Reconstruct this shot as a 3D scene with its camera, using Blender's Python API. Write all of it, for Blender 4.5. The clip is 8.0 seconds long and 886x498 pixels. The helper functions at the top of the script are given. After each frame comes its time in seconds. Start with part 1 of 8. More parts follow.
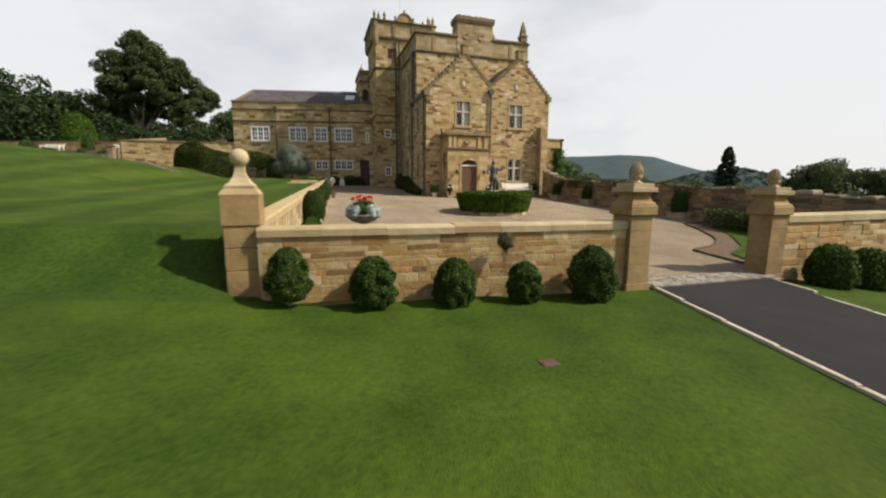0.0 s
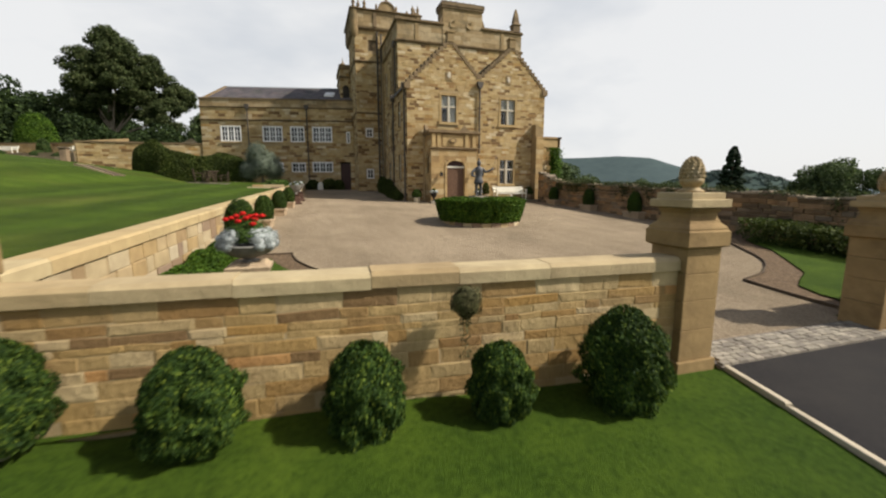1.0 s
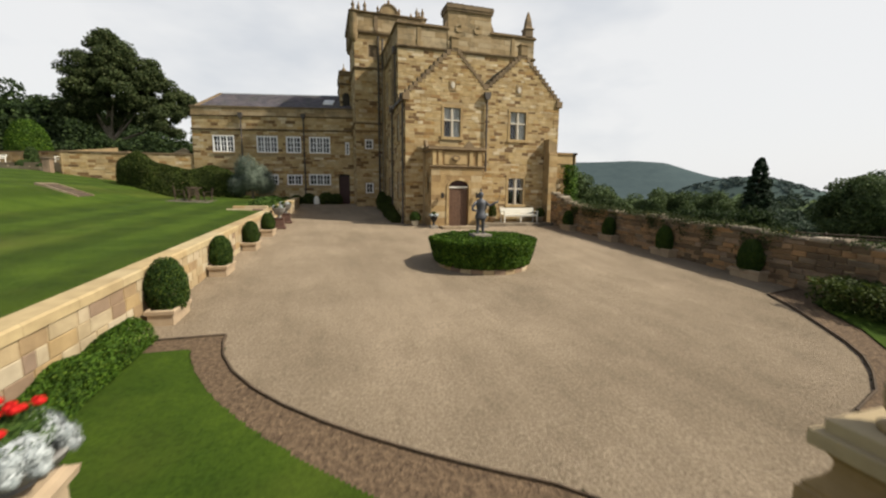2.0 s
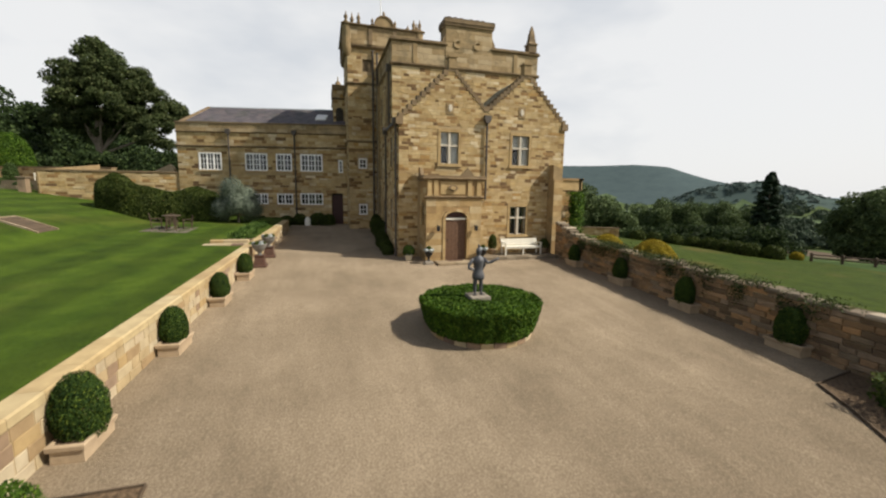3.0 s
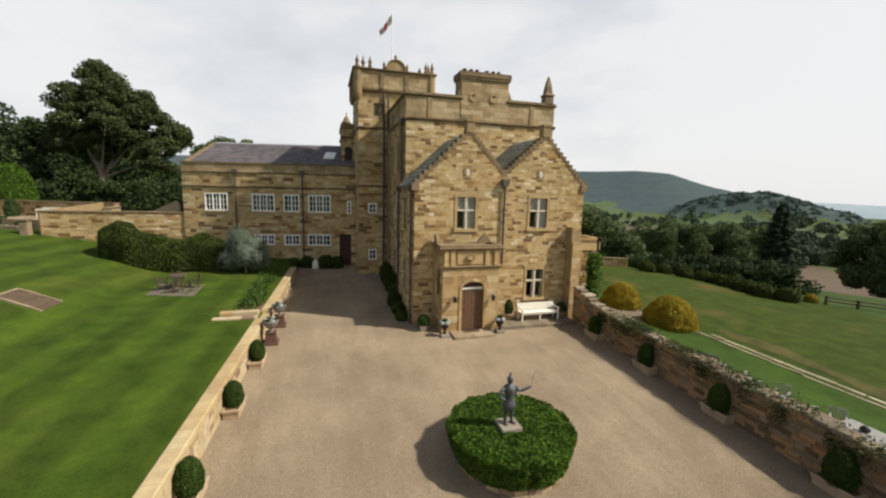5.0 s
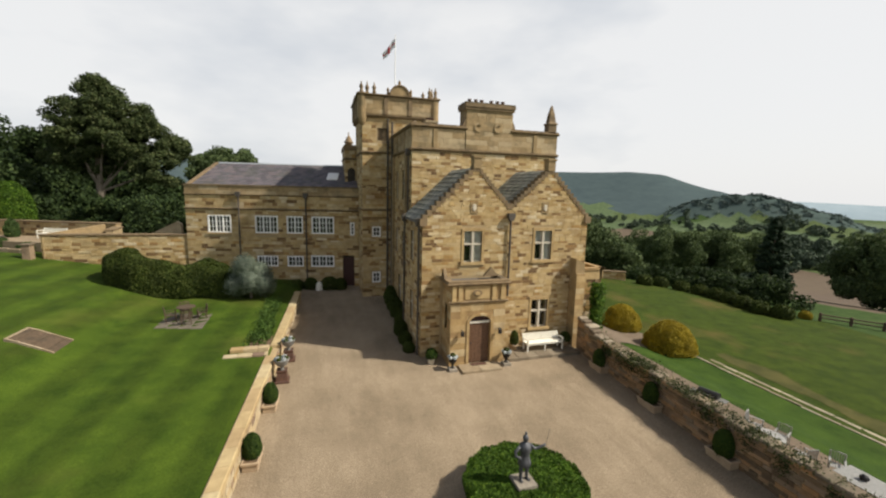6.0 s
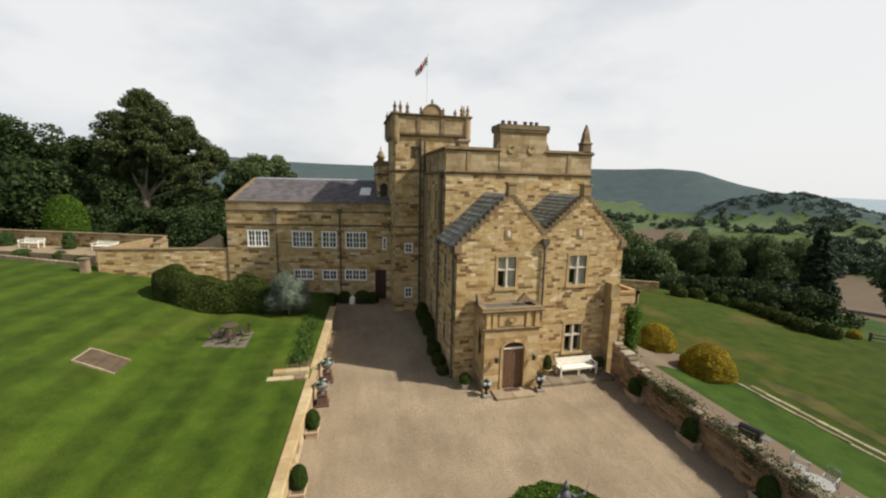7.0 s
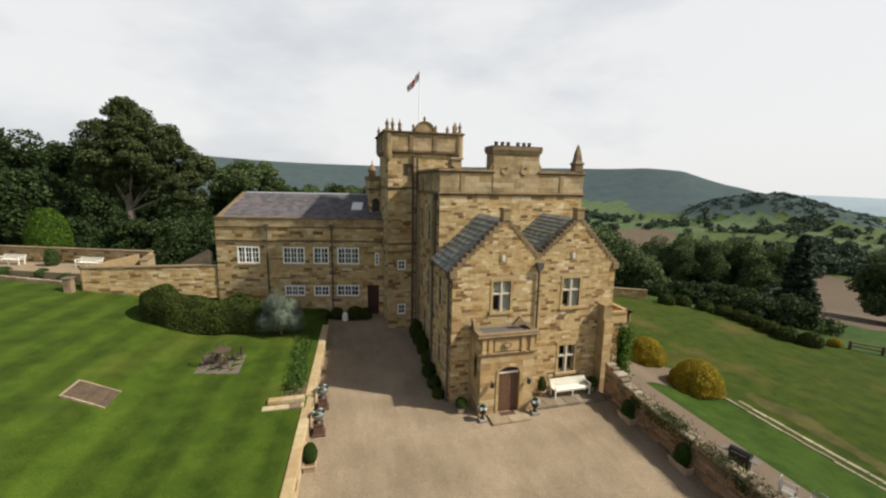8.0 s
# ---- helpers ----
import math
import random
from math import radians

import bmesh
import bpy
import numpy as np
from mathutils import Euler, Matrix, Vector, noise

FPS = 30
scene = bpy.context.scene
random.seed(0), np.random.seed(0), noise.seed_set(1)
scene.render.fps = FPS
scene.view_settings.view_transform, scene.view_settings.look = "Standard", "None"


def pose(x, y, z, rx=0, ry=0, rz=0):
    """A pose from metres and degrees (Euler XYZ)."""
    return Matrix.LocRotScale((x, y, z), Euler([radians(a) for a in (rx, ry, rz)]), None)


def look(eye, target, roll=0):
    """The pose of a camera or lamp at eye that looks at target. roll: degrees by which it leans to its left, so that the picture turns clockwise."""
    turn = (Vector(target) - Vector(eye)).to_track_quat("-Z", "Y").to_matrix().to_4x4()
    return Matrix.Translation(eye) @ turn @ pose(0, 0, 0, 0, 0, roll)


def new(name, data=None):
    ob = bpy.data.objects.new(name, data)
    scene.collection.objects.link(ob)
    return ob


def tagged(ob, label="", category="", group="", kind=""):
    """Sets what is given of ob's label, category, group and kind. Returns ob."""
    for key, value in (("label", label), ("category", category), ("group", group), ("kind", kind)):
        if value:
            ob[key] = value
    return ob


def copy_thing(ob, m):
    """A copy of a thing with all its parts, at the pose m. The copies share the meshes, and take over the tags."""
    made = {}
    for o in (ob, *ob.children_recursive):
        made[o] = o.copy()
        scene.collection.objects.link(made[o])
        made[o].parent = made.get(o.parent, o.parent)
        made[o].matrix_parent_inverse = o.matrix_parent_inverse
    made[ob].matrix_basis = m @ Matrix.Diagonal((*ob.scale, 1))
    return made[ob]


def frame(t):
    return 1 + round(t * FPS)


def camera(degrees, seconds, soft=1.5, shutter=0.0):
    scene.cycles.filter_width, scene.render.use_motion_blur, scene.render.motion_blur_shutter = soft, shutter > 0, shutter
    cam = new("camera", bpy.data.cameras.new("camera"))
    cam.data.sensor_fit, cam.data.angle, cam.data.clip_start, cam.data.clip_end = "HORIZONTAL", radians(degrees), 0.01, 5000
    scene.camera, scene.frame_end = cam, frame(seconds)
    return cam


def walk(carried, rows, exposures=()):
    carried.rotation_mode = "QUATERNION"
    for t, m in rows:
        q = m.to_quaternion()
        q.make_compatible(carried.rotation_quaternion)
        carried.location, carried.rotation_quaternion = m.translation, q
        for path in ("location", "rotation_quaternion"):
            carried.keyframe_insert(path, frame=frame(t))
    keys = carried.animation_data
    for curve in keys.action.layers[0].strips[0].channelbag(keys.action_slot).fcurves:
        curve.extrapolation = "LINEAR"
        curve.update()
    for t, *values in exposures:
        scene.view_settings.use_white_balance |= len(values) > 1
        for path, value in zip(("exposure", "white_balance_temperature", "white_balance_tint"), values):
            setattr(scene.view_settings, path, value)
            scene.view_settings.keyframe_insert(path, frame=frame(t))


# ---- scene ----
cam = camera(95.0, 8.0, soft=2.2, shutter=0.3)
EXPO = (0.31,)
PATH = [
    (0, (-0.004, -2.768, 2.33), (0.586, -0.882, 2.022), 0.3),
    (0.5, (0.897, -1.33, 2.285), (1.506, 0.551, 1.987), 0.4),
    (1, (1.695, -0.016, 2.439), (2.299, 1.867, 2.142), -0.0),
    (1.5, (2.38, 1.231, 2.888), (2.95, 3.126, 2.595), 0.2),
    (3, (3.739, 4.138, 5.057), (4.292, 6.038, 4.774), 0.8),
    (3.5, (3.808, 4.724, 5.806), (4.357, 6.627, 5.527), 1.0),
    (4, (3.737, 5.087, 6.677), (4.27, 6.993, 6.392), 1.2),
    (4.5, (3.496, 5.308, 7.467), (4.036, 7.213, 7.183), 1.3),
    (6, (2.562, 5.599, 10.1), (3.142, 7.49, 9.808), 1.4),
    (6.5, (2.254, 5.666, 10.867), (2.77, 7.574, 10.562), 1.3),
    (7, (2.054, 5.729, 11.611), (2.517, 7.649, 11.296), 1.2),
    (7.5, (1.846, 5.884, 12.261), (2.33, 7.798, 11.943), 1.2),
    (8, (1.735, 6.001, 12.954), (2.254, 7.905, 12.63), 1.1),
]
walk(cam, [(t, look(eye, target, roll)) for t, eye, target, roll in PATH],
     exposures=[(0.0, EXPO[0]), (8.0, EXPO[0])])

# ---- light ----
SUN_TO = Vector((0.90, -0.44, 0.0)).normalized()
SUN_ELEV = radians(44)
world = bpy.data.worlds.new("world")
scene.world = world
world.use_nodes = True
wn, wl = world.node_tree.nodes, world.node_tree.links
wn.clear()
w_out = wn.new("ShaderNodeOutputWorld")
w_bg = wn.new("ShaderNodeBackground")
w_sky = wn.new("ShaderNodeTexSky")
w_sky.sky_type = "NISHITA"
w_sky.sun_disc = False
w_sky.sun_elevation = SUN_ELEV
w_sky.sun_rotation = math.atan2(SUN_TO.x, SUN_TO.y)
w_sky.air_density, w_sky.dust_density, w_sky.ozone_density = 1.0, 2.5, 1.0
w_tc = wn.new("ShaderNodeTexCoord")
w_map = wn.new("ShaderNodeMapping")
w_map.inputs["Scale"].default_value = (1.1, 1.1, 2.6)
w_map.inputs["Location"].default_value = (0.35, 0.1, 0.2)
w_noise = wn.new("ShaderNodeTexNoise")
w_noise.inputs["Scale"].default_value = 1.5
w_noise.inputs["Detail"].default_value = 5.0
w_noise.inputs["Roughness"].default_value = 0.52
w_ramp = wn.new("ShaderNodeValToRGB")
w_ramp.color_ramp.elements[0].position, w_ramp.color_ramp.elements[0].color = 0.32, (6.2, 6.65, 7.25, 1)
w_ramp.color_ramp.elements[1].position, w_ramp.color_ramp.elements[1].color = 0.56, (9.5, 9.5, 9.45, 1)
w_mix = wn.new("ShaderNodeMixRGB")
w_sep = wn.new("ShaderNodeSeparateXYZ")
w_fade = wn.new("ShaderNodeMapRange")
w_fade.inputs["From Min"].default_value, w_fade.inputs["From Max"].default_value = 0.36, 0.80
w_fade.inputs["To Min"].default_value, w_fade.inputs["To Max"].default_value = 0.90, 0.12
wl.new(w_tc.outputs["Generated"], w_sep.inputs[0])
wl.new(w_sep.outputs["Z"], w_fade.inputs["Value"])
wl.new(w_fade.outputs["Result"], w_mix.inputs[0])
w_bg.inputs["Strength"].default_value = 0.078
wl.new(w_tc.outputs["Generated"], w_map.inputs["Vector"])
wl.new(w_map.outputs["Vector"], w_noise.inputs["Vector"])
w_lean = wn.new("ShaderNodeMath")
w_lean.operation = "MULTIPLY_ADD"
w_lean.inputs[1].default_value = 0.26
wl.new(w_sep.outputs["X"], w_lean.inputs[0])
wl.new(w_noise.outputs["Fac"], w_lean.inputs[2])
wl.new(w_lean.outputs[0], w_ramp.inputs["Fac"])
wl.new(w_sky.outputs["Color"], w_mix.inputs[1])
wl.new(w_ramp.outputs["Color"], w_mix.inputs[2])
wl.new(w_mix.outputs["Color"], w_bg.inputs["Color"])
wl.new(w_bg.outputs["Background"], w_out.inputs["Surface"])

sun_data = bpy.data.lights.new("sun", "SUN")
sun_data.energy, sun_data.angle, sun_data.color = 5.0, radians(2.0), (1.0, 0.93, 0.82)
sun = new("sun", sun_data)
sun.matrix_world = look((0, 0, 0), -Vector((SUN_TO.x * math.cos(SUN_ELEV), SUN_TO.y * math.cos(SUN_ELEV), math.sin(SUN_ELEV))))
sun.location = (60, -40, 60)


# ---- materials ----
def nodes_of(name, roughness=0.85, metallic=0.0):
    m = bpy.data.materials.new(name)
    m.use_nodes = True
    n, l = m.node_tree.nodes, m.node_tree.links
    b = n["Principled BSDF"]
    b.inputs["Roughness"].default_value = roughness
    b.inputs["Metallic"].default_value = metallic
    b.inputs["Specular IOR Level"].default_value = 0.3
    return m, n, l, b


def ramp(n, stops):
    r = n.new("ShaderNodeValToRGB")
    e = r.color_ramp.elements
    while len(e) < len(stops):
        e.new(0.5)
    for k, (p, c) in zip(e, stops):
        k.position, k.color = p, (*c, 1)
    return r


def noise_tex(n, l, scale, detail=4.0, rough=0.55, vec=None, stretch=None):
    t = n.new("ShaderNodeTexNoise")
    t.inputs["Scale"].default_value = scale
    t.inputs["Detail"].default_value = detail
    t.inputs["Roughness"].default_value = rough
    if vec is None:
        g = n.new("ShaderNodeNewGeometry")
        vec = g.outputs["Position"]
    if stretch:
        mp = n.new("ShaderNodeMapping")
        mp.inputs["Scale"].default_value = stretch
        l.new(vec, mp.inputs["Vector"])
        vec = mp.outputs["Vector"]
    l.new(vec, t.inputs["Vector"])
    return t


def blend(n, l, a, b, fac, mode="MIX"):
    m = n.new("ShaderNodeMixRGB")
    m.blend_type = mode
    for s, v in ((0, fac), (1, a), (2, b)):
        if isinstance(v, (int, float)):
            m.inputs[s].default_value = v
        elif isinstance(v, tuple):
            m.inputs[s].default_value = (*v, 1)
        else:
            l.new(v, m.inputs[s])
    return m.outputs[0]


def bump_to(n, l, b, height, strength, dist):
    k = n.new("ShaderNodeBump")
    k.inputs["Strength"].default_value = strength
    k.inputs["Distance"].default_value = dist
    l.new(height, k.inputs["Height"])
    l.new(k.outputs["Normal"], b.inputs["Normal"])


def stone(name, tones, stain=(0.16, 0.11, 0.06), by="island", grain=14.0, stain_amount=0.5, bump=0.5, rough=0.9):
    """Sandstone: a tone for each block, mottling at two scales, dark weather stains and a rough grain."""
    m, n, l, b = nodes_of(name, rough)
    if by == "island":
        src = n.new("ShaderNodeNewGeometry").outputs["Random Per Island"]
    else:
        src = n.new("ShaderNodeObjectInfo").outputs["Random"]
    k = len(tones)
    r = ramp(n, [(i / k, t) for i, t in enumerate(tones)])
    r.color_ramp.interpolation = "CONSTANT"
    l.new(src, r.inputs["Fac"])
    mott = noise_tex(n, l, 3.2, 5.0)
    mr = ramp(n, [(0.3, (0.78, 0.74, 0.68)), (0.7, (1.15, 1.12, 1.06))])
    l.new(mott.outputs["Fac"], mr.inputs["Fac"])
    c = blend(n, l, r.outputs["Color"], mr.outputs["Color"], 0.8, "MULTIPLY")
    st = noise_tex(n, l, 0.7, 7.0, 0.68, stretch=(1, 1, 1.5))
    sr = ramp(n, [(0.50, (0, 0, 0)), (0.68, (1, 1, 1))])
    l.new(st.outputs["Fac"], sr.inputs["Fac"])
    sm = n.new("ShaderNodeMath")
    sm.operation = "MULTIPLY"
    sm.inputs[1].default_value = stain_amount
    l.new(sr.outputs["Color"], sm.inputs[0])
    c = blend(n, l, c, stain, sm.outputs[0])
    l.new(c, b.inputs["Base Color"])
    g = noise_tex(n, l, grain, 6.0, 0.65)
    bump_to(n, l, b, g.outputs["Fac"], bump, 0.02)
    return m


def grass(name, dark, light, dry, stripes=None, dry_amount=0.35):
    """Mown grass: fine blades, soft patches, drier areas and, where asked, faint mower bands."""
    m, n, l, b = nodes_of(name, 0.95)
    b.inputs["Specular IOR Level"].default_value = 0.12
    f = noise_tex(n, l, 16.0, 6.0, 0.78)
    r = ramp(n, [(0.34, dark), (0.66, light)])
    l.new(f.outputs["Fac"], r.inputs["Fac"])
    p = noise_tex(n, l, 0.9, 6.0, 0.6)
    pr = ramp(n, [(0.36, (0.66, 0.72, 0.62)), (0.64, (1.30, 1.20, 1.15))])
    l.new(p.outputs["Fac"], pr.inputs["Fac"])
    c = blend(n, l, r.outputs["Color"], pr.outputs["Color"], 0.85, "MULTIPLY")
    d = noise_tex(n, l, 0.19, 5.0, 0.62)
    dr = ramp(n, [(0.54, (0, 0, 0)), (0.74, (1, 1, 1))])
    l.new(d.outputs["Fac"], dr.inputs["Fac"])
    dm = n.new("ShaderNodeMath")
    dm.operation = "MULTIPLY"
    dm.inputs[1].default_value = dry_amount
    l.new(dr.outputs["Color"], dm.inputs[0])
    c = blend(n, l, c, dry, dm.outputs[0])
    if stripes:
        ang, width, depth = stripes
        g = n.new("ShaderNodeNewGeometry")
        mp = n.new("ShaderNodeMapping")
        mp.inputs["Rotation"].default_value = (0, 0, radians(ang))
        l.new(g.outputs["Position"], mp.inputs["Vector"])
        w = n.new("ShaderNodeTexWave")
        w.inputs["Scale"].default_value = 0.314 / width
        w.inputs["Distortion"].default_value = 0.8
        w.inputs["Detail"].default_value = 2.0
        w.inputs["Detail Scale"].default_value = 0.6
        l.new(mp.outputs["Vector"], w.inputs["Vector"])
        wr = ramp(n, [(0.25, (1 - depth,) * 3), (0.75, (1 + depth,) * 3)])
        l.new(w.outputs["Fac"], wr.inputs["Fac"])
        c = blend(n, l, c, wr.outputs["Color"], 1.0, "MULTIPLY")
    l.new(c, b.inputs["Base Color"])
    h = noise_tex(n, l, 55.0, 4.0, 0.7)
    bump_to(n, l, b, h.outputs["Fac"], 0.7, 0.03)
    return m


def mottled(name, a, c, scale=20.0, rough=0.85, bump=0.3, dist=0.01, metallic=0.0, big=None, big_scale=0.8, specular=0.3):
    m, n, l, b = nodes_of(name, rough, metallic)
    b.inputs["Specular IOR Level"].default_value = specular
    f = noise_tex(n, l, scale, 5.0, 0.65)
    r = ramp(n, [(0.3, a), (0.7, c)])
    l.new(f.outputs["Fac"], r.inputs["Fac"])
    col = r.outputs["Color"]
    if big:
        g = noise_tex(n, l, big_scale, 6.0, 0.6)
        gr = ramp(n, [(0.42, (0, 0, 0)), (0.68, (1, 1, 1))])
        l.new(g.outputs["Fac"], gr.inputs["Fac"])
        gm = n.new("ShaderNodeMath")
        gm.operation = "MULTIPLY"
        gm.inputs[1].default_value = 0.6
        l.new(gr.outputs["Color"], gm.inputs[0])
        col = blend(n, l, col, big, gm.outputs[0])
    l.new(col, b.inputs["Base Color"])
    if bump:
        bump_to(n, l, b, f.outputs["Fac"], bump, dist)
    return m


def foliage(name, dark, light, tip=None, translucent=0.25):
    """Leaves: a tone for each leaf, larger light and dark drifts, and light that passes through."""
    m, n, l, b = nodes_of(name, 0.75)
    b.inputs["Specular IOR Level"].default_value = 0.2
    g = n.new("ShaderNodeNewGeometry")
    r = ramp(n, [(0.0, dark), (0.8, light), (1.0, tip or light)])
    l.new(g.outputs["Random Per Island"], r.inputs["Fac"])
    p = noise_tex(n, l, 1.3, 3.0)
    pr = ramp(n, [(0.35, (0.7, 0.7, 0.7)), (0.65, (1.2, 1.2, 1.15))])
    l.new(p.outputs["Fac"], pr.inputs["Fac"])
    c = blend(n, l, r.outputs["Color"], pr.outputs["Color"], 0.8, "MULTIPLY")
    l.new(c, b.inputs["Base Color"])
    t = n.new("ShaderNodeBsdfTranslucent")
    l.new(c, t.inputs["Color"])
    mx = n.new("ShaderNodeMixShader")
    mx.inputs[0].default_value = translucent
    out = n["Material Output"]
    l.new(b.outputs[0], mx.inputs[1])
    l.new(t.outputs[0], mx.inputs[2])
    l.new(mx.outputs[0], out.inputs["Surface"])
    return m


SAND = [(0.313, 0.206, 0.081), (0.487, 0.383, 0.220), (0.418, 0.232, 0.090), (0.464, 0.354, 0.195), (0.197, 0.122, 0.056), (0.371, 0.267, 0.125), (0.336, 0.226, 0.095), (0.302, 0.186, 0.067), (0.406, 0.302, 0.157), (0.348, 0.226, 0.087), (0.255, 0.151, 0.058), (0.383, 0.269, 0.121), (0.336, 0.203, 0.067), (0.394, 0.296, 0.151), (0.336, 0.232, 0.104), (0.360, 0.244, 0.100), (0.290, 0.186, 0.077), (0.383, 0.284, 0.139), (0.429, 0.331, 0.186), (0.348, 0.238, 0.104)]
HOUSE = [(0.18, 0.112, 0.052), (0.42, 0.315, 0.160), (0.46, 0.355, 0.195), (0.43, 0.320, 0.160), (0.36, 0.255, 0.115), (0.51, 0.415, 0.255), (0.43, 0.320, 0.160), (0.15, 0.095, 0.048), (0.46, 0.352, 0.190), (0.36, 0.232, 0.090), (0.47, 0.372, 0.210), (0.42, 0.315, 0.155), (0.44, 0.335, 0.178), (0.24, 0.152, 0.070), (0.45, 0.345, 0.182), (0.40, 0.295, 0.142), (0.55, 0.465, 0.315), (0.44, 0.325, 0.155), (0.28, 0.175, 0.075), (0.33, 0.235, 0.110), (0.46, 0.358, 0.195), (0.44, 0.330, 0.172)]
PALE = [(0.407, 0.335, 0.213), (0.184, 0.128, 0.095), (0.427, 0.355, 0.241), (0.262, 0.190, 0.134), (0.369, 0.290, 0.168), (0.427, 0.362, 0.249), (0.388, 0.312, 0.190), (0.242, 0.170, 0.112), (0.417, 0.345, 0.224), (0.359, 0.260, 0.129), (0.436, 0.372, 0.263), (0.398, 0.322, 0.202), (0.301, 0.215, 0.118), (0.417, 0.350, 0.235), (0.388, 0.300, 0.174)]
# Weathered tones, also darkened for the shade that the right wall stands in.
OLD_SHADED_TONES = [(0.21, 0.135, 0.072), (0.27, 0.175, 0.095), (0.30, 0.195, 0.11), (0.33, 0.215, 0.12), (0.13, 0.092, 0.055), (0.25, 0.185, 0.125), (0.20, 0.155, 0.105), (0.34, 0.205, 0.10), (0.16, 0.115, 0.07)]
M_WALL = stone("rubble_stone", SAND, by="object", stain_amount=0.55, grain=11.0, bump=1.0)
M_COPE = stone("coping_stone", [(0.39, 0.315, 0.190), (0.37, 0.288, 0.162), (0.41, 0.340, 0.210), (0.345, 0.262, 0.145), (0.385, 0.306, 0.180), (0.40, 0.325, 0.196)], by="object", stain_amount=0.4, stain=(0.20, 0.14, 0.075), bump=0.5)
M_PALE = stone("pale_block_stone", PALE, by="object", stain_amount=0.4, stain=(0.24, 0.165, 0.095), bump=0.5)
M_PALE_C = stone("pale_coping_stone", [(0.42, 0.340, 0.195), (0.40, 0.315, 0.172), (0.43, 0.355, 0.212), (0.39, 0.300, 0.160), (0.35, 0.26, 0.14)], by="object", stain_amount=0.2, bump=0.35)
M_PALE_J = stone("pale_block_stone_far", PALE, stain_amount=0.22, bump=0.35)
M_PIER = stone("pier_ashlar", [(0.255, 0.180, 0.086), (0.315, 0.232, 0.122), (0.28, 0.194, 0.090), (0.335, 0.256, 0.145), (0.24, 0.160, 0.074)], stain_amount=0.7, stain=(0.115, 0.070, 0.032), bump=0.5)
M_HOUSE = stone("house_rubble", HOUSE, stain_amount=0.5, stain=(0.184, 0.108, 0.0416))
M_HOUSE_P = stone("house_rubble_block", HOUSE, by="object", stain_amount=0.5, stain=(0.184, 0.108, 0.0416))
M_ASHLAR = stone("house_ashlar", [(0.315, 0.235, 0.130), (0.37, 0.285, 0.168), (0.285, 0.21, 0.112), (0.345, 0.258, 0.142), (0.40, 0.32, 0.20)], stain_amount=0.85, stain=(0.125, 0.104, 0.062), bump=0.3)
M_TRIM = stone("dressed_trim", [(0.165, 0.122, 0.072), (0.205, 0.150, 0.088), (0.125, 0.098, 0.062)], stain_amount=0.8, stain=(0.05, 0.04, 0.028), bump=0.3)
M_DRESSED = stone("dressed_porch", [(0.385, 0.275, 0.135), (0.43, 0.325, 0.175), (0.36, 0.25, 0.115), (0.41, 0.30, 0.15), (0.46, 0.365, 0.215), (0.31, 0.21, 0.10)], stain_amount=0.6, stain=(0.19, 0.118, 0.052), bump=0.35)
M_OLD_SHADED = stone("old_shaded_stone", OLD_SHADED_TONES, stain_amount=0.75, stain=(0.085, 0.062, 0.042), bump=0.9)
M_LICHEN = stone("lichen_grey_stone", [(0.20, 0.165, 0.115), (0.27, 0.225, 0.165), (0.15, 0.12, 0.085), (0.23, 0.18, 0.12), (0.31, 0.265, 0.20)], by="object", stain_amount=0.7, stain=(0.075, 0.07, 0.04), bump=0.9)
M_MORTAR = mottled("lime_mortar", (0.29, 0.212, 0.110), (0.39, 0.298, 0.170), 30.0, 0.95, 0.4)
M_GROUT = mottled("dark_joint_grit", (0.10, 0.085, 0.07), (0.17, 0.145, 0.12), 30.0, 0.95, 0.4)
M_SLATE = stone("slate", [(0.102, 0.0935, 0.108), (0.145, 0.132, 0.149), (0.119, 0.115, 0.126), (0.17, 0.145, 0.153)], stain=(0.085, 0.0935, 0.063), stain_amount=0.5, bump=0.3, rough=0.6)
M_SLATE_G = stone("green_grey_slate", [(0.19, 0.20, 0.175), (0.26, 0.27, 0.235), (0.22, 0.225, 0.20), (0.155, 0.165, 0.15)], stain=(0.09, 0.10, 0.06), stain_amount=0.5, bump=0.3, rough=0.7)
M_LEADDARK = mottled("dark_weathered_lead", (0.07, 0.068, 0.064), (0.12, 0.115, 0.105), 6.0, 0.6, 0.1)
M_LEAD = mottled("lead_sheet", (0.28, 0.30, 0.32), (0.38, 0.40, 0.42), 6.0, 0.5, 0.1)
M_IRON = mottled("black_iron", (0.008, 0.008, 0.009), (0.022, 0.021, 0.02), 30.0, 0.55, 0.15, specular=0.3)
M_PIPE = mottled("cast_iron_pipe", (0.06, 0.05, 0.042), (0.10, 0.085, 0.07), 12.0, 0.6, 0.1)
M_WHITE = mottled("white_paint", (0.74, 0.73, 0.69), (0.82, 0.81, 0.78), 9.0, 0.5, 0.05)
M_PALE_TRIM = mottled("pale_cream_paint", (0.46, 0.41, 0.32), (0.56, 0.50, 0.40), 9.0, 0.6, 0.1)
M_BENCH = mottled("cream_white_paint", (0.66, 0.63, 0.53), (0.76, 0.73, 0.63), 9.0, 0.5, 0.05)
M_DOOR = mottled("brown_oak_door", (0.085, 0.045, 0.026), (0.15, 0.085, 0.05), 9.0, 0.55, 0.2)
M_DARKDOOR = mottled("dark_red_door", (0.03, 0.012, 0.01), (0.06, 0.025, 0.02), 9.0, 0.5, 0.1)
M_GRAVEL, _n, _l, _b = nodes_of("pale_gravel", 0.95)
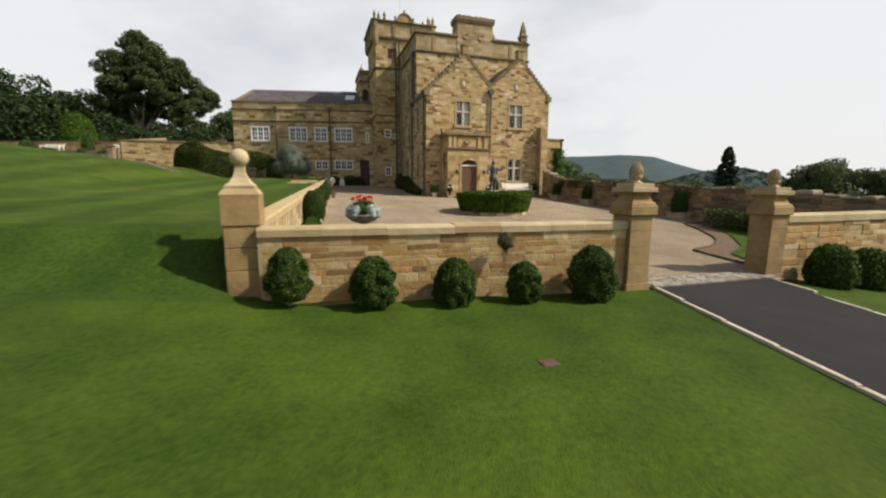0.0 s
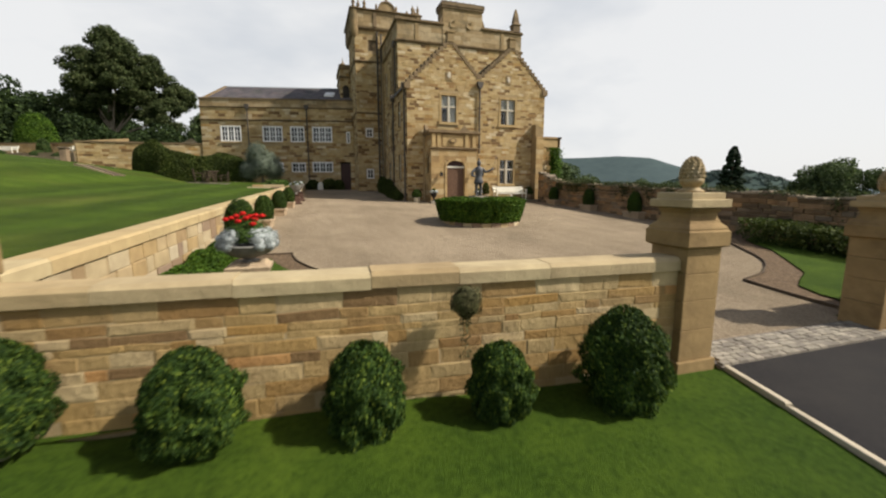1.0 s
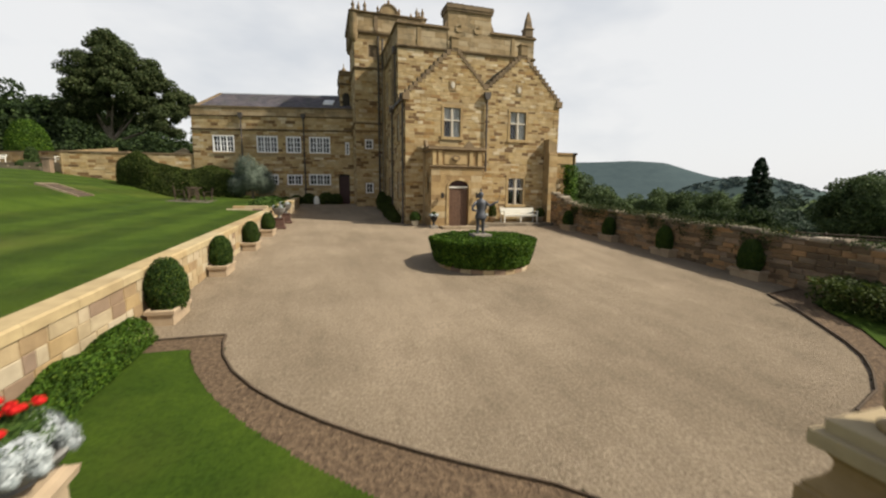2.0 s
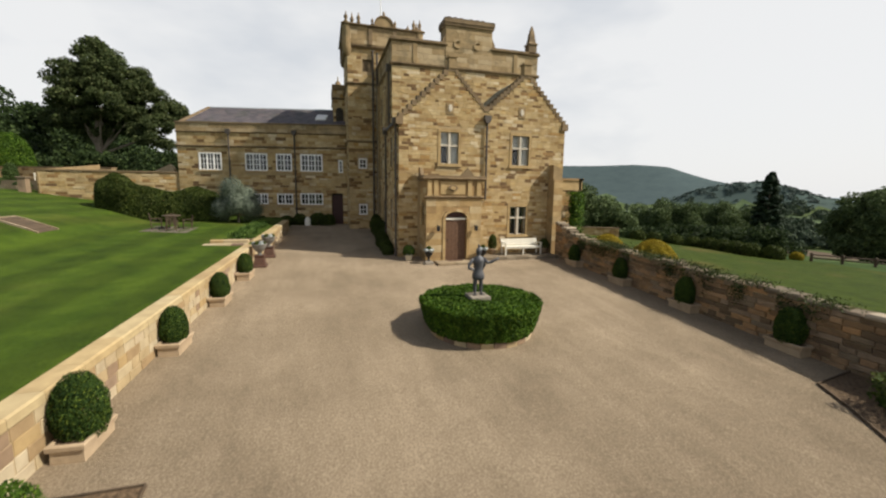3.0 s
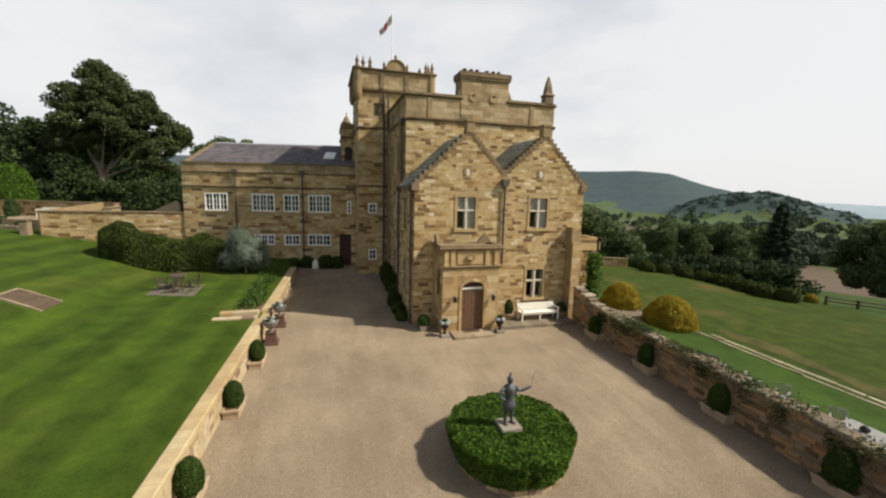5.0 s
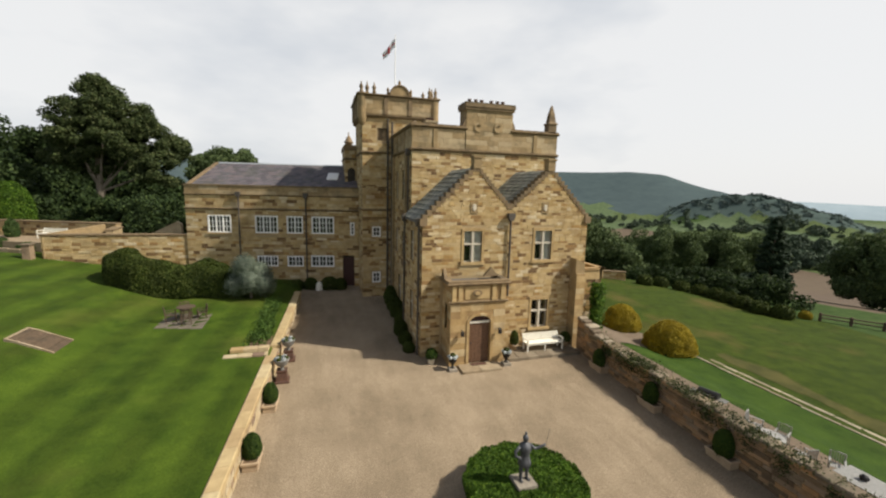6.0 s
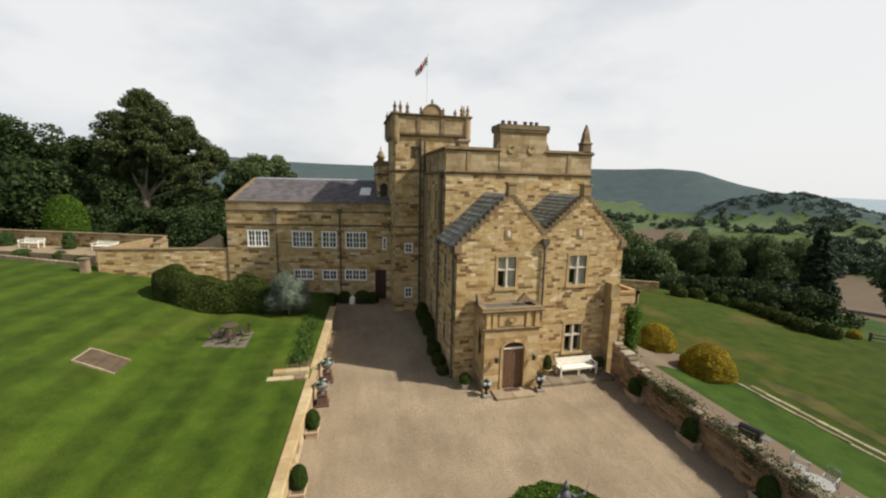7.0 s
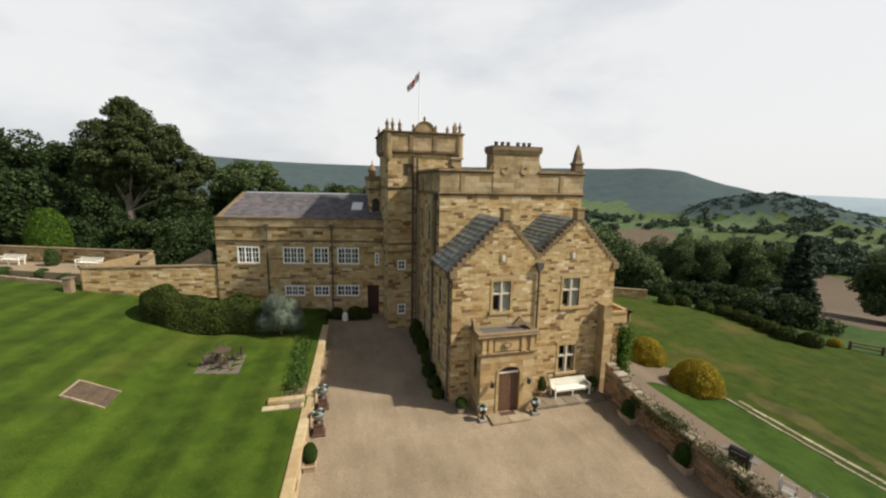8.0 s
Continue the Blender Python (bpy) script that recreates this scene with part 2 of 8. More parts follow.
_f = noise_tex(_n, _l, 26.0, 6.0, 0.75)
_r = ramp(_n, [(0.30, (0.160, 0.120, 0.078)), (0.52, (0.290, 0.225, 0.149)), (0.72, (0.452, 0.364, 0.250))])
_l.new(_f.outputs["Fac"], _r.inputs["Fac"])
_g = noise_tex(_n, _l, 0.30, 6.0, 0.62)
_gr = ramp(_n, [(0.36, (0.80, 0.79, 0.77)), (0.64, (1.12, 1.12, 1.12))])
_l.new(_g.outputs["Fac"], _gr.inputs["Fac"])
_c = blend(_n, _l, _r.outputs["Color"], _gr.outputs["Color"], 1.0, "MULTIPLY")
_t = noise_tex(_n, _l, 1.0, 5.0, 0.6, stretch=(1.6, 0.35, 1.0))
_tr = ramp(_n, [(0.40, (0.90, 0.895, 0.88)), (0.60, (1.06, 1.06, 1.06))])
_l.new(_t.outputs["Fac"], _tr.inputs["Fac"])
_c = blend(_n, _l, _c, _tr.outputs["Color"], 0.8, "MULTIPLY")
_l.new(_c, _b.inputs["Base Color"])
bump_to(_n, _l, _b, _f.outputs["Fac"], 1.0, 0.05)
M_PATHWAY = mottled("trodden_path_gravel", (0.108, 0.081, 0.055), (0.182, 0.140, 0.096), 24.0, 0.95, 0.8, 0.03, big=(0.14, 0.105, 0.070), big_scale=0.7)
M_OLDKERB = stone("old_edging_stone", [(0.30, 0.265, 0.195), (0.22, 0.185, 0.13), (0.37, 0.325, 0.245), (0.26, 0.225, 0.16)], by="object", stain=(0.09, 0.085, 0.045), stain_amount=0.7)
M_WORN = grass("worn_dry_turf", (0.045, 0.050, 0.012), (0.085, 0.078, 0.026), (0.145, 0.105, 0.055), dry_amount=1.0)
M_TARMAC = mottled("tarmac", (0.014, 0.013, 0.0135), (0.026, 0.024, 0.024), 60.0, 0.9, 0.5, 0.01, big=(0.034, 0.031, 0.028), big_scale=0.9, specular=0.12)
M_SETT = stone("granite_sett", [(0.225, 0.205, 0.172), (0.30, 0.272, 0.226), (0.26, 0.238, 0.196), (0.19, 0.170, 0.146)], by="object", stain=(0.0778, 0.0655, 0.0475), stain_amount=0.4, bump=0.4)
M_KERB = stone("pale_kerb_stone", [(0.50, 0.45, 0.36), (0.55, 0.50, 0.41), (0.45, 0.40, 0.31)], by="object", stain=(0.22, 0.18, 0.12), stain_amount=0.3)
M_SOIL = mottled("bark_mulch", (0.055, 0.034, 0.019), (0.200, 0.136, 0.078), 14.0, 0.95, 1.0, 0.06)
M_GRASS = grass("front_grass", (0.0234, 0.047, 0.0036), (0.0563, 0.0973, 0.0084), (0.0898, 0.105, 0.0156), dry_amount=0.45)
M_LAWN = grass("striped_lawn", (0.027, 0.0500, 0.0040), (0.058, 0.0960, 0.0095), (0.098, 0.102, 0.0200), stripes=(4.1, 2.1, 0.14), dry_amount=0.5)
M_LAWN_R = grass("garden_lawn", (0.0205, 0.0370, 0.0024), (0.0450, 0.0680, 0.0050), (0.092, 0.0720, 0.0190), dry_amount=0.95)
# Slightly darker green than the lawn, for the bank and the garden verge.
M_BANK = grass("bank_verge_grass", (0.017, 0.040, 0.005), (0.048, 0.086, 0.010), (0.075, 0.09, 0.018), dry_amount=0.3)
# Valley fields: the green is greyed to carry haze.
M_FIELD = grass("pasture", (0.0521, 0.0763, 0.0253), (0.0799, 0.11, 0.0397), (0.0922, 0.095, 0.0433), dry_amount=0.3)
M_MEADOW = grass("bright_meadow", (0.064, 0.096, 0.046), (0.086, 0.124, 0.058), (0.105, 0.116, 0.066), dry_amount=0.5)
M_PLOUGH = mottled("bare_field", (0.072, 0.050, 0.032), (0.097, 0.068, 0.043), 0.6, 0.95, 0.3, 0.1, big=(0.120, 0.090, 0.052), big_scale=0.03)
M_ROUGH = grass("rough_ground", (0.02, 0.045, 0.010), (0.05, 0.085, 0.02), (0.09, 0.10, 0.035), dry_amount=0.4)
# Distance haze is put into the blue-grey of hill, ridge and moor.
M_HAZE1 = mottled("hazy_wooded_hill", (0.053, 0.073, 0.077), (0.069, 0.094, 0.094), 0.16, 1.0, 0.0, 3.0, specular=0.0)
M_RIDGE = mottled("hazy_wooded_ridge", (0.058, 0.081, 0.074), (0.074, 0.100, 0.088), 0.15, 1.0, 0.0, specular=0.0)
M_HAZE2 = mottled("hazy_far_moor", (0.24, 0.30, 0.33), (0.28, 0.34, 0.37), 0.03, 1.0, 0.0, specular=0.0)
M_BOX = foliage("box_leaves", (0.012, 0.030, 0.006), (0.044, 0.084, 0.012), (0.15, 0.20, 0.024))
M_HEDGE = foliage("clipped_hedge_leaves", (0.018, 0.044, 0.004), (0.068, 0.135, 0.010), (0.13, 0.20, 0.02))
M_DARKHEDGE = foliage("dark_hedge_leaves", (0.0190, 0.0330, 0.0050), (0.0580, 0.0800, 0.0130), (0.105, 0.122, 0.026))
M_TUFT = foliage("dry_tuft_leaves", (0.05, 0.045, 0.02), (0.10, 0.10, 0.04), (0.16, 0.14, 0.07))
M_YELLOW = foliage("golden_yew_leaves", (0.20, 0.150, 0.010), (0.34, 0.262, 0.020), (0.42, 0.34, 0.04))
M_WILLOW = foliage("silver_willow_leaves", (0.085, 0.115, 0.0825), (0.187, 0.221, 0.165), (0.272, 0.303, 0.24))
M_SILVER = foliage("silver_ragwort_leaves", (0.272, 0.304, 0.304), (0.464, 0.496, 0.496), (0.576, 0.6, 0.6), 0.1)
M_PLANT = foliage("border_leaves", (0.0213, 0.0492, 0.0075), (0.0638, 0.115, 0.0188), (0.102, 0.156, 0.03))
M_SLOPEWOOD = foliage("slope_tree_leaves", (0.042, 0.066, 0.026), (0.098, 0.136, 0.048), (0.125, 0.162, 0.060))
# Bluish leaf tones: the ridge's haze is mixed into the colour.
M_RIDGEWOOD = foliage("hazy_ridge_woodland", (0.078, 0.108, 0.098), (0.096, 0.130, 0.112), (0.106, 0.142, 0.120), 0.1)
M_CREEPER = foliage("creeper_leaves", (0.022, 0.032, 0.010), (0.055, 0.072, 0.020), (0.11, 0.12, 0.045))
M_RED = foliage("red_petals", (0.45, 0.008, 0.008), (0.62, 0.018, 0.014), (0.70, 0.04, 0.03), 0.15)
M_TREE = foliage("sycamore_leaves", (0.0245, 0.0381, 0.013), (0.0707, 0.0941, 0.0305), (0.143, 0.158, 0.0653))
M_WOOD = foliage("woodland_leaves", (0.0209, 0.0426, 0.0117), (0.0627, 0.104, 0.0258), (0.0971, 0.14, 0.0374))
# Paler, greyer leaves, with the valley's haze in their colour.
M_FARWOOD = foliage("hazy_far_woodland_leaves", (0.052, 0.076, 0.048), (0.070, 0.098, 0.060), (0.084, 0.114, 0.066), 0.1)
# M_WOOD at little over half tone: shade over the woods put into colour.
M_SHADEWOOD = foliage("shaded_woodland_leaves", (0.012, 0.024, 0.007), (0.036, 0.060, 0.016), (0.062, 0.090, 0.025))
M_CONIFER = foliage("conifer_needles", (0.00884, 0.0213, 0.00975), (0.0243, 0.0447, 0.0195), (0.0387, 0.0586, 0.0273), 0.1)
M_BARK = mottled("bark", (0.11, 0.09, 0.065), (0.22, 0.185, 0.14), 8.0, 0.95, 0.6, 0.03)
M_STATUE = mottled("weathered_lead", (0.044, 0.0468, 0.0523), (0.105, 0.107, 0.113), 7.0, 0.55, 0.2, specular=0.4, metallic=0.3)
M_PLINTH = mottled("grey_plinth_stone", (0.202, 0.175, 0.139), (0.288, 0.252, 0.198), 9.0, 0.9, 0.3, big=(0.13, 0.112, 0.0792))
M_URN = mottled("grey_lead_urn", (0.144, 0.14, 0.125), (0.245, 0.231, 0.205), 11.0, 0.7, 0.25, big=(0.0936, 0.091, 0.0792), big_scale=5.0)
M_PED = stone("pinkish_pedestal_stone", [(0.341, 0.253, 0.168), (0.372, 0.289, 0.195), (0.298, 0.211, 0.135)], stain=(0.186, 0.132, 0.0812), stain_amount=0.3)
M_GILT = mottled("gilded_stone", (0.21, 0.145, 0.060), (0.36, 0.265, 0.125), 16.0, 0.6, 0.4, metallic=0.1, big=(0.30, 0.265, 0.20), big_scale=5.0)
M_RUST = mottled("dark_rusty_iron", (0.05, 0.028, 0.02), (0.11, 0.055, 0.035), 10.0, 0.7, 0.2)
M_STEP = mottled("brown_worn_stone", (0.06, 0.042, 0.026), (0.13, 0.09, 0.055), 9.0, 0.9, 0.4, big=(0.045, 0.036, 0.024), big_scale=2.0)
M_TEAK = mottled("weathered_teak", (0.055, 0.0383, 0.024), (0.1, 0.0698, 0.046), 14.0, 0.8, 0.2)
M_PAVE = stone("flagstone", [(0.302, 0.245, 0.165), (0.36, 0.294, 0.205), (0.259, 0.203, 0.132)], by="object", stain=(0.144, 0.112, 0.066), stain_amount=0.35)
M_SLABS = mottled("dull_paving", (0.115, 0.095, 0.075), (0.165, 0.138, 0.108), 7.0, 0.95, 0.3, big=(0.085, 0.075, 0.05), big_scale=1.2)
M_FLAGS = stone("worn_dark_flagstone", [(0.17, 0.14, 0.10), (0.22, 0.185, 0.135), (0.14, 0.115, 0.08)], by="object", stain=(0.08, 0.07, 0.045), stain_amount=0.5)
M_CURTAIN = mottled("white_curtain", (0.55, 0.53, 0.48), (0.68, 0.66, 0.60), 6.0, 0.9, 0.2)
# Near-black brown that holds the shade of unlit interiors as colour.
M_INSIDE_SHADE = mottled("inside_shade", (0.03, 0.027, 0.022), (0.06, 0.05, 0.04), 3.0, 0.9, 0.0)
M_FLAG_W = mottled("white_flag_cloth", (0.66, 0.66, 0.66), (0.74, 0.74, 0.74), 9.0, 0.8, 0.1)
M_FLAG_R = mottled("red_flag_cloth", (0.40, 0.03, 0.03), (0.48, 0.04, 0.04), 9.0, 0.8, 0.1)
M_PALE_METAL = mottled("pale_weathered_metal", (0.20, 0.20, 0.185), (0.30, 0.295, 0.275), 9.0, 0.6, 0.1)
M_GREEN_METAL = mottled("grey_garden_metal", (0.109, 0.108, 0.0987), (0.143, 0.141, 0.13), 9.0, 0.5, 0.05)

M_GLASS, _n, _l, _b = nodes_of("window_glass", 0.03)
_b.inputs["Base Color"].default_value = (0.9, 0.93, 0.92, 1)
_b.inputs["Transmission Weight"].default_value = 1.0
_b.inputs["IOR"].default_value = 1.45


# ---- building helpers ----
def np_mesh(name, verts, faces, material=None, smooth=False):
    me = bpy.data.meshes.new(name)
    me.from_pydata(verts if isinstance(verts, list) else verts.tolist(), [], faces if isinstance(faces, list) else faces.tolist())
    if material:
        me.materials.append(material)
    if smooth:
        me.polygons.foreach_set("use_smooth", [True] * len(me.polygons))
    me.update()
    return me


def base(name, at, label, category, group="", kind=""):
    """The empty at a thing's base, which carries its parts."""
    ob = new(name)
    ob.empty_display_size = 0.2
    ob.location = at
    bpy.context.view_layer.update()
    return tagged(ob, label, category, group, kind)


def place(name, me, parent, label=""):
    ob = new(name, me)
    ob.parent = parent
    ob.matrix_parent_inverse = parent.matrix_world.inverted()
    if label:
        tagged(ob, label)
    return ob


def thing(name, me, label, category, group="", kind=""):
    return tagged(new(name, me), label, category, group, kind)


class Shape:
    """Collects vertices and faces of one mesh."""

    def __init__(self):
        self.v, self.f = [], []

    def add(self, verts, faces):
        k = len(self.v)
        self.v += [tuple(p) for p in verts]
        self.f += [tuple(i + k for i in f) for f in faces]
        return self

    def box(self, x0, x1, y0, y1, z0, z1, bevel=0.0):
        if bevel <= 0:
            v = [(x, y, z) for z in (z0, z1) for y in (y0, y1) for x in (x0, x1)]
            return self.add(v, [(0, 2, 3, 1), (4, 5, 7, 6), (0, 1, 5, 4), (2, 6, 7, 3), (0, 4, 6, 2), (1, 3, 7, 5)])
        b = min(bevel, (x1 - x0) * 0.45, (y1 - y0) * 0.45, (z1 - z0) * 0.45)
        bm = bmesh.new()
        bmesh.ops.create_cube(bm, size=1.0, matrix=Matrix.LocRotScale(((x0 + x1) / 2, (y0 + y1) / 2, (z0 + z1) / 2), None, (x1 - x0, y1 - y0, z1 - z0)))
        bmesh.ops.bevel(bm, geom=bm.edges[:], offset=b, segments=1, affect="EDGES")
        bm.verts.index_update()
        self.add([v.co for v in bm.verts], [tuple(v.index for v in f.verts) for f in bm.faces])
        bm.free()
        return self

    def lathe(self, profile, at=(0, 0, 0), n=20, squash=None):
        """profile: (radius, height) from bottom to top."""
        rings = []
        for r, z in profile:
            rings.append([(at[0] + r * math.cos(2 * math.pi * i / n), at[1] + r * math.sin(2 * math.pi * i / n), at[2] + z) for i in range(n)])
        v = [p for ring in rings for p in ring]
        f = [(a * n + i, a * n + (i + 1) % n, (a + 1) * n + (i + 1) % n, (a + 1) * n + i) for a in range(len(rings) - 1) for i in range(n)]
        f.append(tuple(range(n - 1, -1, -1)))
        f.append(tuple((len(rings) - 1) * n + i for i in range(n)))
        return self.add(v, f)

    def square_lathe(self, profile, at=(0, 0, 0), ratio=1.0):
        """Square rings: (half width, height) from bottom to top."""
        v, f = [], []
        for r, z in profile:
            for sx, sy in ((-1, -1), (1, -1), (1, 1), (-1, 1)):
                v.append((at[0] + sx * r, at[1] + sy * r * ratio, at[2] + z))
        m = len(profile)
        for a in range(m - 1):
            for i in range(4):
                f.append((a * 4 + i, a * 4 + (i + 1) % 4, (a + 1) * 4 + (i + 1) % 4, (a + 1) * 4 + i))
        f += [(3, 2, 1, 0), tuple((m - 1) * 4 + i for i in range(4))]
        return self.add(v, f)

    def tube(self, points, radii, n=8):
        pts = [Vector(p) for p in points]
        rings = []
        for i, p in enumerate(pts):
            d = (pts[min(i + 1, len(pts) - 1)] - pts[max(i - 1, 0)]).normalized()
            a = d.orthogonal().normalized()
            b = d.cross(a)
            r = radii[i] if isinstance(radii, (list, tuple)) else radii
            rings.append([p + a * r * math.cos(2 * math.pi * k / n) + b * r * math.sin(2 * math.pi * k / n) for k in range(n)])
        # keep rings from twisting
        for i in range(1, len(rings)):
            best = min(range(n), key=lambda s: (rings[i][s] - rings[i - 1][0]).length)
            rings[i] = rings[i][best:] + rings[i][:best]
        v = [q for ring in rings for q in ring]
        f = [(a * n + k, a * n + (k + 1) % n, (a + 1) * n + (k + 1) % n, (a + 1) * n + k) for a in range(len(rings) - 1) for k in range(n)]
        f += [tuple(range(n - 1, -1, -1)), tuple((len(rings) - 1) * n + k for k in range(n))]
        return self.add(v, f)

    def prism(self, polygon, fr, d0, d1):
        """polygon of (u, z) in the wall frame fr, from depth d0 to d1."""
        n = len(polygon)
        v = [fr(u, d0, z) for u, z in polygon] + [fr(u, d1, z) for u, z in polygon]
        f = [tuple(range(n)), tuple(range(2 * n - 1, n - 1, -1))]
        f += [(i, n + i, n + (i + 1) % n, (i + 1) % n) for i in range(n)]
        return self.add(v, f)

    def slab(self, fr, u0, u1, z0, z1, d0, d1):
        return self.prism([(u0, z0), (u1, z0), (u1, z1), (u0, z1)], fr, d0, d1)

    def mesh(self, name, material, smooth=False):
        me = np_mesh(name, self.v, self.f, material, smooth)
        bm = bmesh.new()
        bm.from_mesh(me)
        bmesh.ops.recalc_face_normals(bm, faces=bm.faces[:])
        bm.to_mesh(me)
        bm.free()
        return me


def wall_frame(o, u):
    """A function (u, d, z) -> world for a wall that runs from o along u; d goes outwards, to the right of u seen from above."""
    o, u = Vector((o[0], o[1], 0)), Vector((u[0], u[1], 0)).normalized()
    nrm = Vector((u.y, -u.x, 0))

    def fr(a, d, z):
        p = o + u * a + nrm * d
        return (p.x, p.y, z)
    return fr


def part(name, shape, material, parent, label="", smooth=False):
    return place(name, shape.mesh(name, material, smooth), parent, label)


# blocks of a wall: courses cut by openings
def courses(spans, z0, z1, height, length, seed):
    """Blocks (u, z, w, h) between z0 and z1. spans(za, zb) gives the free stretches of a course."""
    rng = random.Random(seed)
    out, z = [], z0
    while z < z1 - 0.04:
        h = min(rng.uniform(*height), z1 - z)
        if z1 - z - h < 0.06:
            h = z1 - z
        for a, b in spans(z, z + h):
            u = a
            while u < b - 0.02:
                w = rng.uniform(*length)
                if b - u - w < length[0] * 0.6:
                    w = b - u
                out.append((u, z, min(w, b - u), h))
                u += w
        z += h
    return out


def free_spans(u0, u1, holes):
    def spans(za, zb):
        s = [(u0, u1)]
        for a, b, c, d in holes:
            if zb > c + 0.03 and za < d - 0.03:
                nxt = []
                for p, q in s:
                    if b <= p or a >= q:
                        nxt.append((p, q))
                    else:
                        if a > p:
                            nxt.append((p, a))
                        if b < q:
                            nxt.append((b, q))
                s = nxt
        return [(p, q) for p, q in s if q - p > 0.03]
    return spans


def block_verts(fr, u, z, w, h, proud, gap, bev, rng, back=-0.02):
    j = lambda k: rng.uniform(-k, k)
    a, b, c, d = u + gap, u + w - gap, z + gap, z + h - gap
    q = [(a, c), (b, c), (b, d), (a, d)]
    v = [fr(p[0], back, p[1]) for p in q]
    v += [fr(p[0], proud - bev * 0.7, p[1]) for p in q]
    bw = min(bev, w * 0.3, h * 0.3)
    i = [(a + bw, c + bw), (b - bw, c + bw), (b - bw, d - bw), (a + bw, d - bw)]
    v += [fr(p[0], proud + j(0.006), p[1]) for p in i]
    f = [(8, 9, 10, 11)]
    for k in range(4):
        m = (k + 1) % 4
        f += [(k, m, 4 + m, 4 + k), (4 + k, 4 + m, 8 + m, 8 + k)]
    return v, f


def joined_blocks(fr, blocks, proud, gap, bev, seed):
    rng = random.Random(seed)
    s = Shape()
    for u, z, w, h in blocks:
        s.add(*block_verts(fr, u, z, w, h, rng.uniform(*proud), gap, bev, rng))
    return s


# five block shapes that single stones share, each a unit block scaled to its place
def unit_blocks(material, name, bev_u=0.025, bev_z=0.06, n=5, rough=0.02):
    out = []
    for k in range(n):
        rng = random.Random(100 + k)
        j = lambda: rng.uniform(-rough, rough)
        v = [(sx * 0.5, -0.5, sz * 0.5) for sx, sz in ((-1, -1), (1, -1), (1, 1), (-1, 1))]
        v = [(x, 0.5, z) for x, _, z in v] + [(x, -0.43, z) for x, _, z in v] + [(x * (1 - 2 * bev_u) + j(), -0.5 + j() * 0.7, z * (1 - 2 * bev_z) + j()) for x, _, z in v]
        f = [(8, 9, 10, 11)]
        for a in range(4):
            b = (a + 1) % 4
            f += [(a, b, 4 + b, 4 + a), (4 + a, 4 + b, 8 + b, 8 + a)]
        out.append(np_mesh(name, v, f, material))
    return out


def single_blocks(name, units, fr, blocks, parent, depth=0.07, proud=(0.0, 0.012), gap=0.004, seed=0, tilt=0.0):
    """Each block an object of its own, on shared meshes."""
    rng = random.Random(seed)
    o, e = Vector(fr(0, 0, 0)), Vector(fr(1, 0, 0))
    ang = math.atan2(e.y - o.y, e.x - o.x)
    inv = parent.matrix_world.inverted()
    for u, z, w, h in blocks:
        ob = new(name, units[rng.randrange(len(units))])
        ob.parent, ob.matrix_parent_inverse = parent, inv
        pr = rng.uniform(*proud)
        ob.matrix_basis = Matrix.LocRotScale(fr(u + w / 2, pr - depth / 2, z + h / 2), Euler((0, rng.gauss(0, tilt), ang)), (w - 2 * gap, depth, h - 2 * gap))


# leaves
def leaf_mesh(name, pts, nrm, size, material, seed=0, aspect=1.7, spread=0.9, cup=0.0):
    """One small four-sided leaf at each point, turned at random about the outward direction."""
    rng = np.random.RandomState(seed)
    n = len(pts)
    d = nrm + rng.normal(0, spread, (n, 3))
    d /= np.linalg.norm(d, axis=1)[:, None] + 1e-9
    a = np.cross(d, rng.normal(0, 1, (n, 3)))
    a /= np.linalg.norm(a, axis=1)[:, None] + 1e-9
    b = np.cross(d, a)
    s = size * rng.uniform(0.6, 1.3, (n, 1))
    v = np.stack([pts - a * s * aspect / 2, pts + b * s / 2, pts + a * s * aspect / 2 + d * s * cup, pts - b * s / 2], axis=1).reshape(-1, 3)
    me = bpy.data.meshes.new(name)
    me.vertices.add(4 * n)
    me.vertices.foreach_set("co", v.astype(np.float32).ravel())
    me.loops.add(4 * n)
    me.loops.foreach_set("vertex_index", np.arange(4 * n, dtype=np.int32))
    me.polygons.add(n)
    me.polygons.foreach_set("loop_start", np.arange(0, 4 * n, 4, dtype=np.int32))
    me.polygons.foreach_set("loop_total", np.full(n, 4, dtype=np.int32))
    me.materials.append(material)
    me.update(calc_edges=True)
    me.validate()
    return me


def lumpy(dirs, seed, amount, freq=2.2):
    """A smooth random factor for each direction."""
    return np.array([1 + amount * noise.noise(Vector(d) * freq + Vector((seed * 7.3, seed * 3.1, 0))) for d in dirs])


def ball_points(n, seed, radius=(1, 1, 1), lump=0.15, shell=0.25, freq=2.2, low=-1.0):
    rng = np.random.RandomState(seed)
    d = rng.normal(0, 1, (n * 2, 3))
    d /= np.linalg.norm(d, axis=1)[:, None]
    d = d[d[:, 2] > low][:n]
    r = (1 - shell * rng.rand(len(d)) ** 1.5) * lumpy(d, seed, lump, freq)
    return d * r[:, None] * np.array(radius), d / np.array(radius)


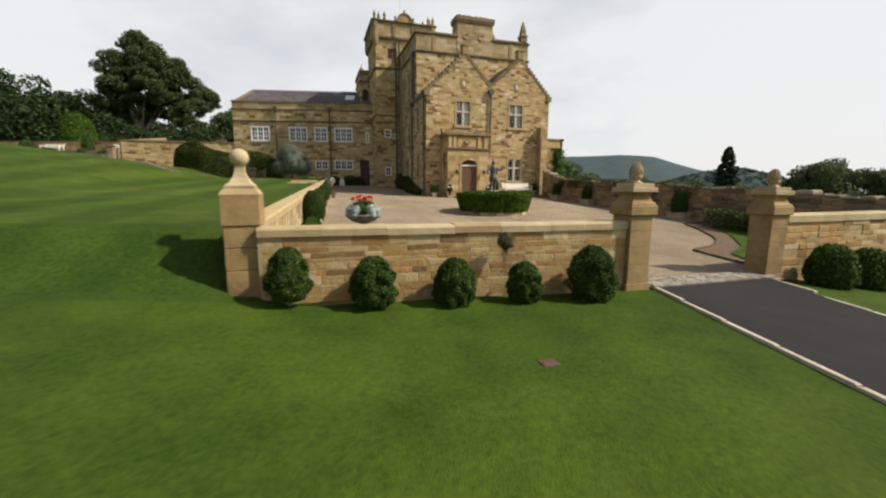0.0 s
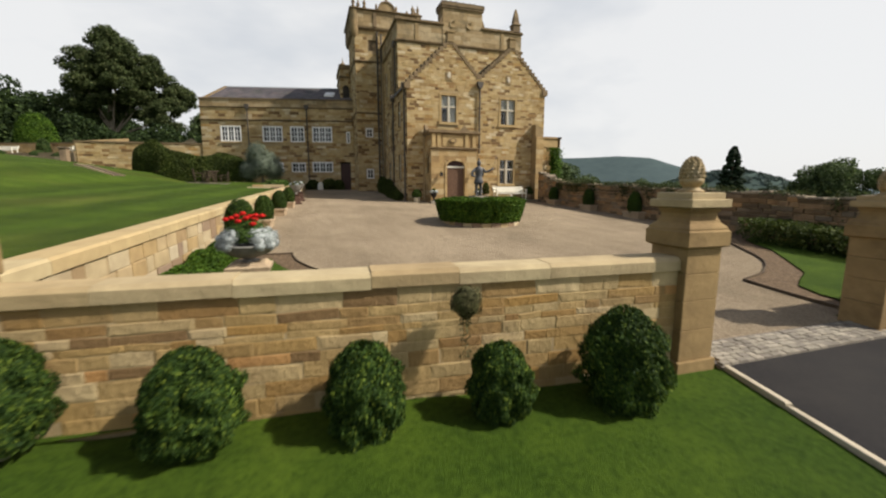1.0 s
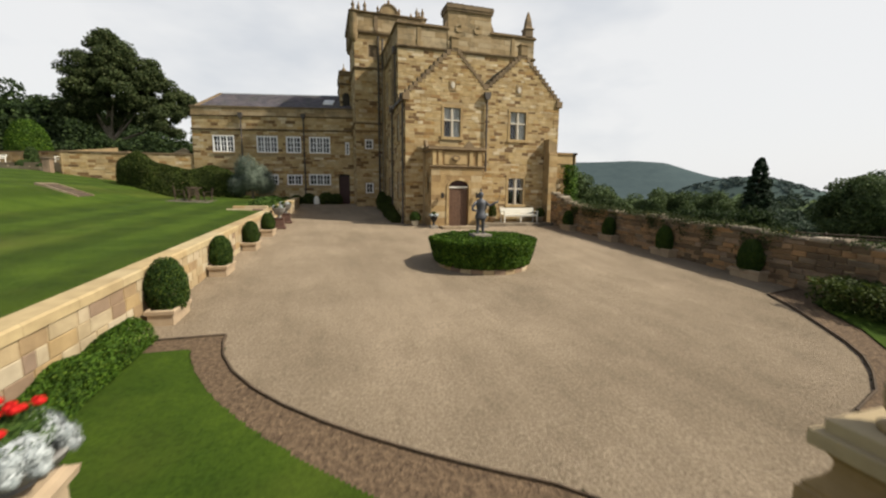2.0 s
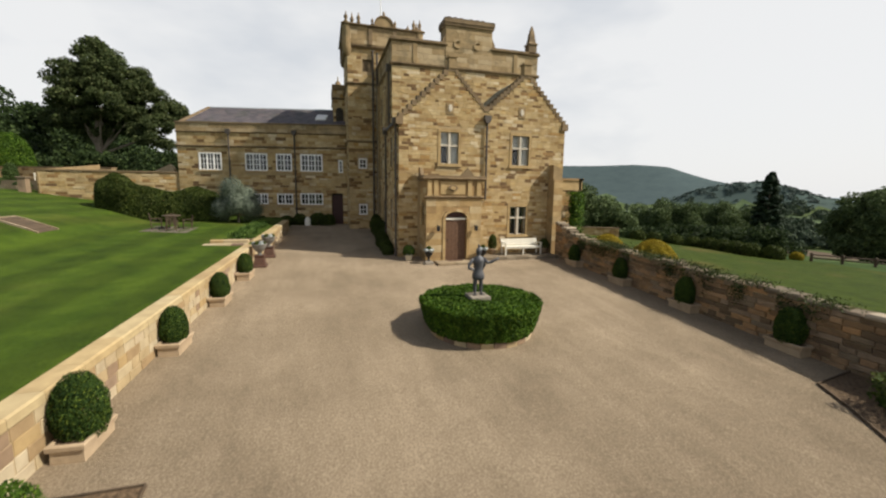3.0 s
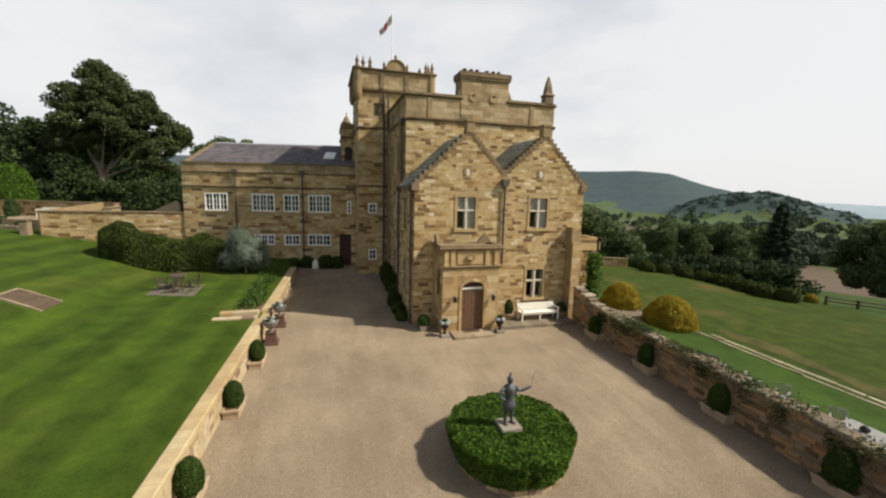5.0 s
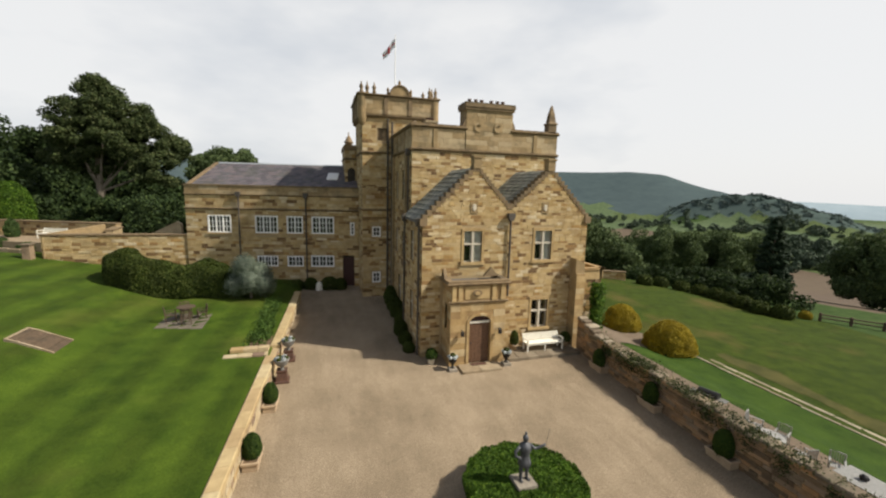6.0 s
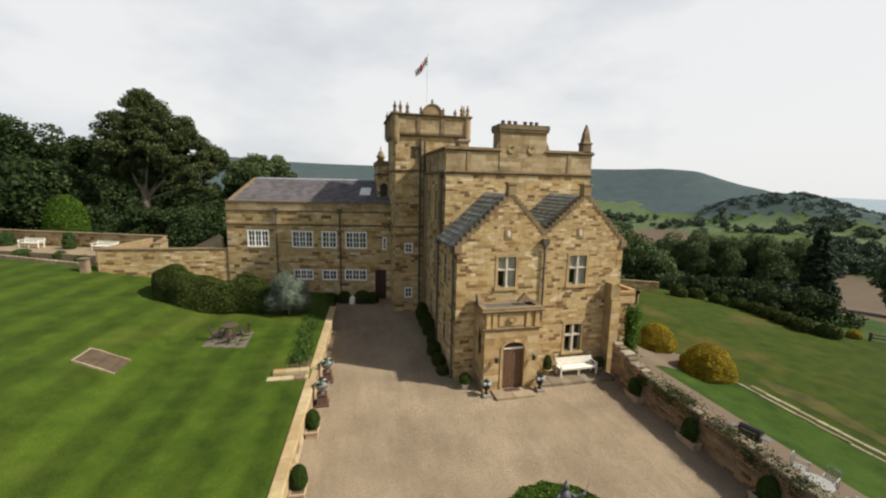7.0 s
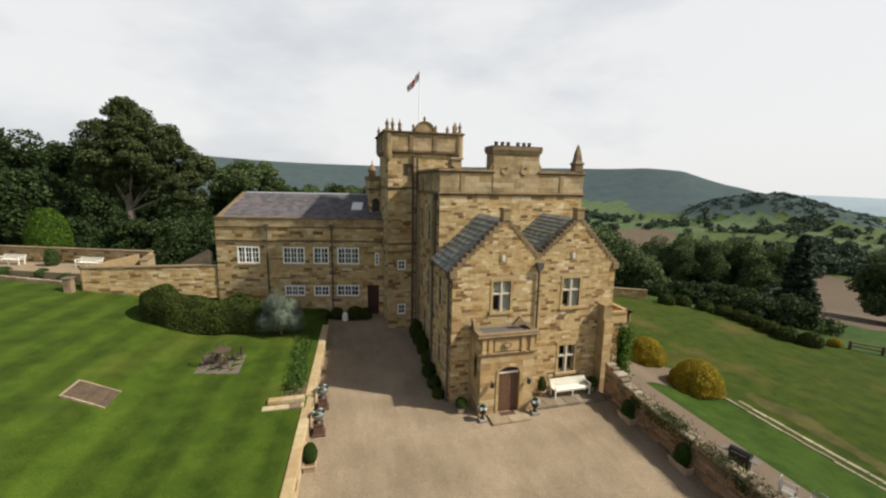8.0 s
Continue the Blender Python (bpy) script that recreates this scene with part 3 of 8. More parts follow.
def egg_points(n, seed, r, h, lump=0.12, shell=0.22, dome=False):
    """A clipped bush that stands on the ground: broad below, rounded or pointed above."""
    rng = np.random.RandomState(seed)
    t = rng.rand(n) ** 0.85
    a = rng.rand(n) * 2 * math.pi
    prof = np.where(t < 0.35, 0.78 + 0.22 * np.sin(t / 0.35 * math.pi / 2), np.sqrt(np.clip(1 - (np.maximum(t - 0.35, 0.0) / 0.67) ** 2.1, 0.0, 1)))
    d = np.stack([np.cos(a), np.sin(a), t * 2 - 1], axis=1)
    if dome:
        prof = np.sqrt(np.clip(1 - t ** 1.7, 0.0, 1)) * (0.94 + 0.06 * np.clip(t / 0.08, 0, 1))
    k = lumpy(d, seed, lump, 2.6) * (1 - shell * rng.rand(n) ** 1.7)
    p = np.stack([np.cos(a) * prof * r * k, np.sin(a) * prof * r * k, t * h * (1 - 0.1 * rng.rand(n))], axis=1)
    nn = np.stack([np.cos(a), np.sin(a), (t - 0.3) * 1.6], axis=1)
    return p, nn / np.linalg.norm(nn, axis=1)[:, None]


# ---- the lie of the land ----
def smooth(a, b, x):
    t = min(1.0, max(0.0, (x - a) / (b - a)))
    return t * t * (3 - 2 * t)


def court_z(x, y):
    return 1.6 + 0.055 * (min(y, 36.5) - 24)


def left_top(y):
    """The top of the courtyard's left wall."""
    return 1.68 + 0.0385 * (y - 3.6)


def lawn_z(x, y):
    z = left_top(min(max(y, 3.6), 34 - 9 * smooth(-4, -9, x))) - 0.07
    far = smooth(7, 24, y)
    z += (0.02 + 0.015 * far) * max(0.0, -1.0 - x) + far * (0.75 * smooth(-6.6, -9.8, x) + 0.105 * max(0.0, min(-9.0 - x, 9.0)))
    return z


def front_z(x, y):
    z = 0.48 + 0.115 * min(3.3, max(0.0, 1.5 - x)) + 0.012 * max(0.0, -1.4 - x) - 0.02 * max(0.0, x - 3) - 0.09 * max(0.0, x - 9.6) + 0.02 * (y - 3)
    return max(z, -3.0)


def garden_z(x, y):
    return 0.95 - 0.6 * smooth(20.2, 22.8, x) - 0.045 * max(0.0, x - 22.5) + 0.016 * (y - 24) + 0.12 * math.exp(-((x - 31) / 5) ** 2 - ((y - 34) / 6) ** 2)


CREST = [(-60, 0.03), (-30, 0.038), (-14, 0.0436), (-8, 0.038), (5, 0.037), (36, 0.037), (41, 0.037), (45, 0.031), (47.4, 0.0165), (49.7, 0.004), (52.3, -0.005), (58, -0.012), (80, -0.014), (180, -0.014)]
EYE_AT = (2.4, 5.0)


def crest_at(az):
    for (a0, v0), (a1, v1) in zip(CREST, CREST[1:]):
        if a0 <= az <= a1:
            return v0 + (v1 - v0) * (az - a0) / (a1 - a0)
    return CREST[0][1] if az < CREST[0][0] else CREST[-1][1]


RIDGE = [(43, -6.0), (45.5, 0.5), (47.6, 6.0), (50.2, 9.2), (52.3, 10.6), (54.0, 11.1), (55.1, 10.8), (56.5, 8.9), (58.3, 6.2), (59.6, 4.2), (61.3, 2.8), (62.6, -0.5), (66, -7.0)]


def ridge_at(az):
    for (a0, v0), (a1, v1) in zip(RIDGE, RIDGE[1:]):
        if a0 <= az <= a1:
            return v0 + (v1 - v0) * (az - a0) / (a1 - a0)
    return -9.0


def wild_z(x, y):
    """Slope, valley floor and the wooded hill beyond."""
    dx, dy = x - EYE_AT[0], y - EYE_AT[1]
    r, az = math.hypot(dx, dy), math.degrees(math.atan2(dx, dy))
    right = smooth(8, 40, az) if az > 0 else 0.0
    if az > 120:
        right = 1 - smooth(120, 170, az)
    near = (4.6 + 0.02 * max(0, -x)) * (1 - right) + (-0.6) * right
    floor = 3.0 * (1 - right) - 9.5 * right
    z = near + (floor - near) * smooth(46, 120, r) + right * 7.0 * smooth(125, 215, r)
    c = crest_at(az)
    top = 13.0 + 330 * c
    z = z + (top - z) * smooth(215, 330, r) * smooth(62, 50, az) if az < 62 else z
    if 43 < az < 67:
        z = max(z, z + (ridge_at(az) - z) * math.exp(-((r - 235) / 13) ** 2))
    z = z - 25 * smooth(340, 700, r)
    return z + 0.8 * noise.noise((x * 0.02, y * 0.02, 0)) * smooth(50, 120, r)


def land_z(x, y):
    if -0.2 < x < 15.9 + 0.2 and (3.75 - 0.095 * x if x < 5.4 else 3.45) < y < 46:
        return court_z(x, y) - 0.05
    if x <= -0.2 and y > 3.0:
        bank = smooth(3.75, 5.0 + 0.06 * max(0.0, -1.4 - x), y)
        z = front_z(x, y) * (1 - bank) + lawn_z(x, y) * bank
        w = max(smooth(-20, -30, x), smooth(43, 50, y))
        return z * (1 - w) + wild_z(x, y) * w if w > 0 else z
    if y <= 3.9 and x < 16.1:
        z = front_z(x, y)
        w = max(smooth(-16, -45, x), smooth(25, 50, x), smooth(-15, -40, y))
        return z * (1 - w) + wild_z(x, y) * w if w > 0 else z
    if x >= 16.1:
        fx = front_z(x, 3.4)
        k = smooth(4.0, 9.0, y)
        z = fx * (1 - k) + garden_z(x, y) * k
        edge = 47 - 0.25 * (y - 20)
        w = max(smooth(edge - 6, edge + 4, x), smooth(44, 52, y + max(0, 30 - x)))
        return z * (1 - w) + wild_z(x, y) * w if w > 0 else z
    return wild_z(x, y) if y > 60 else court_z(x, y) * (1 - smooth(46, 60, y)) + wild_z(x, y) * smooth(46, 60, y)


def lines(marks):
    out = []
    for a, b, step in marks:
        n = max(1, round((b - a) / step))
        out += [a + (b - a) * i / n for i in range(n)]
    return out + [marks[-1][1]]


def meadow(az, r):
    """Bright pastures between the woods under the hill."""
    return 33 < az < 39.5 and 226 < r < 252 or 43 < az < 46 and 212 < r < 221


def field_kind(x, y):
    """0 grass, 1 left lawn, 2 garden lawn, 3 rough, 4 pasture, 5 bare field, 6 wooded hill."""
    dx, dy = x - EYE_AT[0], y - EYE_AT[1]
    r, az = math.hypot(dx, dy), math.degrees(math.atan2(dx, dy))
    if -14 < x <= -0.2 and 3.4 < y < 5.1 + 0.06 * max(0.0, -1.4 - x):
        return 7
    if x <= -0.2 and 4.5 < y < 44 and x > -27:
        return 1
    if x > 16 and 4.2 < y < 47 and x < 46 - 0.25 * (y - 20):
        return 7 if x < 24.6 and y < 26 else 2
    if y < 5 and r < 60:
        return 0
    if r < 62:
        return 3
    if meadow(az, r):
        return 9
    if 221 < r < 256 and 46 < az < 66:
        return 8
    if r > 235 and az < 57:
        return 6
    if az < 20 or az > 130:
        return 3
    # a patchwork of fields along the valley
    if 57 < az < 65 and r < 142 or 38 < az < 45.5 and 148 < r < 183:
        return 5
    u = az * 0.55 + 3 * math.sin(r * 0.03)
    v = math.log(r / 60) * 7.5 + 0.8 * math.sin(az * 0.21)
    k = (math.floor(u / 4.2) * 7 + math.floor(v) * 5) % 9
    return 9 if k in (1, 3, 8) else 3 if k == 6 else 4


xs = lines([(-1400, -300, 90), (-300, -60, 20), (-60, -27, 3), (-27, -11, 1.0), (-11, -0.3, 0.4), (-0.3, -0.1, 0.2), (-0.1, 15.9, 1.1), (15.9, 16.1, 0.2), (16.1, 26, 0.7), (26, 60, 1.7), (60, 330, 5), (330, 600, 25), (600, 1600, 100)])
ys = lines([(-1400, -200, 100), (-200, -20, 12), (-20, -6, 1.6), (-6, 6.5, 0.35), (6.5, 47, 0.9), (47, 70, 2), (70, 330, 5), (330, 600, 25), (600, 1600, 100)])
def shear(x, y):
    """The grid leans with the left wall, so that the step in the ground stays inside it."""
    w = 1 - smooth(0.5, 13.0, abs(x))
    return x + w * (-1.0 + 0.072 * (min(max(y, 3.6), 34.6) - 3.6))


gv = [(shear(x, y), y, land_z(x, y)) for y in ys for x in xs]
nx = len(xs)
gf = [(j * nx + i, j * nx + i + 1, (j + 1) * nx + i + 1, (j + 1) * nx + i) for j in range(len(ys) - 1) for i in range(nx - 1)]
me = np_mesh("ground", gv, gf, None, True)
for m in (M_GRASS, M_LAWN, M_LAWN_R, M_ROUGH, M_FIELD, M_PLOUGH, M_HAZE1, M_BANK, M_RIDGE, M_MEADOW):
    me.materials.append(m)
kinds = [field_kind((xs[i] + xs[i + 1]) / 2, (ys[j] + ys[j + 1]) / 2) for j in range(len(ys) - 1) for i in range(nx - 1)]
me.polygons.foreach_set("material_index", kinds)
ground = thing("ground", me, "mown green lawns that fall to a hedged valley of fields", "ground", kind="structure")


def sheet(name, inside, x0, x1, y0, y1, step, lift, material, label, category, z_of, thick=0.04):
    """A thin layer that follows the land where inside(x, y) holds."""
    s = Shape()
    cols, rows = round((x1 - x0) / step), round((y1 - y0) / step)
    idx = {}

    def vid(i, j):
        if (i, j) not in idx:
            x, y = x0 + i * step, y0 + j * step
            idx[i, j] = len(s.v)
            s.v.append((x, y, z_of(x, y) + lift))
        return idx[i, j]
    for j in range(rows):
        for i in range(cols):
            if inside(x0 + (i + 0.5) * step, y0 + (j + 0.5) * step):
                s.f.append((vid(i, j), vid(i + 1, j), vid(i + 1, j + 1), vid(i, j + 1)))
    return thing(name, np_mesh(name, s.v, s.f, material, True), label, category, kind="structure")


# the island edging of the forecourt: a bed of mulch round a grass corner, on both sides of the gate
def left_x(y):
    """The courtyard face of the left wall."""
    return -1.0 + 0.072 * (y - 3.6)


def right_x(y):
    return 15.85


def in_left_island(x, y):
    return y < 10.28 and x < 1.2 + 3.3 * max(0.0, (10.28 - y) / 4.3) ** 2 and x < 5.4


def in_left_grass(x, y):
    return y < 9.75 and x < 0.7 + 2.55 * max(0.0, (10.28 - y) / 4.3) ** 1.75 and x < 4.9


RIGHT_EDGE = [(16.0, 10.35), (14.33, 10.08), (13.85, 9.2), (13.35, 8.45), (12.6, 7.4), (12.1, 6.85), (11.5, 6.4), (10.8, 6.0), (9.86, 5.72), (9.76, 4.9), (9.72, 4.1), (9.66, 3.6)]
RIGHT_TURF = [(16.0, 9.6), (14.8, 9.3), (14.3, 8.7), (13.6, 7.6), (12.7, 6.7), (11.7, 5.75), (10.9, 5.35), (10.45, 5.1), (10.2, 4.6), (10.1, 3.6)]


def beyond(line, x, y):
    """Whether (x, y) lies on the gate's side of a line that runs down from the wall."""
    if y > line[0][1]:
        return False
    for (xa, ya), (xb, yb) in zip(line, line[1:]):
        if yb <= y <= ya:
            return x > xa + (xb - xa) * (ya - y) / (ya - yb)
    return x > line[-1][0]


def in_right_island(x, y):
    return beyond(RIGHT_EDGE, x, y)


def in_right_grass(x, y):
    return beyond(RIGHT_TURF, x, y)


court = sheet("courtyard", lambda x, y: x > left_x(y) - 0.2 and (y > 3.9 or 6.1 < x < 9.3) and not (in_left_island(x, y) or in_right_island(x, y)),
              -1.2, 16.0, 3.0, 46.0, 0.1, 0.0, M_GRAVEL, "pale gravel forecourt with faint wheel marks", "gravel", court_z)
sheet("flower_bed_soil", lambda x, y: x > left_x(y) - 0.1 and y > 3.6 and (in_left_island(x, y) or in_right_island(x, y)) and not (in_left_grass(x, y) or in_right_grass(x, y)) and x < 15.9,
      -1.2, 16.0, 3.0, 11.0, 0.05, 0.02, M_SOIL, "brown bark mulch edging the grass by the gate", "flower bed", court_z)
sheet("grass_corner", lambda x, y: x > left_x(y) - 0.1 and y > 3.6 and (in_left_grass(x, y) or in_right_grass(x, y)) and x < 15.9,
      -1.2, 16.0, 3.0, 11.0, 0.05, 0.05, M_GRASS, "small green lawns inside the gate", "lawn", court_z)


def edging(name, pts, z_of, h, w, material, label):
    """A thin upright edging strip that follows points on the ground."""
    s = Shape()
    for (xa, ya), (xb, yb) in zip(pts, pts[1:]):
        d = Vector((xb - xa, yb - ya))
        nn = Vector((-d.y, d.x)).normalized() * w / 2
        v = []
        for x, y in ((xa, ya), (xb, yb)):
            for sgn in (1, -1):
                for dz in (-0.05, h):
                    v.append((x + sgn * nn.x, y + sgn * nn.y, z_of(x, y) + dz))
        s.add(v, [(0, 1, 3, 2), (4, 6, 7, 5), (1, 5, 7, 3), (0, 4, 5, 1), (2, 3, 7, 6), (0, 2, 6, 4)])
    return thing(name, s.mesh(name, material), label, "edging", kind="structure")


edging("bed_edging", [(-0.5, 10.3), (1.2, 10.3)] + [(1.2 + 3.3 * ((10.28 - y) / 4.3) ** 2, y) for y in (10.0, 9.4, 8.8, 8.2, 7.7, 7.2, 6.8, 6.4, 6.1, 5.9, 5.75, 5.6)] + [(5.45, 5.3), (5.5, 4.4)], court_z, 0.055, 0.026, M_STEP, "dark timber edging round the mulch bed")
edging("bed_edging", RIGHT_EDGE, court_z, 0.055, 0.026, M_STEP, "dark timber edging round the mulch bed")

# ---- drive and gate setts ----
def drive_edge(y, side):
    return (6.05 if side < 0 else 8.98) - 0.283 * (3.0 - y)


def drive_z(x, y):
    """The drive rises to meet the setts of the gateway."""
    return front_z(x, y) + (court_z(x, 3.12) - 0.022 - front_z(x, y)) * smooth(1.6, 3.12, y)


drive = Shape()
ry = [3.12 - 0.4 * i for i in range(60)]
for y in ry:
    a, b = drive_edge(max(y, -9), -1), drive_edge(max(y, -9), 1)
    for k in range(7):
        x = a + (b - a) * k / 6
        drive.v.append((x, y, drive_z(x, y) + 0.03))
for j in range(len(ry) - 1):
    for k in range(6):
        drive.f.append((j * 7 + k, j * 7 + k + 1, (j + 1) * 7 + k + 1, (j + 1) * 7 + k))
thing("drive", np_mesh("drive", drive.v, drive.f, M_TARMAC, True), "dark tarmac drive between pale kerb stones", "driveway", kind="structure")
thr = Shape()
for j in range(9):
    y = 3.1 + 0.6 * j / 8
    for k in range(7):
        x = 5.98 + 3.2 * k / 6
        thr.v.append((x, y, court_z(x, y) + 0.004))
for j in range(8):
    for k in range(6):
        thr.f.append((j * 7 + k, j * 7 + k + 1, (j + 1) * 7 + k + 1, (j + 1) * 7 + k))
threshold = thing("gate_threshold", np_mesh("gate_threshold", thr.v, thr.f, M_GROUT, True), "band of grey granite setts across the gateway", "paving", kind="structure")

# ---- front wall, piers ----
def wall_core(name, fr, u0, u1, z0, z1, thick, label, category="wall"):
    s = Shape().slab(fr, u0, u1, z0, z1, -0.003, -thick + 0.006)
    return thing(name, s.mesh(name, M_MORTAR), label, category, kind="structure")


FW = wall_frame((-0.85, 3.70), (1, -0.062))
front_wall = wall_core("wall_front", FW, 0, 6.34, 0.2, 1.575, 0.30, "low honey sandstone rubble wall with pale coping")
FW2 = wall_frame((9.75, 3.4), (1, 0.0))
gate_wall = wall_core("wall_gate_side", FW2, 0, 14, -1.2, 1.60, 0.42, "low honey sandstone rubble wall with pale coping")


def coping(parent, fr, u0, u1, z_of, seed, lengths=(0.8, 1.3), thick=0.42, over=0.035, face=0.14, rise=0.03, mat=None):
    """Coping stones with a flat top and sloping edges, one object each."""
    rng = random.Random(seed)
    u = u0
    while u < u1 - 0.05:
        w = rng.uniform(*lengths)
        if u1 - u - w < 0.4:
            w = u1 - u
        s = Shape()
        g = 0.002
        prof = [(over, 0.0), (over, face), (over - rise, face + rise), (-thick - over + rise, face + rise), (-thick - over, face), (-thick - over, 0.0)]
        n = len(prof)
        dz = rng.uniform(-0.008, 0.008)
        v = [fr(uu, d, z_of(uu) + z + dz) for uu in (u + g, u + w - g) for d, z in prof]
        s.add(v, [tuple(range(n)), tuple(range(2 * n - 1, n - 1, -1))] + [(i, n + i, n + (i + 1) % n, (i + 1) % n) for i in range(n)])
        place("coping_stone", s.mesh("coping_stone", mat or M_COPE), parent)
        u += w


coping(front_wall, FW, 0.0, 6.33, lambda u: 1.562, 3, thick=0.30, face=0.105, rise=0.04)
coping(gate_wall, FW2, 0.0, 14.0, lambda u: 1.59, 4)


def gate_pier(name, x, y, z, w, label):
    p = base(name, (x, y, z), label, "gate pier", "gate piers")
    h = w / 2
    zz = z - 0.25
    for k, top in enumerate((z + 0.10, z + 0.45, z + 0.78, z + 1.08, z + 1.36)):
        e = h + (0.03 if k == 0 else 0.0)
        part("shaft_block", Shape().box(x - e, x + e, y - e, y + e, zz, top - 0.003, 0.006), M_PIER, p)
        zz = top
    part("band", Shape().square_lathe([(h, 1.35), (h + 0.045, 1.37), (h + 0.05, 1.38), (h + 0.05, 1.53), (h + 0.03, 1.545), (h + 0.03, 1.565), (h + 0.015, 1.585), (h - 0.02, 1.62), (h - 0.045, 1.67), (h - 0.05, 1.72), (h - 0.03, 1.75), (h - 0.03, 1.785)], (x, y, z)), M_PIER, p)
    part("cap", Shape().square_lathe([(h + 0.03, 1.785), (h + 0.035, 1.79), (h + 0.035, 1.865), (h + 0.03, 1.87), (h - 0.01, 1.872), (h - 0.01, 1.935), (h - 0.018, 1.942)], (x, y, z)), M_COPE, p, "pale stepped cap stone")
    f = Shape().lathe([(0.13, 1.94), (0.135, 1.96), (0.10, 1.975), (0.08, 1.995), (0.085, 2.01), (0.11, 2.035), (0.12, 2.06), (0.118, 2.085), (0.09, 2.10)], (x, y, z), 24)
    part("finial_cup", f, M_GILT, p, "gilded carved cup", True)
    c = Shape().lathe([(0.108, 2.07)] + [(0.115 * math.cos(k * 0.19), 2.12 + 0.195 * math.sin(k * 0.19)) for k in range(1, 8)] + [(0.012, 2.325)], (x, y, z), 18)
    for k in range(8):
        b0 = -0.12 + k * 0.20
        n = max(5, round(14 * math.cos(b0)))
        for i in range(n):
            a0 = 2 * math.pi * (i + 0.5 * (k % 2)) / n
            wd = math.pi / n * 0.98
            q = []
            for da, db, r in ((-wd, 0.06, 0.139), (0, -0.10, 0.141), (wd, 0.06, 0.139), (0, 0.20, 0.146), (0, 0.07, 0.158)):
                e = b0 + db
                q.append((x + 0.83 * r * math.cos(e) * math.cos(a0 + da), y + 0.83 * r * math.cos(e) * math.sin(a0 + da), z + 2.12 + r * 1.41 * math.sin(e)))
            c.add(q, [(0, 1, 4), (1, 2, 4), (2, 3, 4), (3, 0, 4)])
    part("finial_fruit", c, M_GILT, p, "pale gilded pineapple with overlapping scales")
    return p


gate_pier("gate_pier", 5.67, 3.45, 0.45, 0.48, "tall sandstone gate pier with a gilded pineapple")
gate_pier("gate_pier", 9.35, 3.52, 0.39, 0.48, "tall sandstone gate pier with a gilded pineapple")

# corner pier with a stone ball
PX, PY, PZ = -1.06, 4.03, 0.78
cp = base("corner_pier", (PX, PY, PZ), "sandstone corner pier with a stone ball on a flared neck", "pier")
zz = PZ - 0.35
for k, top in enumerate((PZ + 0.28, PZ + 0.62, PZ + 0.95, PZ + 1.40)):
    e = 0.27 if k == 3 else 0.25
    part("shaft_block", Shape().box(PX - e, PX + e, PY - e, PY + e, zz, top - 0.003, 0.012), M_PIER, cp)
    zz = top
part("cap", Shape().square_lathe([(0.27, 1.40), (0.265, 1.42), (0.22, 1.485), (0.20, 1.49), (0.20, 1.53), (0.185, 1.545)], (PX, PY, PZ)), M_COPE, cp)
part("neck", Shape().square_lathe([(0.185, 1.545), (0.15, 1.575), (0.10, 1.65), (0.07, 1.73), (0.065, 1.80), (0.075, 1.83)], (PX, PY, PZ)), M_COPE, cp)
part("ball", Shape().lathe([(0.133 * math.cos(a), 1.945 + 0.133 * math.sin(a)) for a in [-1.45 + i * 2.9 / 12 for i in range(13)]], (PX, PY, PZ), 24), M_COPE, cp, "weathered pale stone ball", True)

# ---- left wall of the court ----


def LWf(a, d, z):
    """a metres from the front along the left wall, d out from its courtyard face."""
    return (left_x(3.6 + a) + d, 3.6 + a, z)


s = Shape()
for i in range(31):
    a, b = max(i, 0.45), i + 1
    v = [LWf(a, 0.0, court_z(0, 3.6 + a) - 0.3), LWf(b, 0.0, court_z(0, 3.6 + b) - 0.3), LWf(b, 0.0, left_top(3.6 + b) - 0.15), LWf(a, 0.0, left_top(3.6 + a) - 0.15)]
    w = [(p[0] - 0.34, p[1], p[2]) for p in v]
    s.add(v + w, [(0, 1, 2, 3), (7, 6, 5, 4), (3, 2, 6, 7), (0, 4, 5, 1), (0, 3, 7, 4), (1, 5, 6, 2)])
left_wall = thing("wall_left", s.mesh("wall_left", M_MORTAR), "pale sandstone block retaining wall along the lawn", "wall", kind="structure")


def left_cope(a0, a1, seed):
    rng = random.Random(seed)
    u = a0
    while u < a1 - 0.05:
        w = rng.uniform(0.7, 1.2)
        if a1 - u - w < 0.4:
            w = a1 - u
        prof = [(0.04, -0.17), (0.04, -0.03), (0.01, 0.0), (-0.36, 0.0), (-0.40, -0.03), (-0.40, -0.17)]
        n = len(prof)
        v = [LWf(uu, d, left_top(3.6 + uu) + z) for uu in (u + 0.004, u + w - 0.004) for d, z in prof]
        sh = Shape().add(v, [tuple(range(n)), tuple(range(2 * n - 1, n - 1, -1))] + [(i, n + i, n + (i + 1) % n, (i + 1) % n) for i in range(n)])
        place("coping_stone", sh.mesh("coping_stone", M_PALE_C), left_wall)
        u += w


left_cope(0.45, 20.9, 5)
left_cope(22.0, 31.0, 6)

# ---- right wall of the court ----
def right_top(y):
    return 2.35 + 0.045 * (y - 11.5) + 0.55 * smooth(21.5, 23.6, y) + 0.03 * math.sin(y * 2.1)


def RWf(a, d, z):
    """a metres from the house end towards the gate, d out from the courtyard face."""
    return (right_x(0) - d, 23.7 - a, z)


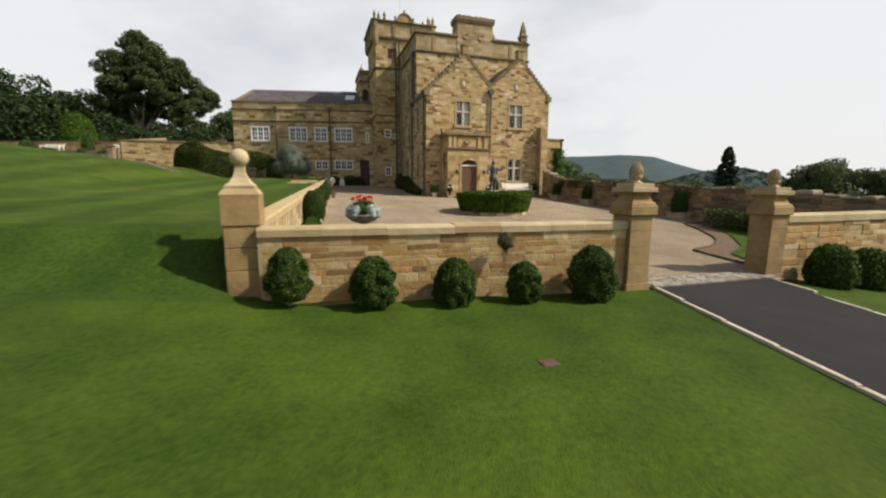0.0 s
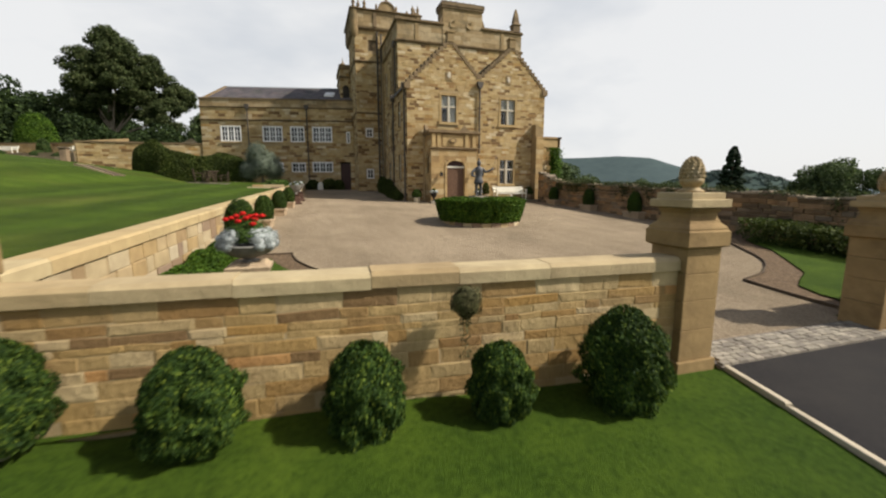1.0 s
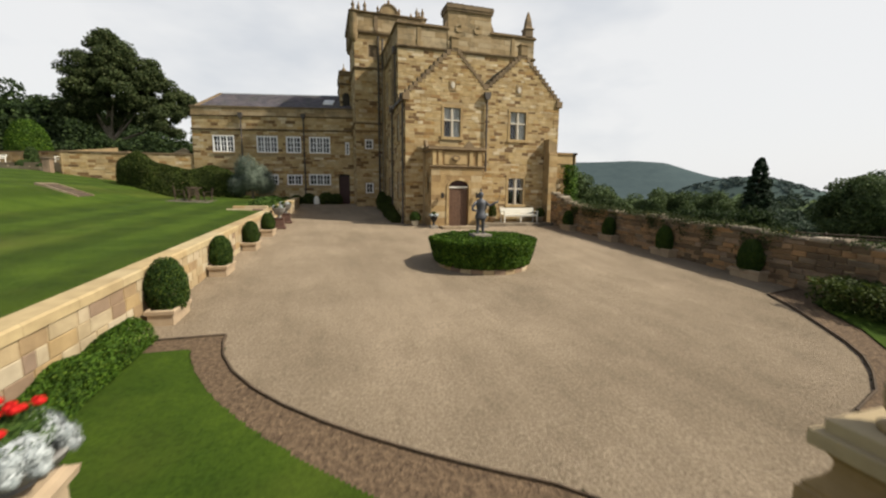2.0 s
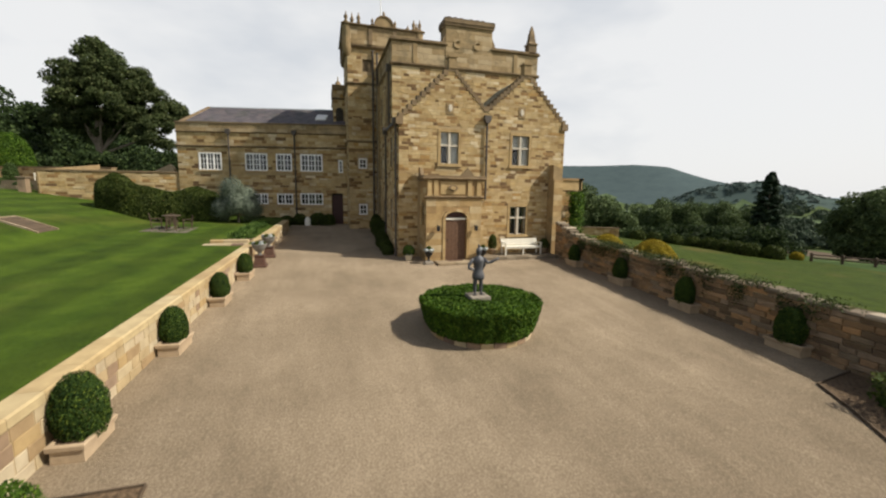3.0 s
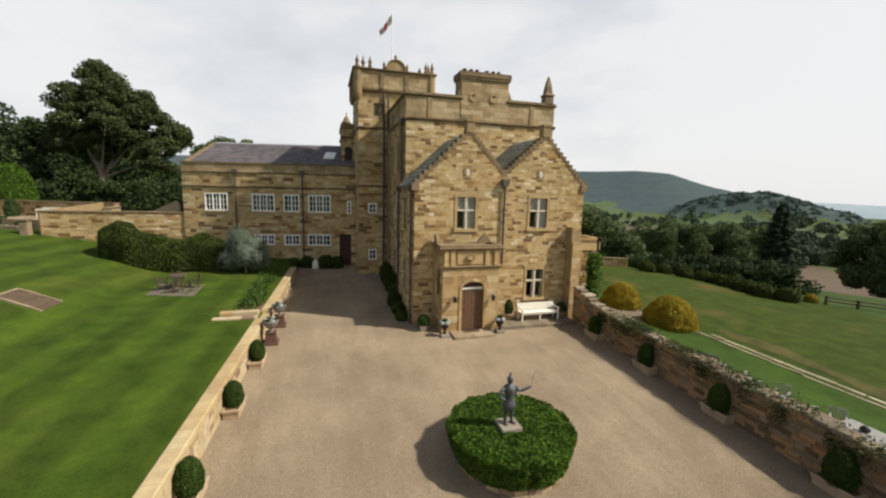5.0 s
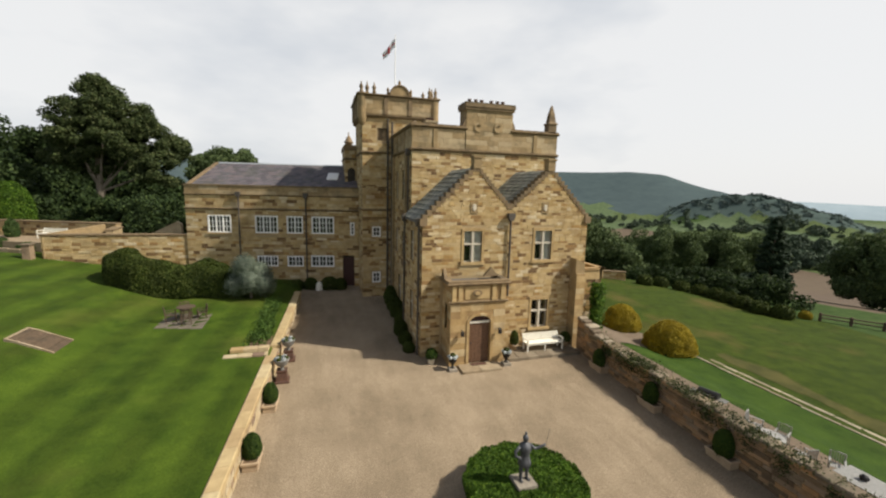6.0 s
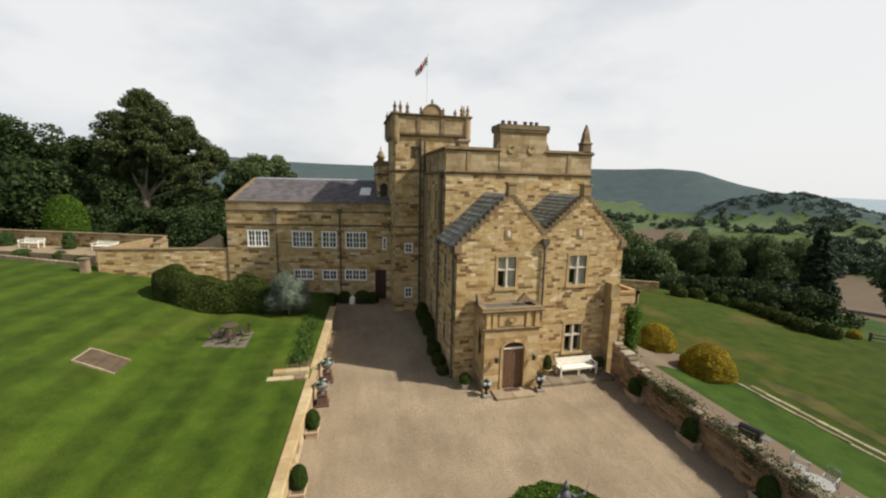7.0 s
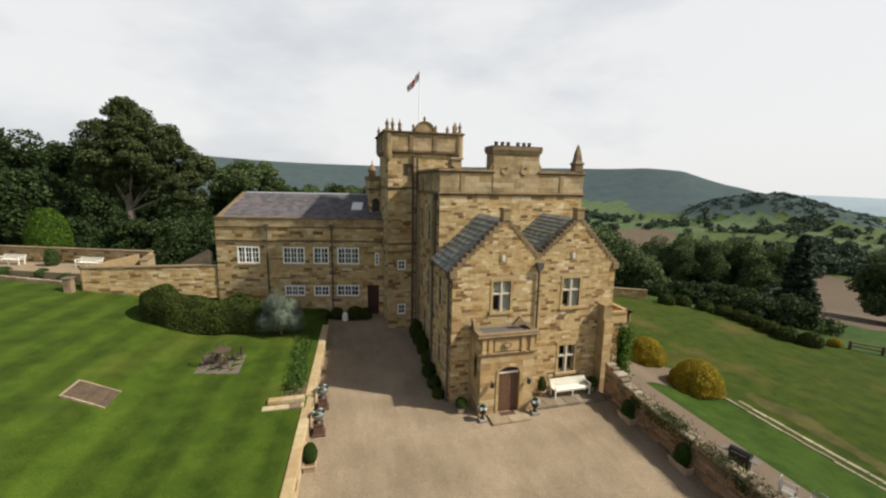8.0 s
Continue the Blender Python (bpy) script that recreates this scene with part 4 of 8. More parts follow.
s = Shape()
for i in range(81):
    a, b = i * 0.25, (i + 1) * 0.25
    v = [RWf(q, -0.02, court_z(0, 23.7 - q) - 0.6) for q in (a, b)] + [RWf(q, -0.02, right_top(23.7 - q) - 0.1) for q in (b, a)]
    w = [(p[0] + 0.42, p[1], p[2]) for p in v]
    s.add(v + w, [(0, 1, 2, 3), (7, 6, 5, 4), (3, 2, 6, 7), (0, 4, 5, 1), (0, 3, 7, 4), (1, 5, 6, 2)])
right_wall = thing("wall_right", s.mesh("wall_right", M_MORTAR), "old stained sandstone rubble wall with shade in its colour, overgrown along its top", "wall", kind="structure")


# ---- the house ----
house = base("country_house", (12.0, 30.0, 1.6), "honey sandstone country house with crow-stepped gables and a tower", "house")
GF = wall_frame((7.33, 24.65), (1, 0))          # gabled front
GL = wall_frame((7.33, 28.65), (0, -1))         # its left flank
MF = wall_frame((7.65, 28.65), (1, 0))          # main block front
ML = wall_frame((7.65, 34.8), (0, -1))          # main block left flank
TF = wall_frame((5.5, 34.8), (1, 0))            # tower front
TL = wall_frame((5.5, 39.8), (0, -1))           # tower left flank
WD = Vector((0.977, -0.215, 0)).normalized()
WF = wall_frame((-4.96, 40.05), (WD.x, WD.y))   # wing front
PF = wall_frame((8.3, 23.32), (1, 0))           # porch front
G_W, EAVE_L, EAVE_R, VALLEY, APEX = 9.35, 8.6, 8.75, 9.25, 11.25
GAB = [(0.0, EAVE_L), (2.75, APEX), (4.62, VALLEY), (6.9, APEX + 0.02), (G_W, EAVE_R)]


def gable_spans(holes):
    """Free stretches of a course on the gabled front."""
    base_spans = free_spans(0, G_W, holes)

    def limit(u):
        for (u0, z0), (u1, z1) in zip(GAB, GAB[1:]):
            if u0 <= u <= u1:
                return z0 + (z1 - z0) * (u - u0) / (u1 - u0)
        return 0

    def spans(za, zb):
        if zb <= EAVE_L:
            return base_spans(za, zb)
        out = []
        grid = [i * 0.05 for i in range(int(G_W / 0.05) + 1)]
        run = None
        for u in grid:
            ok = limit(u) > zb
            if ok and run is None:
                run = u
            if not ok and run is not None:
                out.append((run, u))
                run = None
        if run is not None:
            out.append((run, G_W))
        cut = []
        for a, b in out:
            for p, q in free_spans(a, b, holes)(za, zb):
                cut.append((p, q))
        return cut
    return spans


def stones(name, shape, material):
    """A wall face of blocks too many to count, as one part."""
    return tagged(part(name, shape, material, house), "", "", "", "stuff")


def pierced(fr, u0, u1, z0, z1, holes, d0, d1):
    """A thick wall cut through by its openings."""
    us = sorted({u0, u1, *[h[0] for h in holes], *[h[1] for h in holes]})
    zs = sorted({z0, z1, *[h[2] for h in holes], *[h[3] for h in holes]})
    s = Shape()
    for za, zb in zip(zs, zs[1:]):
        run = None
        for ua, ub in zip(us, us[1:]):
            cu, cz = (ua + ub) / 2, (za + zb) / 2
            solid = not any(h[0] < cu < h[1] and h[2] < cz < h[3] for h in holes)
            if solid and run is None:
                run = ua
            if run is not None and not solid:
                s.slab(fr, run, ua, za, zb, d0, d1)
                run = None
        if run is not None:
            s.slab(fr, run, us[-1], za, zb, d0, d1)
    return s


def cross_window(fr, u0, u1, z0, z1, lights=2, transom=0.58, name="window", curtained=False):
    """A stone-framed window: dressed surround, stone mullion and transom, sashes, glass and curtains."""
    s = Shape()
    j = 0.13
    win = part(name, s.slab(fr, u0 - j, u1 + j, z1, z1 + 0.16, 0.04, -0.22), M_DRESSED, house)
    part("jamb", Shape().slab(fr, u0 - j, u0, z0 - 0.02, z1, 0.035, -0.22), M_DRESSED, win)
    part("jamb", Shape().slab(fr, u1, u1 + j, z0 - 0.02, z1, 0.035, -0.22), M_DRESSED, win)
    part("sill", Shape().slab(fr, u0 - j - 0.04, u1 + j + 0.04, z0 - 0.15, z0, 0.09, -0.2), M_DRESSED, win)
    mid = (u0 + u1) / 2
    mul = Shape().slab(fr, mid - 0.055, mid + 0.055, z0, z1, 0.0, -0.16)
    if transom:
        zt = z0 + (z1 - z0) * transom
        mul.slab(fr, u0, mid - 0.055, zt - 0.045, zt + 0.045, -0.01, -0.15)
        mul.slab(fr, mid + 0.055, u1, zt - 0.045, zt + 0.045, -0.01, -0.15)
    part("mullion", mul, M_PALE_TRIM, win, "pale painted stone mullion and transom")
    for a, b in ((u0, mid - 0.055), (mid + 0.055, u1)):
        zz = [z0, z0 + (z1 - z0) * transom, z1] if transom else [z0, z1]
        for c, d in zip(zz, zz[1:]):
            fr_s = Shape()
            t = 0.035
            fr_s.slab(fr, a, a + t, c, d, -0.10, -0.16)
            fr_s.slab(fr, b - t, b, c, d, -0.10, -0.16)
            fr_s.slab(fr, a + t, b - t, c, c + t, -0.10, -0.16)
            fr_s.slab(fr, a + t, b - t, d - t, d, -0.10, -0.16)
            part("sash", fr_s, M_PALE_TRIM, win)
            pane = part("pane", Shape().slab(fr, a + t, b - t, c + t, d - t, -0.135, -0.14), M_GLASS, win)
            pane.visible_shadow = False
            if curtained and (c > z0 or a > u0):
                folds = Shape()
                for q in range(6):
                    ua, ub = a + (b - a) * q / 6, a + (b - a) * (q + 1) / 6
                    folds.add([fr(ua, -0.20, c), fr((ua + ub) / 2, -0.17, c), fr(ub, -0.20, c), fr(ua, -0.20, d), fr((ua + ub) / 2, -0.17, d), fr(ub, -0.20, d)], [(0, 1, 4, 3), (1, 2, 5, 4)])
                part("curtain", folds, M_CURTAIN, win)
    return win


def casement_window(fr, u0, u1, z0, z1, cols, rows, name="window", groups=1):
    """A white painted casement with small panes."""
    s = Shape()
    t = 0.09
    w0, w1, h0, h1 = u0 + t, u1 - t, z0 + t, z1 - t
    ring = [fr(u, d, z) for d in (0.03, -0.12) for a, b, c, e in ((u0, u1, z0, z1), (w0, w1, h0, h1)) for u, z in ((a, c), (b, c), (b, e), (a, e))]
    s.add(ring, [q for i in range(4) for k in [(i + 1) % 4] for q in ((i, k, 4 + k, 4 + i), (8 + i, 12 + i, 12 + k, 8 + k), (i, 8 + i, 8 + k, k), (4 + i, 4 + k, 12 + k, 12 + i))])
    win = part(name, s, M_WHITE, house)
    for g in range(1, groups):
        c = w0 + (w1 - w0) * g / groups
        part("mullion", Shape().slab(fr, c - 0.045, c + 0.045, h0, h1, 0.02, -0.12), M_WHITE, win)
    for i in range(1, cols):
        c = w0 + (w1 - w0) * i / cols
        part("glazing_bar", Shape().slab(fr, c - 0.022, c + 0.022, h0, h1, -0.01, -0.08), M_WHITE, win)
    for i in range(1, rows):
        c = h0 + (h1 - h0) * i / rows
        part("glazing_bar", Shape().slab(fr, w0, w1, c - 0.022, c + 0.022, -0.015, -0.075), M_WHITE, win)
    for i in range(cols):
        for k in range(rows):
            a, b = w0 + (w1 - w0) * i / cols, w0 + (w1 - w0) * (i + 1) / cols
            c, d = h0 + (h1 - h0) * k / rows, h0 + (h1 - h0) * (k + 1) / rows
            pane = part("pane", Shape().slab(fr, a, b, c, d, -0.05, -0.055), M_GLASS, win)
            pane.visible_shadow = False
    part("sill", Shape().slab(fr, u0 - 0.08, u1 + 0.08, z0 - 0.12, z0, 0.08, -0.12), M_DRESSED, win)
    return win


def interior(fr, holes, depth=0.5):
    """Dark panels behind the glass, coloured with the shade of unlit rooms."""
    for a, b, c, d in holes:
        part("shade_panel", Shape().slab(fr, a - 0.05, b + 0.05, c - 0.05, d + 0.05, -depth, -depth - 0.02), M_INSIDE_SHADE, house)


# gabled front
g_holes = [(9.50 - 7.33, 10.46 - 7.33, 6.46, 8.04), (13.50 - 7.33, 14.50 - 7.33, 6.48, 8.04), (13.50 - 7.33, 14.48 - 7.33, 2.72, 4.26)]
part("wall", pierced(GF, 0, G_W, 1.0, EAVE_L, g_holes, 0.0, -0.5), M_MORTAR, house)
part("gable", Shape().prism(GAB + [(G_W, EAVE_L - 0.001), (0, EAVE_L - 0.001)], GF, 0.0, -0.45), M_MORTAR, house)
pad = 0.14
g_cut = [(a - pad, b + pad, c - 0.15, d + 0.16) for a, b, c, d in g_holes]
niches = [(9.98 - 7.33, 9.22), (14.0 - 7.33, 9.24)]
g_cut += [(u - 0.2, u + 0.2, z - 0.28, z + 0.28) for u, z in niches]
g_cut += [(0.98, 4.12, 1.0, 5.7)]
front_blocks = courses(gable_spans(g_cut), 1.05, 11.2, (0.07, 0.19), (0.16, 0.58), 11)
near_front = sorted([b for b in front_blocks if b[0] > 4.0], key=lambda b: b[1])[:296]
stones("stonework", joined_blocks(GF, [b for b in front_blocks if b not in near_front], (0.004, 0.016), 0.005, 0.009, 12), M_HOUSE)
single_blocks("stone", unit_blocks(M_HOUSE_P, "stone"), GF, near_front, house, 0.06, (0.004, 0.016), 0.005, 17)
for (a, b, c, d), tr in zip(g_holes, (0.58, 0.58, 0.60)):
    cross_window(GF, a, b, c, d, 2, tr, curtained=c > 5)
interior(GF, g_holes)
for u, z in niches:
    s = Shape().slab(GF, u - 0.19, u + 0.19, z - 0.27, z + 0.27, 0.04, 0.0)
    nic = part("carved_panel", s, M_ASHLAR, house)
    part("loop", Shape().add([GF(u + 0.09 * math.cos(a), 0.075, z + 0.15 * math.sin(a)) for a in [i * math.pi / 8 for i in range(16)]] + [GF(u + 0.12 * math.cos(a), 0.03, z + 0.19 * math.sin(a)) for a in [i * math.pi / 8 for i in range(16)]],
         [tuple(range(16))] + [(i, 16 + i, 16 + (i + 1) % 16, (i + 1) % 16) for i in range(16)]), M_PALE_TRIM, nic)

# crow steps, kneelers and apex blocks
for (u0, z0), (u1, z1) in zip(GAB, GAB[1:]):
    n = 12
    for i in range(n):
        a, b = u0 + (u1 - u0) * i / n, u0 + (u1 - u0) * (i + 1) / n
        top = max(z0 + (z1 - z0) * i / n, z0 + (z1 - z0) * (i + 1) / n) + 0.06
        part("crow_step", Shape().slab(GF, a + 0.004, b - 0.004, top - 0.30, top - 0.03, 0.04, -0.42), M_TRIM, house)
for u, z in ((2.75, APEX), (6.9, APEX + 0.02)):
    part("apex_block", Shape().slab(GF, u - 0.2, u + 0.2, z - 0.1, z + 0.42, 0.07, -0.40).slab(GF, u - 0.25, u + 0.25, z + 0.42, z + 0.52, 0.11, -0.44), M_ASHLAR, house)
part("kneeler", Shape().slab(GF, -0.14, 0.22, EAVE_L - 0.30, EAVE_L + 0.05, 0.1, -0.42), M_TRIM, house)
part("kneeler", Shape().slab(GF, G_W - 0.22, G_W + 0.14, EAVE_R - 0.30, EAVE_R + 0.05, 0.1, -0.42), M_TRIM, house)

# flanks of the gabled front
fl_holes = [(1.6, 2.3, 3.0, 4.6), (1.6, 2.3, 6.3, 7.9)]
part("wall", pierced(GL, 0, 4.0, 1.0, EAVE_L, fl_holes, 0.0, -0.45), M_MORTAR, house)
stones("stonework", joined_blocks(GL, courses(free_spans(0, 4.0, [(a - .14, b + .14, c - .15, d + .16) for a, b, c, d in fl_holes]), 1.05, EAVE_L, (0.10, 0.22), (0.2, 0.65), 13), (0.004, 0.016), 0.005, 0.009, 14), M_HOUSE)
for a, b, c, d in fl_holes:
    cross_window(GL, a, b, c, d, 2, 0.58)
interior(GL, fl_holes)
GR = wall_frame((16.68, 24.65), (0, 1))
part("wall", Shape().slab(GR, 0, 4.0, 0.5, EAVE_R, 0.0, -0.45), M_MORTAR, house)
stones("stonework", joined_blocks(GR, courses(free_spans(0, 4.0, []), 0.6, EAVE_R, (0.15, 0.26), (0.3, 0.8), 15), (0.004, 0.016), 0.005, 0.009, 16), M_HOUSE)


def slate_roof(p0, p1, q0, q1, rows, length, seed, name="roof_slope", mat=None, lift=0.02):
    """Overlapping slates on a slope: eaves p0-p1, ridge q0-q1."""
    rng = random.Random(seed)
    P0, P1, Q0, Q1 = [Vector(v) for v in (p0, p1, q0, q1)]
    nrm = (P1 - P0).cross(Q0 - P0).normalized()
    if nrm.z < 0:
        nrm = -nrm
    s = Shape()
    for r in range(rows):
        t0, t1 = r / rows, min(1.0, (r + 1.25) / rows)
        A, B = P0.lerp(Q0, t0), P1.lerp(Q1, t0)
        C, D = P1.lerp(Q1, t1), P0.lerp(Q0, t1)
        n = max(1, round((B - A).length / length))
        off = 0.5 if r % 2 else 0.0
        for i in range(-1, n + 1):
            a, b = (i + off) / n, (i + 1 + off) / n
            a, b = max(0.0, a), min(1.0, b)
            if b - a < 0.02:
                continue
            g = 0.006 / max(0.1, (B - A).length)
            h = lift + rng.uniform(0, 0.012)
            v = [A.lerp(B, a + g) + nrm * (h + 0.014), A.lerp(B, b - g) + nrm * (h + 0.014), D.lerp(C, b - g) + nrm * 0.004, D.lerp(C, a + g) + nrm * 0.004]
            v += [A.lerp(B, a + g) + nrm * (h - 0.01), A.lerp(B, b - g) + nrm * (h - 0.01)]
            s.add(v, [(0, 1, 2, 3), (4, 5, 1, 0)])
    ob = place(name, np_mesh(name, s.v, s.f, mat or M_SLATE), house)
    return tagged(ob, "", "", "", "stuff")


def roof_under(p0, p1, q0, q1):
    part("roof_deck", Shape().add([p0, p1, q1, q0] + [(p[0], p[1], p[2] - 0.12) for p in (p0, p1, q1, q0)], [(0, 1, 2, 3), (7, 6, 5, 4), (0, 4, 5, 1), (1, 5, 6, 2), (2, 6, 7, 3), (3, 7, 4, 0)]), M_SLATE, house)


y0, y1 = 25.1, 28.66
for (ux, uz), (ax, az) in (((-0.12, EAVE_L - 0.08), (2.75, APEX - 0.05)), ((4.62, VALLEY - 0.08), (2.75, APEX - 0.05)), ((4.62, VALLEY - 0.08), (6.9, APEX - 0.03)), ((G_W + 0.12, EAVE_R - 0.08), (6.9, APEX - 0.03))):
    a, b = (7.33 + ux, y0, uz), (7.33 + ux, y1, uz)
    c, d = (7.33 + ax, y0, az), (7.33 + ax, y1, az)
    roof_under(a, b, c, d)
    slate_roof(a, b, c, d, 11, 0.34, int(ux * 10) + 50, mat=M_SLATE_G)

# main block
part("wall", Shape().slab(MF, 0, 9.28, 7.5, 12.25, 0, -0.5), M_MORTAR, house)
stones("stonework", joined_blocks(MF, courses(free_spans(0, 9.28, []), 7.6, 12.2, (0.08, 0.21), (0.2, 0.65), 21), (0.004, 0.018), 0.005, 0.009, 22), M_HOUSE)
ml_holes = [(3.6, 4.3, 9.4, 11.2), (1.5, 2.2, 9.4, 11.2), (3.6, 4.3, 5.8, 7.4), (1.5, 2.2, 5.8, 7.4), (2.6, 3.4, 2.6, 4.4)]
part("wall", pierced(ML, 0, 6.15, 1.2, 12.25, ml_holes, 0, -0.5), M_MORTAR, house)
stones("stonework", joined_blocks(ML, courses(free_spans(0, 6.15, [(a - .14, b + .14, c - .15, d + .16) for a, b, c, d in ml_holes]), 1.3, 12.2, (0.12, 0.26), (0.25, 0.8), 23), (0.004, 0.016), 0.005, 0.009, 24), M_HOUSE)
for a, b, c, d in ml_holes:
    cross_window(ML, a, b, c, d, 2, 0.55)
interior(ML, ml_holes)
part("pilaster", Shape().slab(ML, 4.75, 5.15, 1.3, 12.2, 0.16, 0.0), M_ASHLAR, house)
part("pilaster", Shape().slab(ML, 0.55, 0.95, 1.3, 12.2, 0.16, 0.0), M_ASHLAR, house)
MR = wall_frame((16.93, 28.65), (0, 1))
part("wall", Shape().slab(MR, 0, 12.5, 0, 12.25, 0, -0.5), M_MORTAR, house)
stones("stonework", joined_blocks(MR, courses(free_spans(0, 12.5, []), 0.2, 12.2, (0.2, 0.32), (0.5, 1.1), 25), (0.004, 0.016), 0.005, 0.009, 26), M_HOUSE)
part("wall", Shape().slab(wall_frame((16.93, 41.1), (-1, 0)), 0, 9.28, 0.5, 13.6, 0, -0.5), M_MORTAR, house)
part("roof", Shape().box(7.9, 16.7, 28.9, 40.8, 12.9, 13.05), M_LEAD, house, "grey lead flat roof")


def moulding(name, fr, u0, u1, z, h, out, mat=None, ends=0.0):
    """A string course or cornice with a sloped top and a hollow under it."""
    prof = [(0.0, z), (out * 0.55, z + h * 0.25), (out, z + h * 0.55), (out, z + h * 0.8), (out * 0.3, z + h), (0.0, z + h)]
    n = len(prof)
    v = [fr(u, d, zz) for u in (u0 - ends, u1 + ends) for d, zz in prof]
    sh = Shape().add(v, [tuple(range(n)), tuple(range(2 * n - 1, n - 1, -1))] + [(i, n + i, n + (i + 1) % n, (i + 1) % n) for i in range(n)])
    return part(name, sh, mat or M_TRIM, house)


def parapet(fr, u0, u1, z0, z1, panels):
    part("parapet", Shape().slab(fr, u0, u1, z0, z1, 0.02, -0.42), M_ASHLAR, house)
    bl = courses(free_spans(u0, u1, []), z0 + 0.02, z1 - 0.02, (0.26, 0.34), (0.6, 1.4), int(u1 * 10))
    stones("ashlar", joined_blocks(fr, bl, (0.03, 0.038), 0.004, 0.006, 31), M_ASHLAR)
    for u in panels:
        part("pilaster", Shape().slab(fr, u - 0.12, u + 0.12, z0, z1, 0.085, 0.02), M_ASHLAR, house)
    moulding("cornice", fr, u0, u1, z1, 0.17, 0.15, ends=0.1)
    part("cornice_top", Shape().slab(fr, u0 - 0.06, u1 + 0.06, z1 + 0.16, z1 + 0.24, 0.07, -0.46), M_TRIM, house)


moulding("string_course", MF, 0, 9.28, 12.22, 0.20, 0.13, ends=0.12)
moulding("string_course", ML, 0, 6.15, 12.22, 0.20, 0.13, ends=0.12)
moulding("string_course", MR, 0, 12.0, 12.22, 0.20, 0.13, ends=0.1)
parapet(MF, 0, 3.2, 12.42, 13.52, [1.35])
parapet(MF, 6.15, 9.28, 12.42, 13.52, [7.75])
parapet(ML, 0.0, 6.15, 12.42, 13.52, [2.0, 4.2])
parapet(MR, 0, 12.0, 12.42, 13.52, [3, 6, 9])

# chimney in the parapet
CH = wall_frame((10.85, 28.65), (1, 0))
part("chimney", Shape().slab(CH, 0.0, 2.95, 12.42, 14.75, 0.06, -1.1), M_ASHLAR, house)
stones("chimney_stonework", joined_blocks(CH, courses(free_spans(0.0, 2.95, []), 12.45, 14.72, (0.2, 0.3), (0.4, 0.9), 33), (0.064, 0.076), 0.004, 0.008, 34), M_ASHLAR)
for sgn, u in ((-1, 0.0), (1, 2.95)):
    part("chimney_scroll", Shape().prism([(u, 13.7), (u + sgn * 0.22, 13.7), (u + sgn * 0.16, 13.95), (u + sgn * 0.05, 14.15), (u, 14.3)], CH, 0.04, -0.5), M_TRIM, house)
for u in (0.75, 2.0):
    ring = Shape()
    for k in range(12):
        a, b = radians(40 + k * 23), radians(40 + (k + 1) * 23)
        ring.add([CH(u + r * math.cos(t), d, 13.72 + r * math.sin(t)) for t in (a, b) for r in (0.17, 0.25) for d in (0.08, 0.13)],
                 [(0, 1, 3, 2), (4, 6, 7, 5), (1, 5, 7, 3), (0, 2, 6, 4), (2, 3, 7, 6), (0, 4, 5, 1)])
    part("carved_ring", ring, M_ASHLAR, house)
part("chimney_cap", Shape().slab(CH, -0.08, 3.03, 14.72, 14.86, 0.16, -1.2).slab(CH, -0.11, 3.06, 14.86, 15.05, 0.2, -1.24).slab(CH, -0.1, 3.05, 15.05, 15.13, 0.16, -1.2), M_TRIM, house)
for u in (0.35, 0.75, 1.12, 1.75, 2.15, 2.5):
    c = CH(u, -0.5, 15.12)
    part("chimney_pot", Shape().lathe([(0.13, 0), (0.12, 0.08), (0.10, 0.2), (0.125, 0.24), (0.12, 0.28), (0.07, 0.28)], c, 12), M_RUST, house, "", True)
# second stack and vents behind
part("chimney", Shape().box(9.6, 10.3, 33.0, 34.0, 12.9, 14.5, 0.02).box(9.5, 10.4, 32.9, 34.1, 14.5, 14.65, 0.02), M_ASHLAR, house)
for x in (9.75, 9.95, 10.15):
    part("chimney_pot", Shape().lathe([(0.1, 0), (0.09, 0.18), (0.11, 0.22), (0.06, 0.22)], (x, 33.5, 14.65), 10), M_RUST, house, "", True)
part("roof_vent", Shape().lathe([(0.07, 0), (0.07, 0.55), (0.12, 0.58), (0.12, 0.8), (0.04, 0.86)], (8.6, 29.4, 13.05), 10), M_IRON, house)


def pinnacle(x, y, z, w, h, mat=None, name="pinnacle"):
    """A square base with an obelisk on a moulded neck."""
    s = Shape().square_lathe([(w, 0), (w, h * 0.30), (w * 1.18, h * 0.32), (w * 1.18, h * 0.36), (w * 0.82, h * 0.40), (w * 0.55, h * 0.72), (w * 0.16, h * 0.97), (w * 0.02, h)], (x, y, z))
    return part(name, s, mat or M_TRIM, house)


pinnacle(16.55, 28.85, 13.66, 0.27, 1.75)
pinnacle(7.85, 28.85, 13.66, 0.16, 0.25)

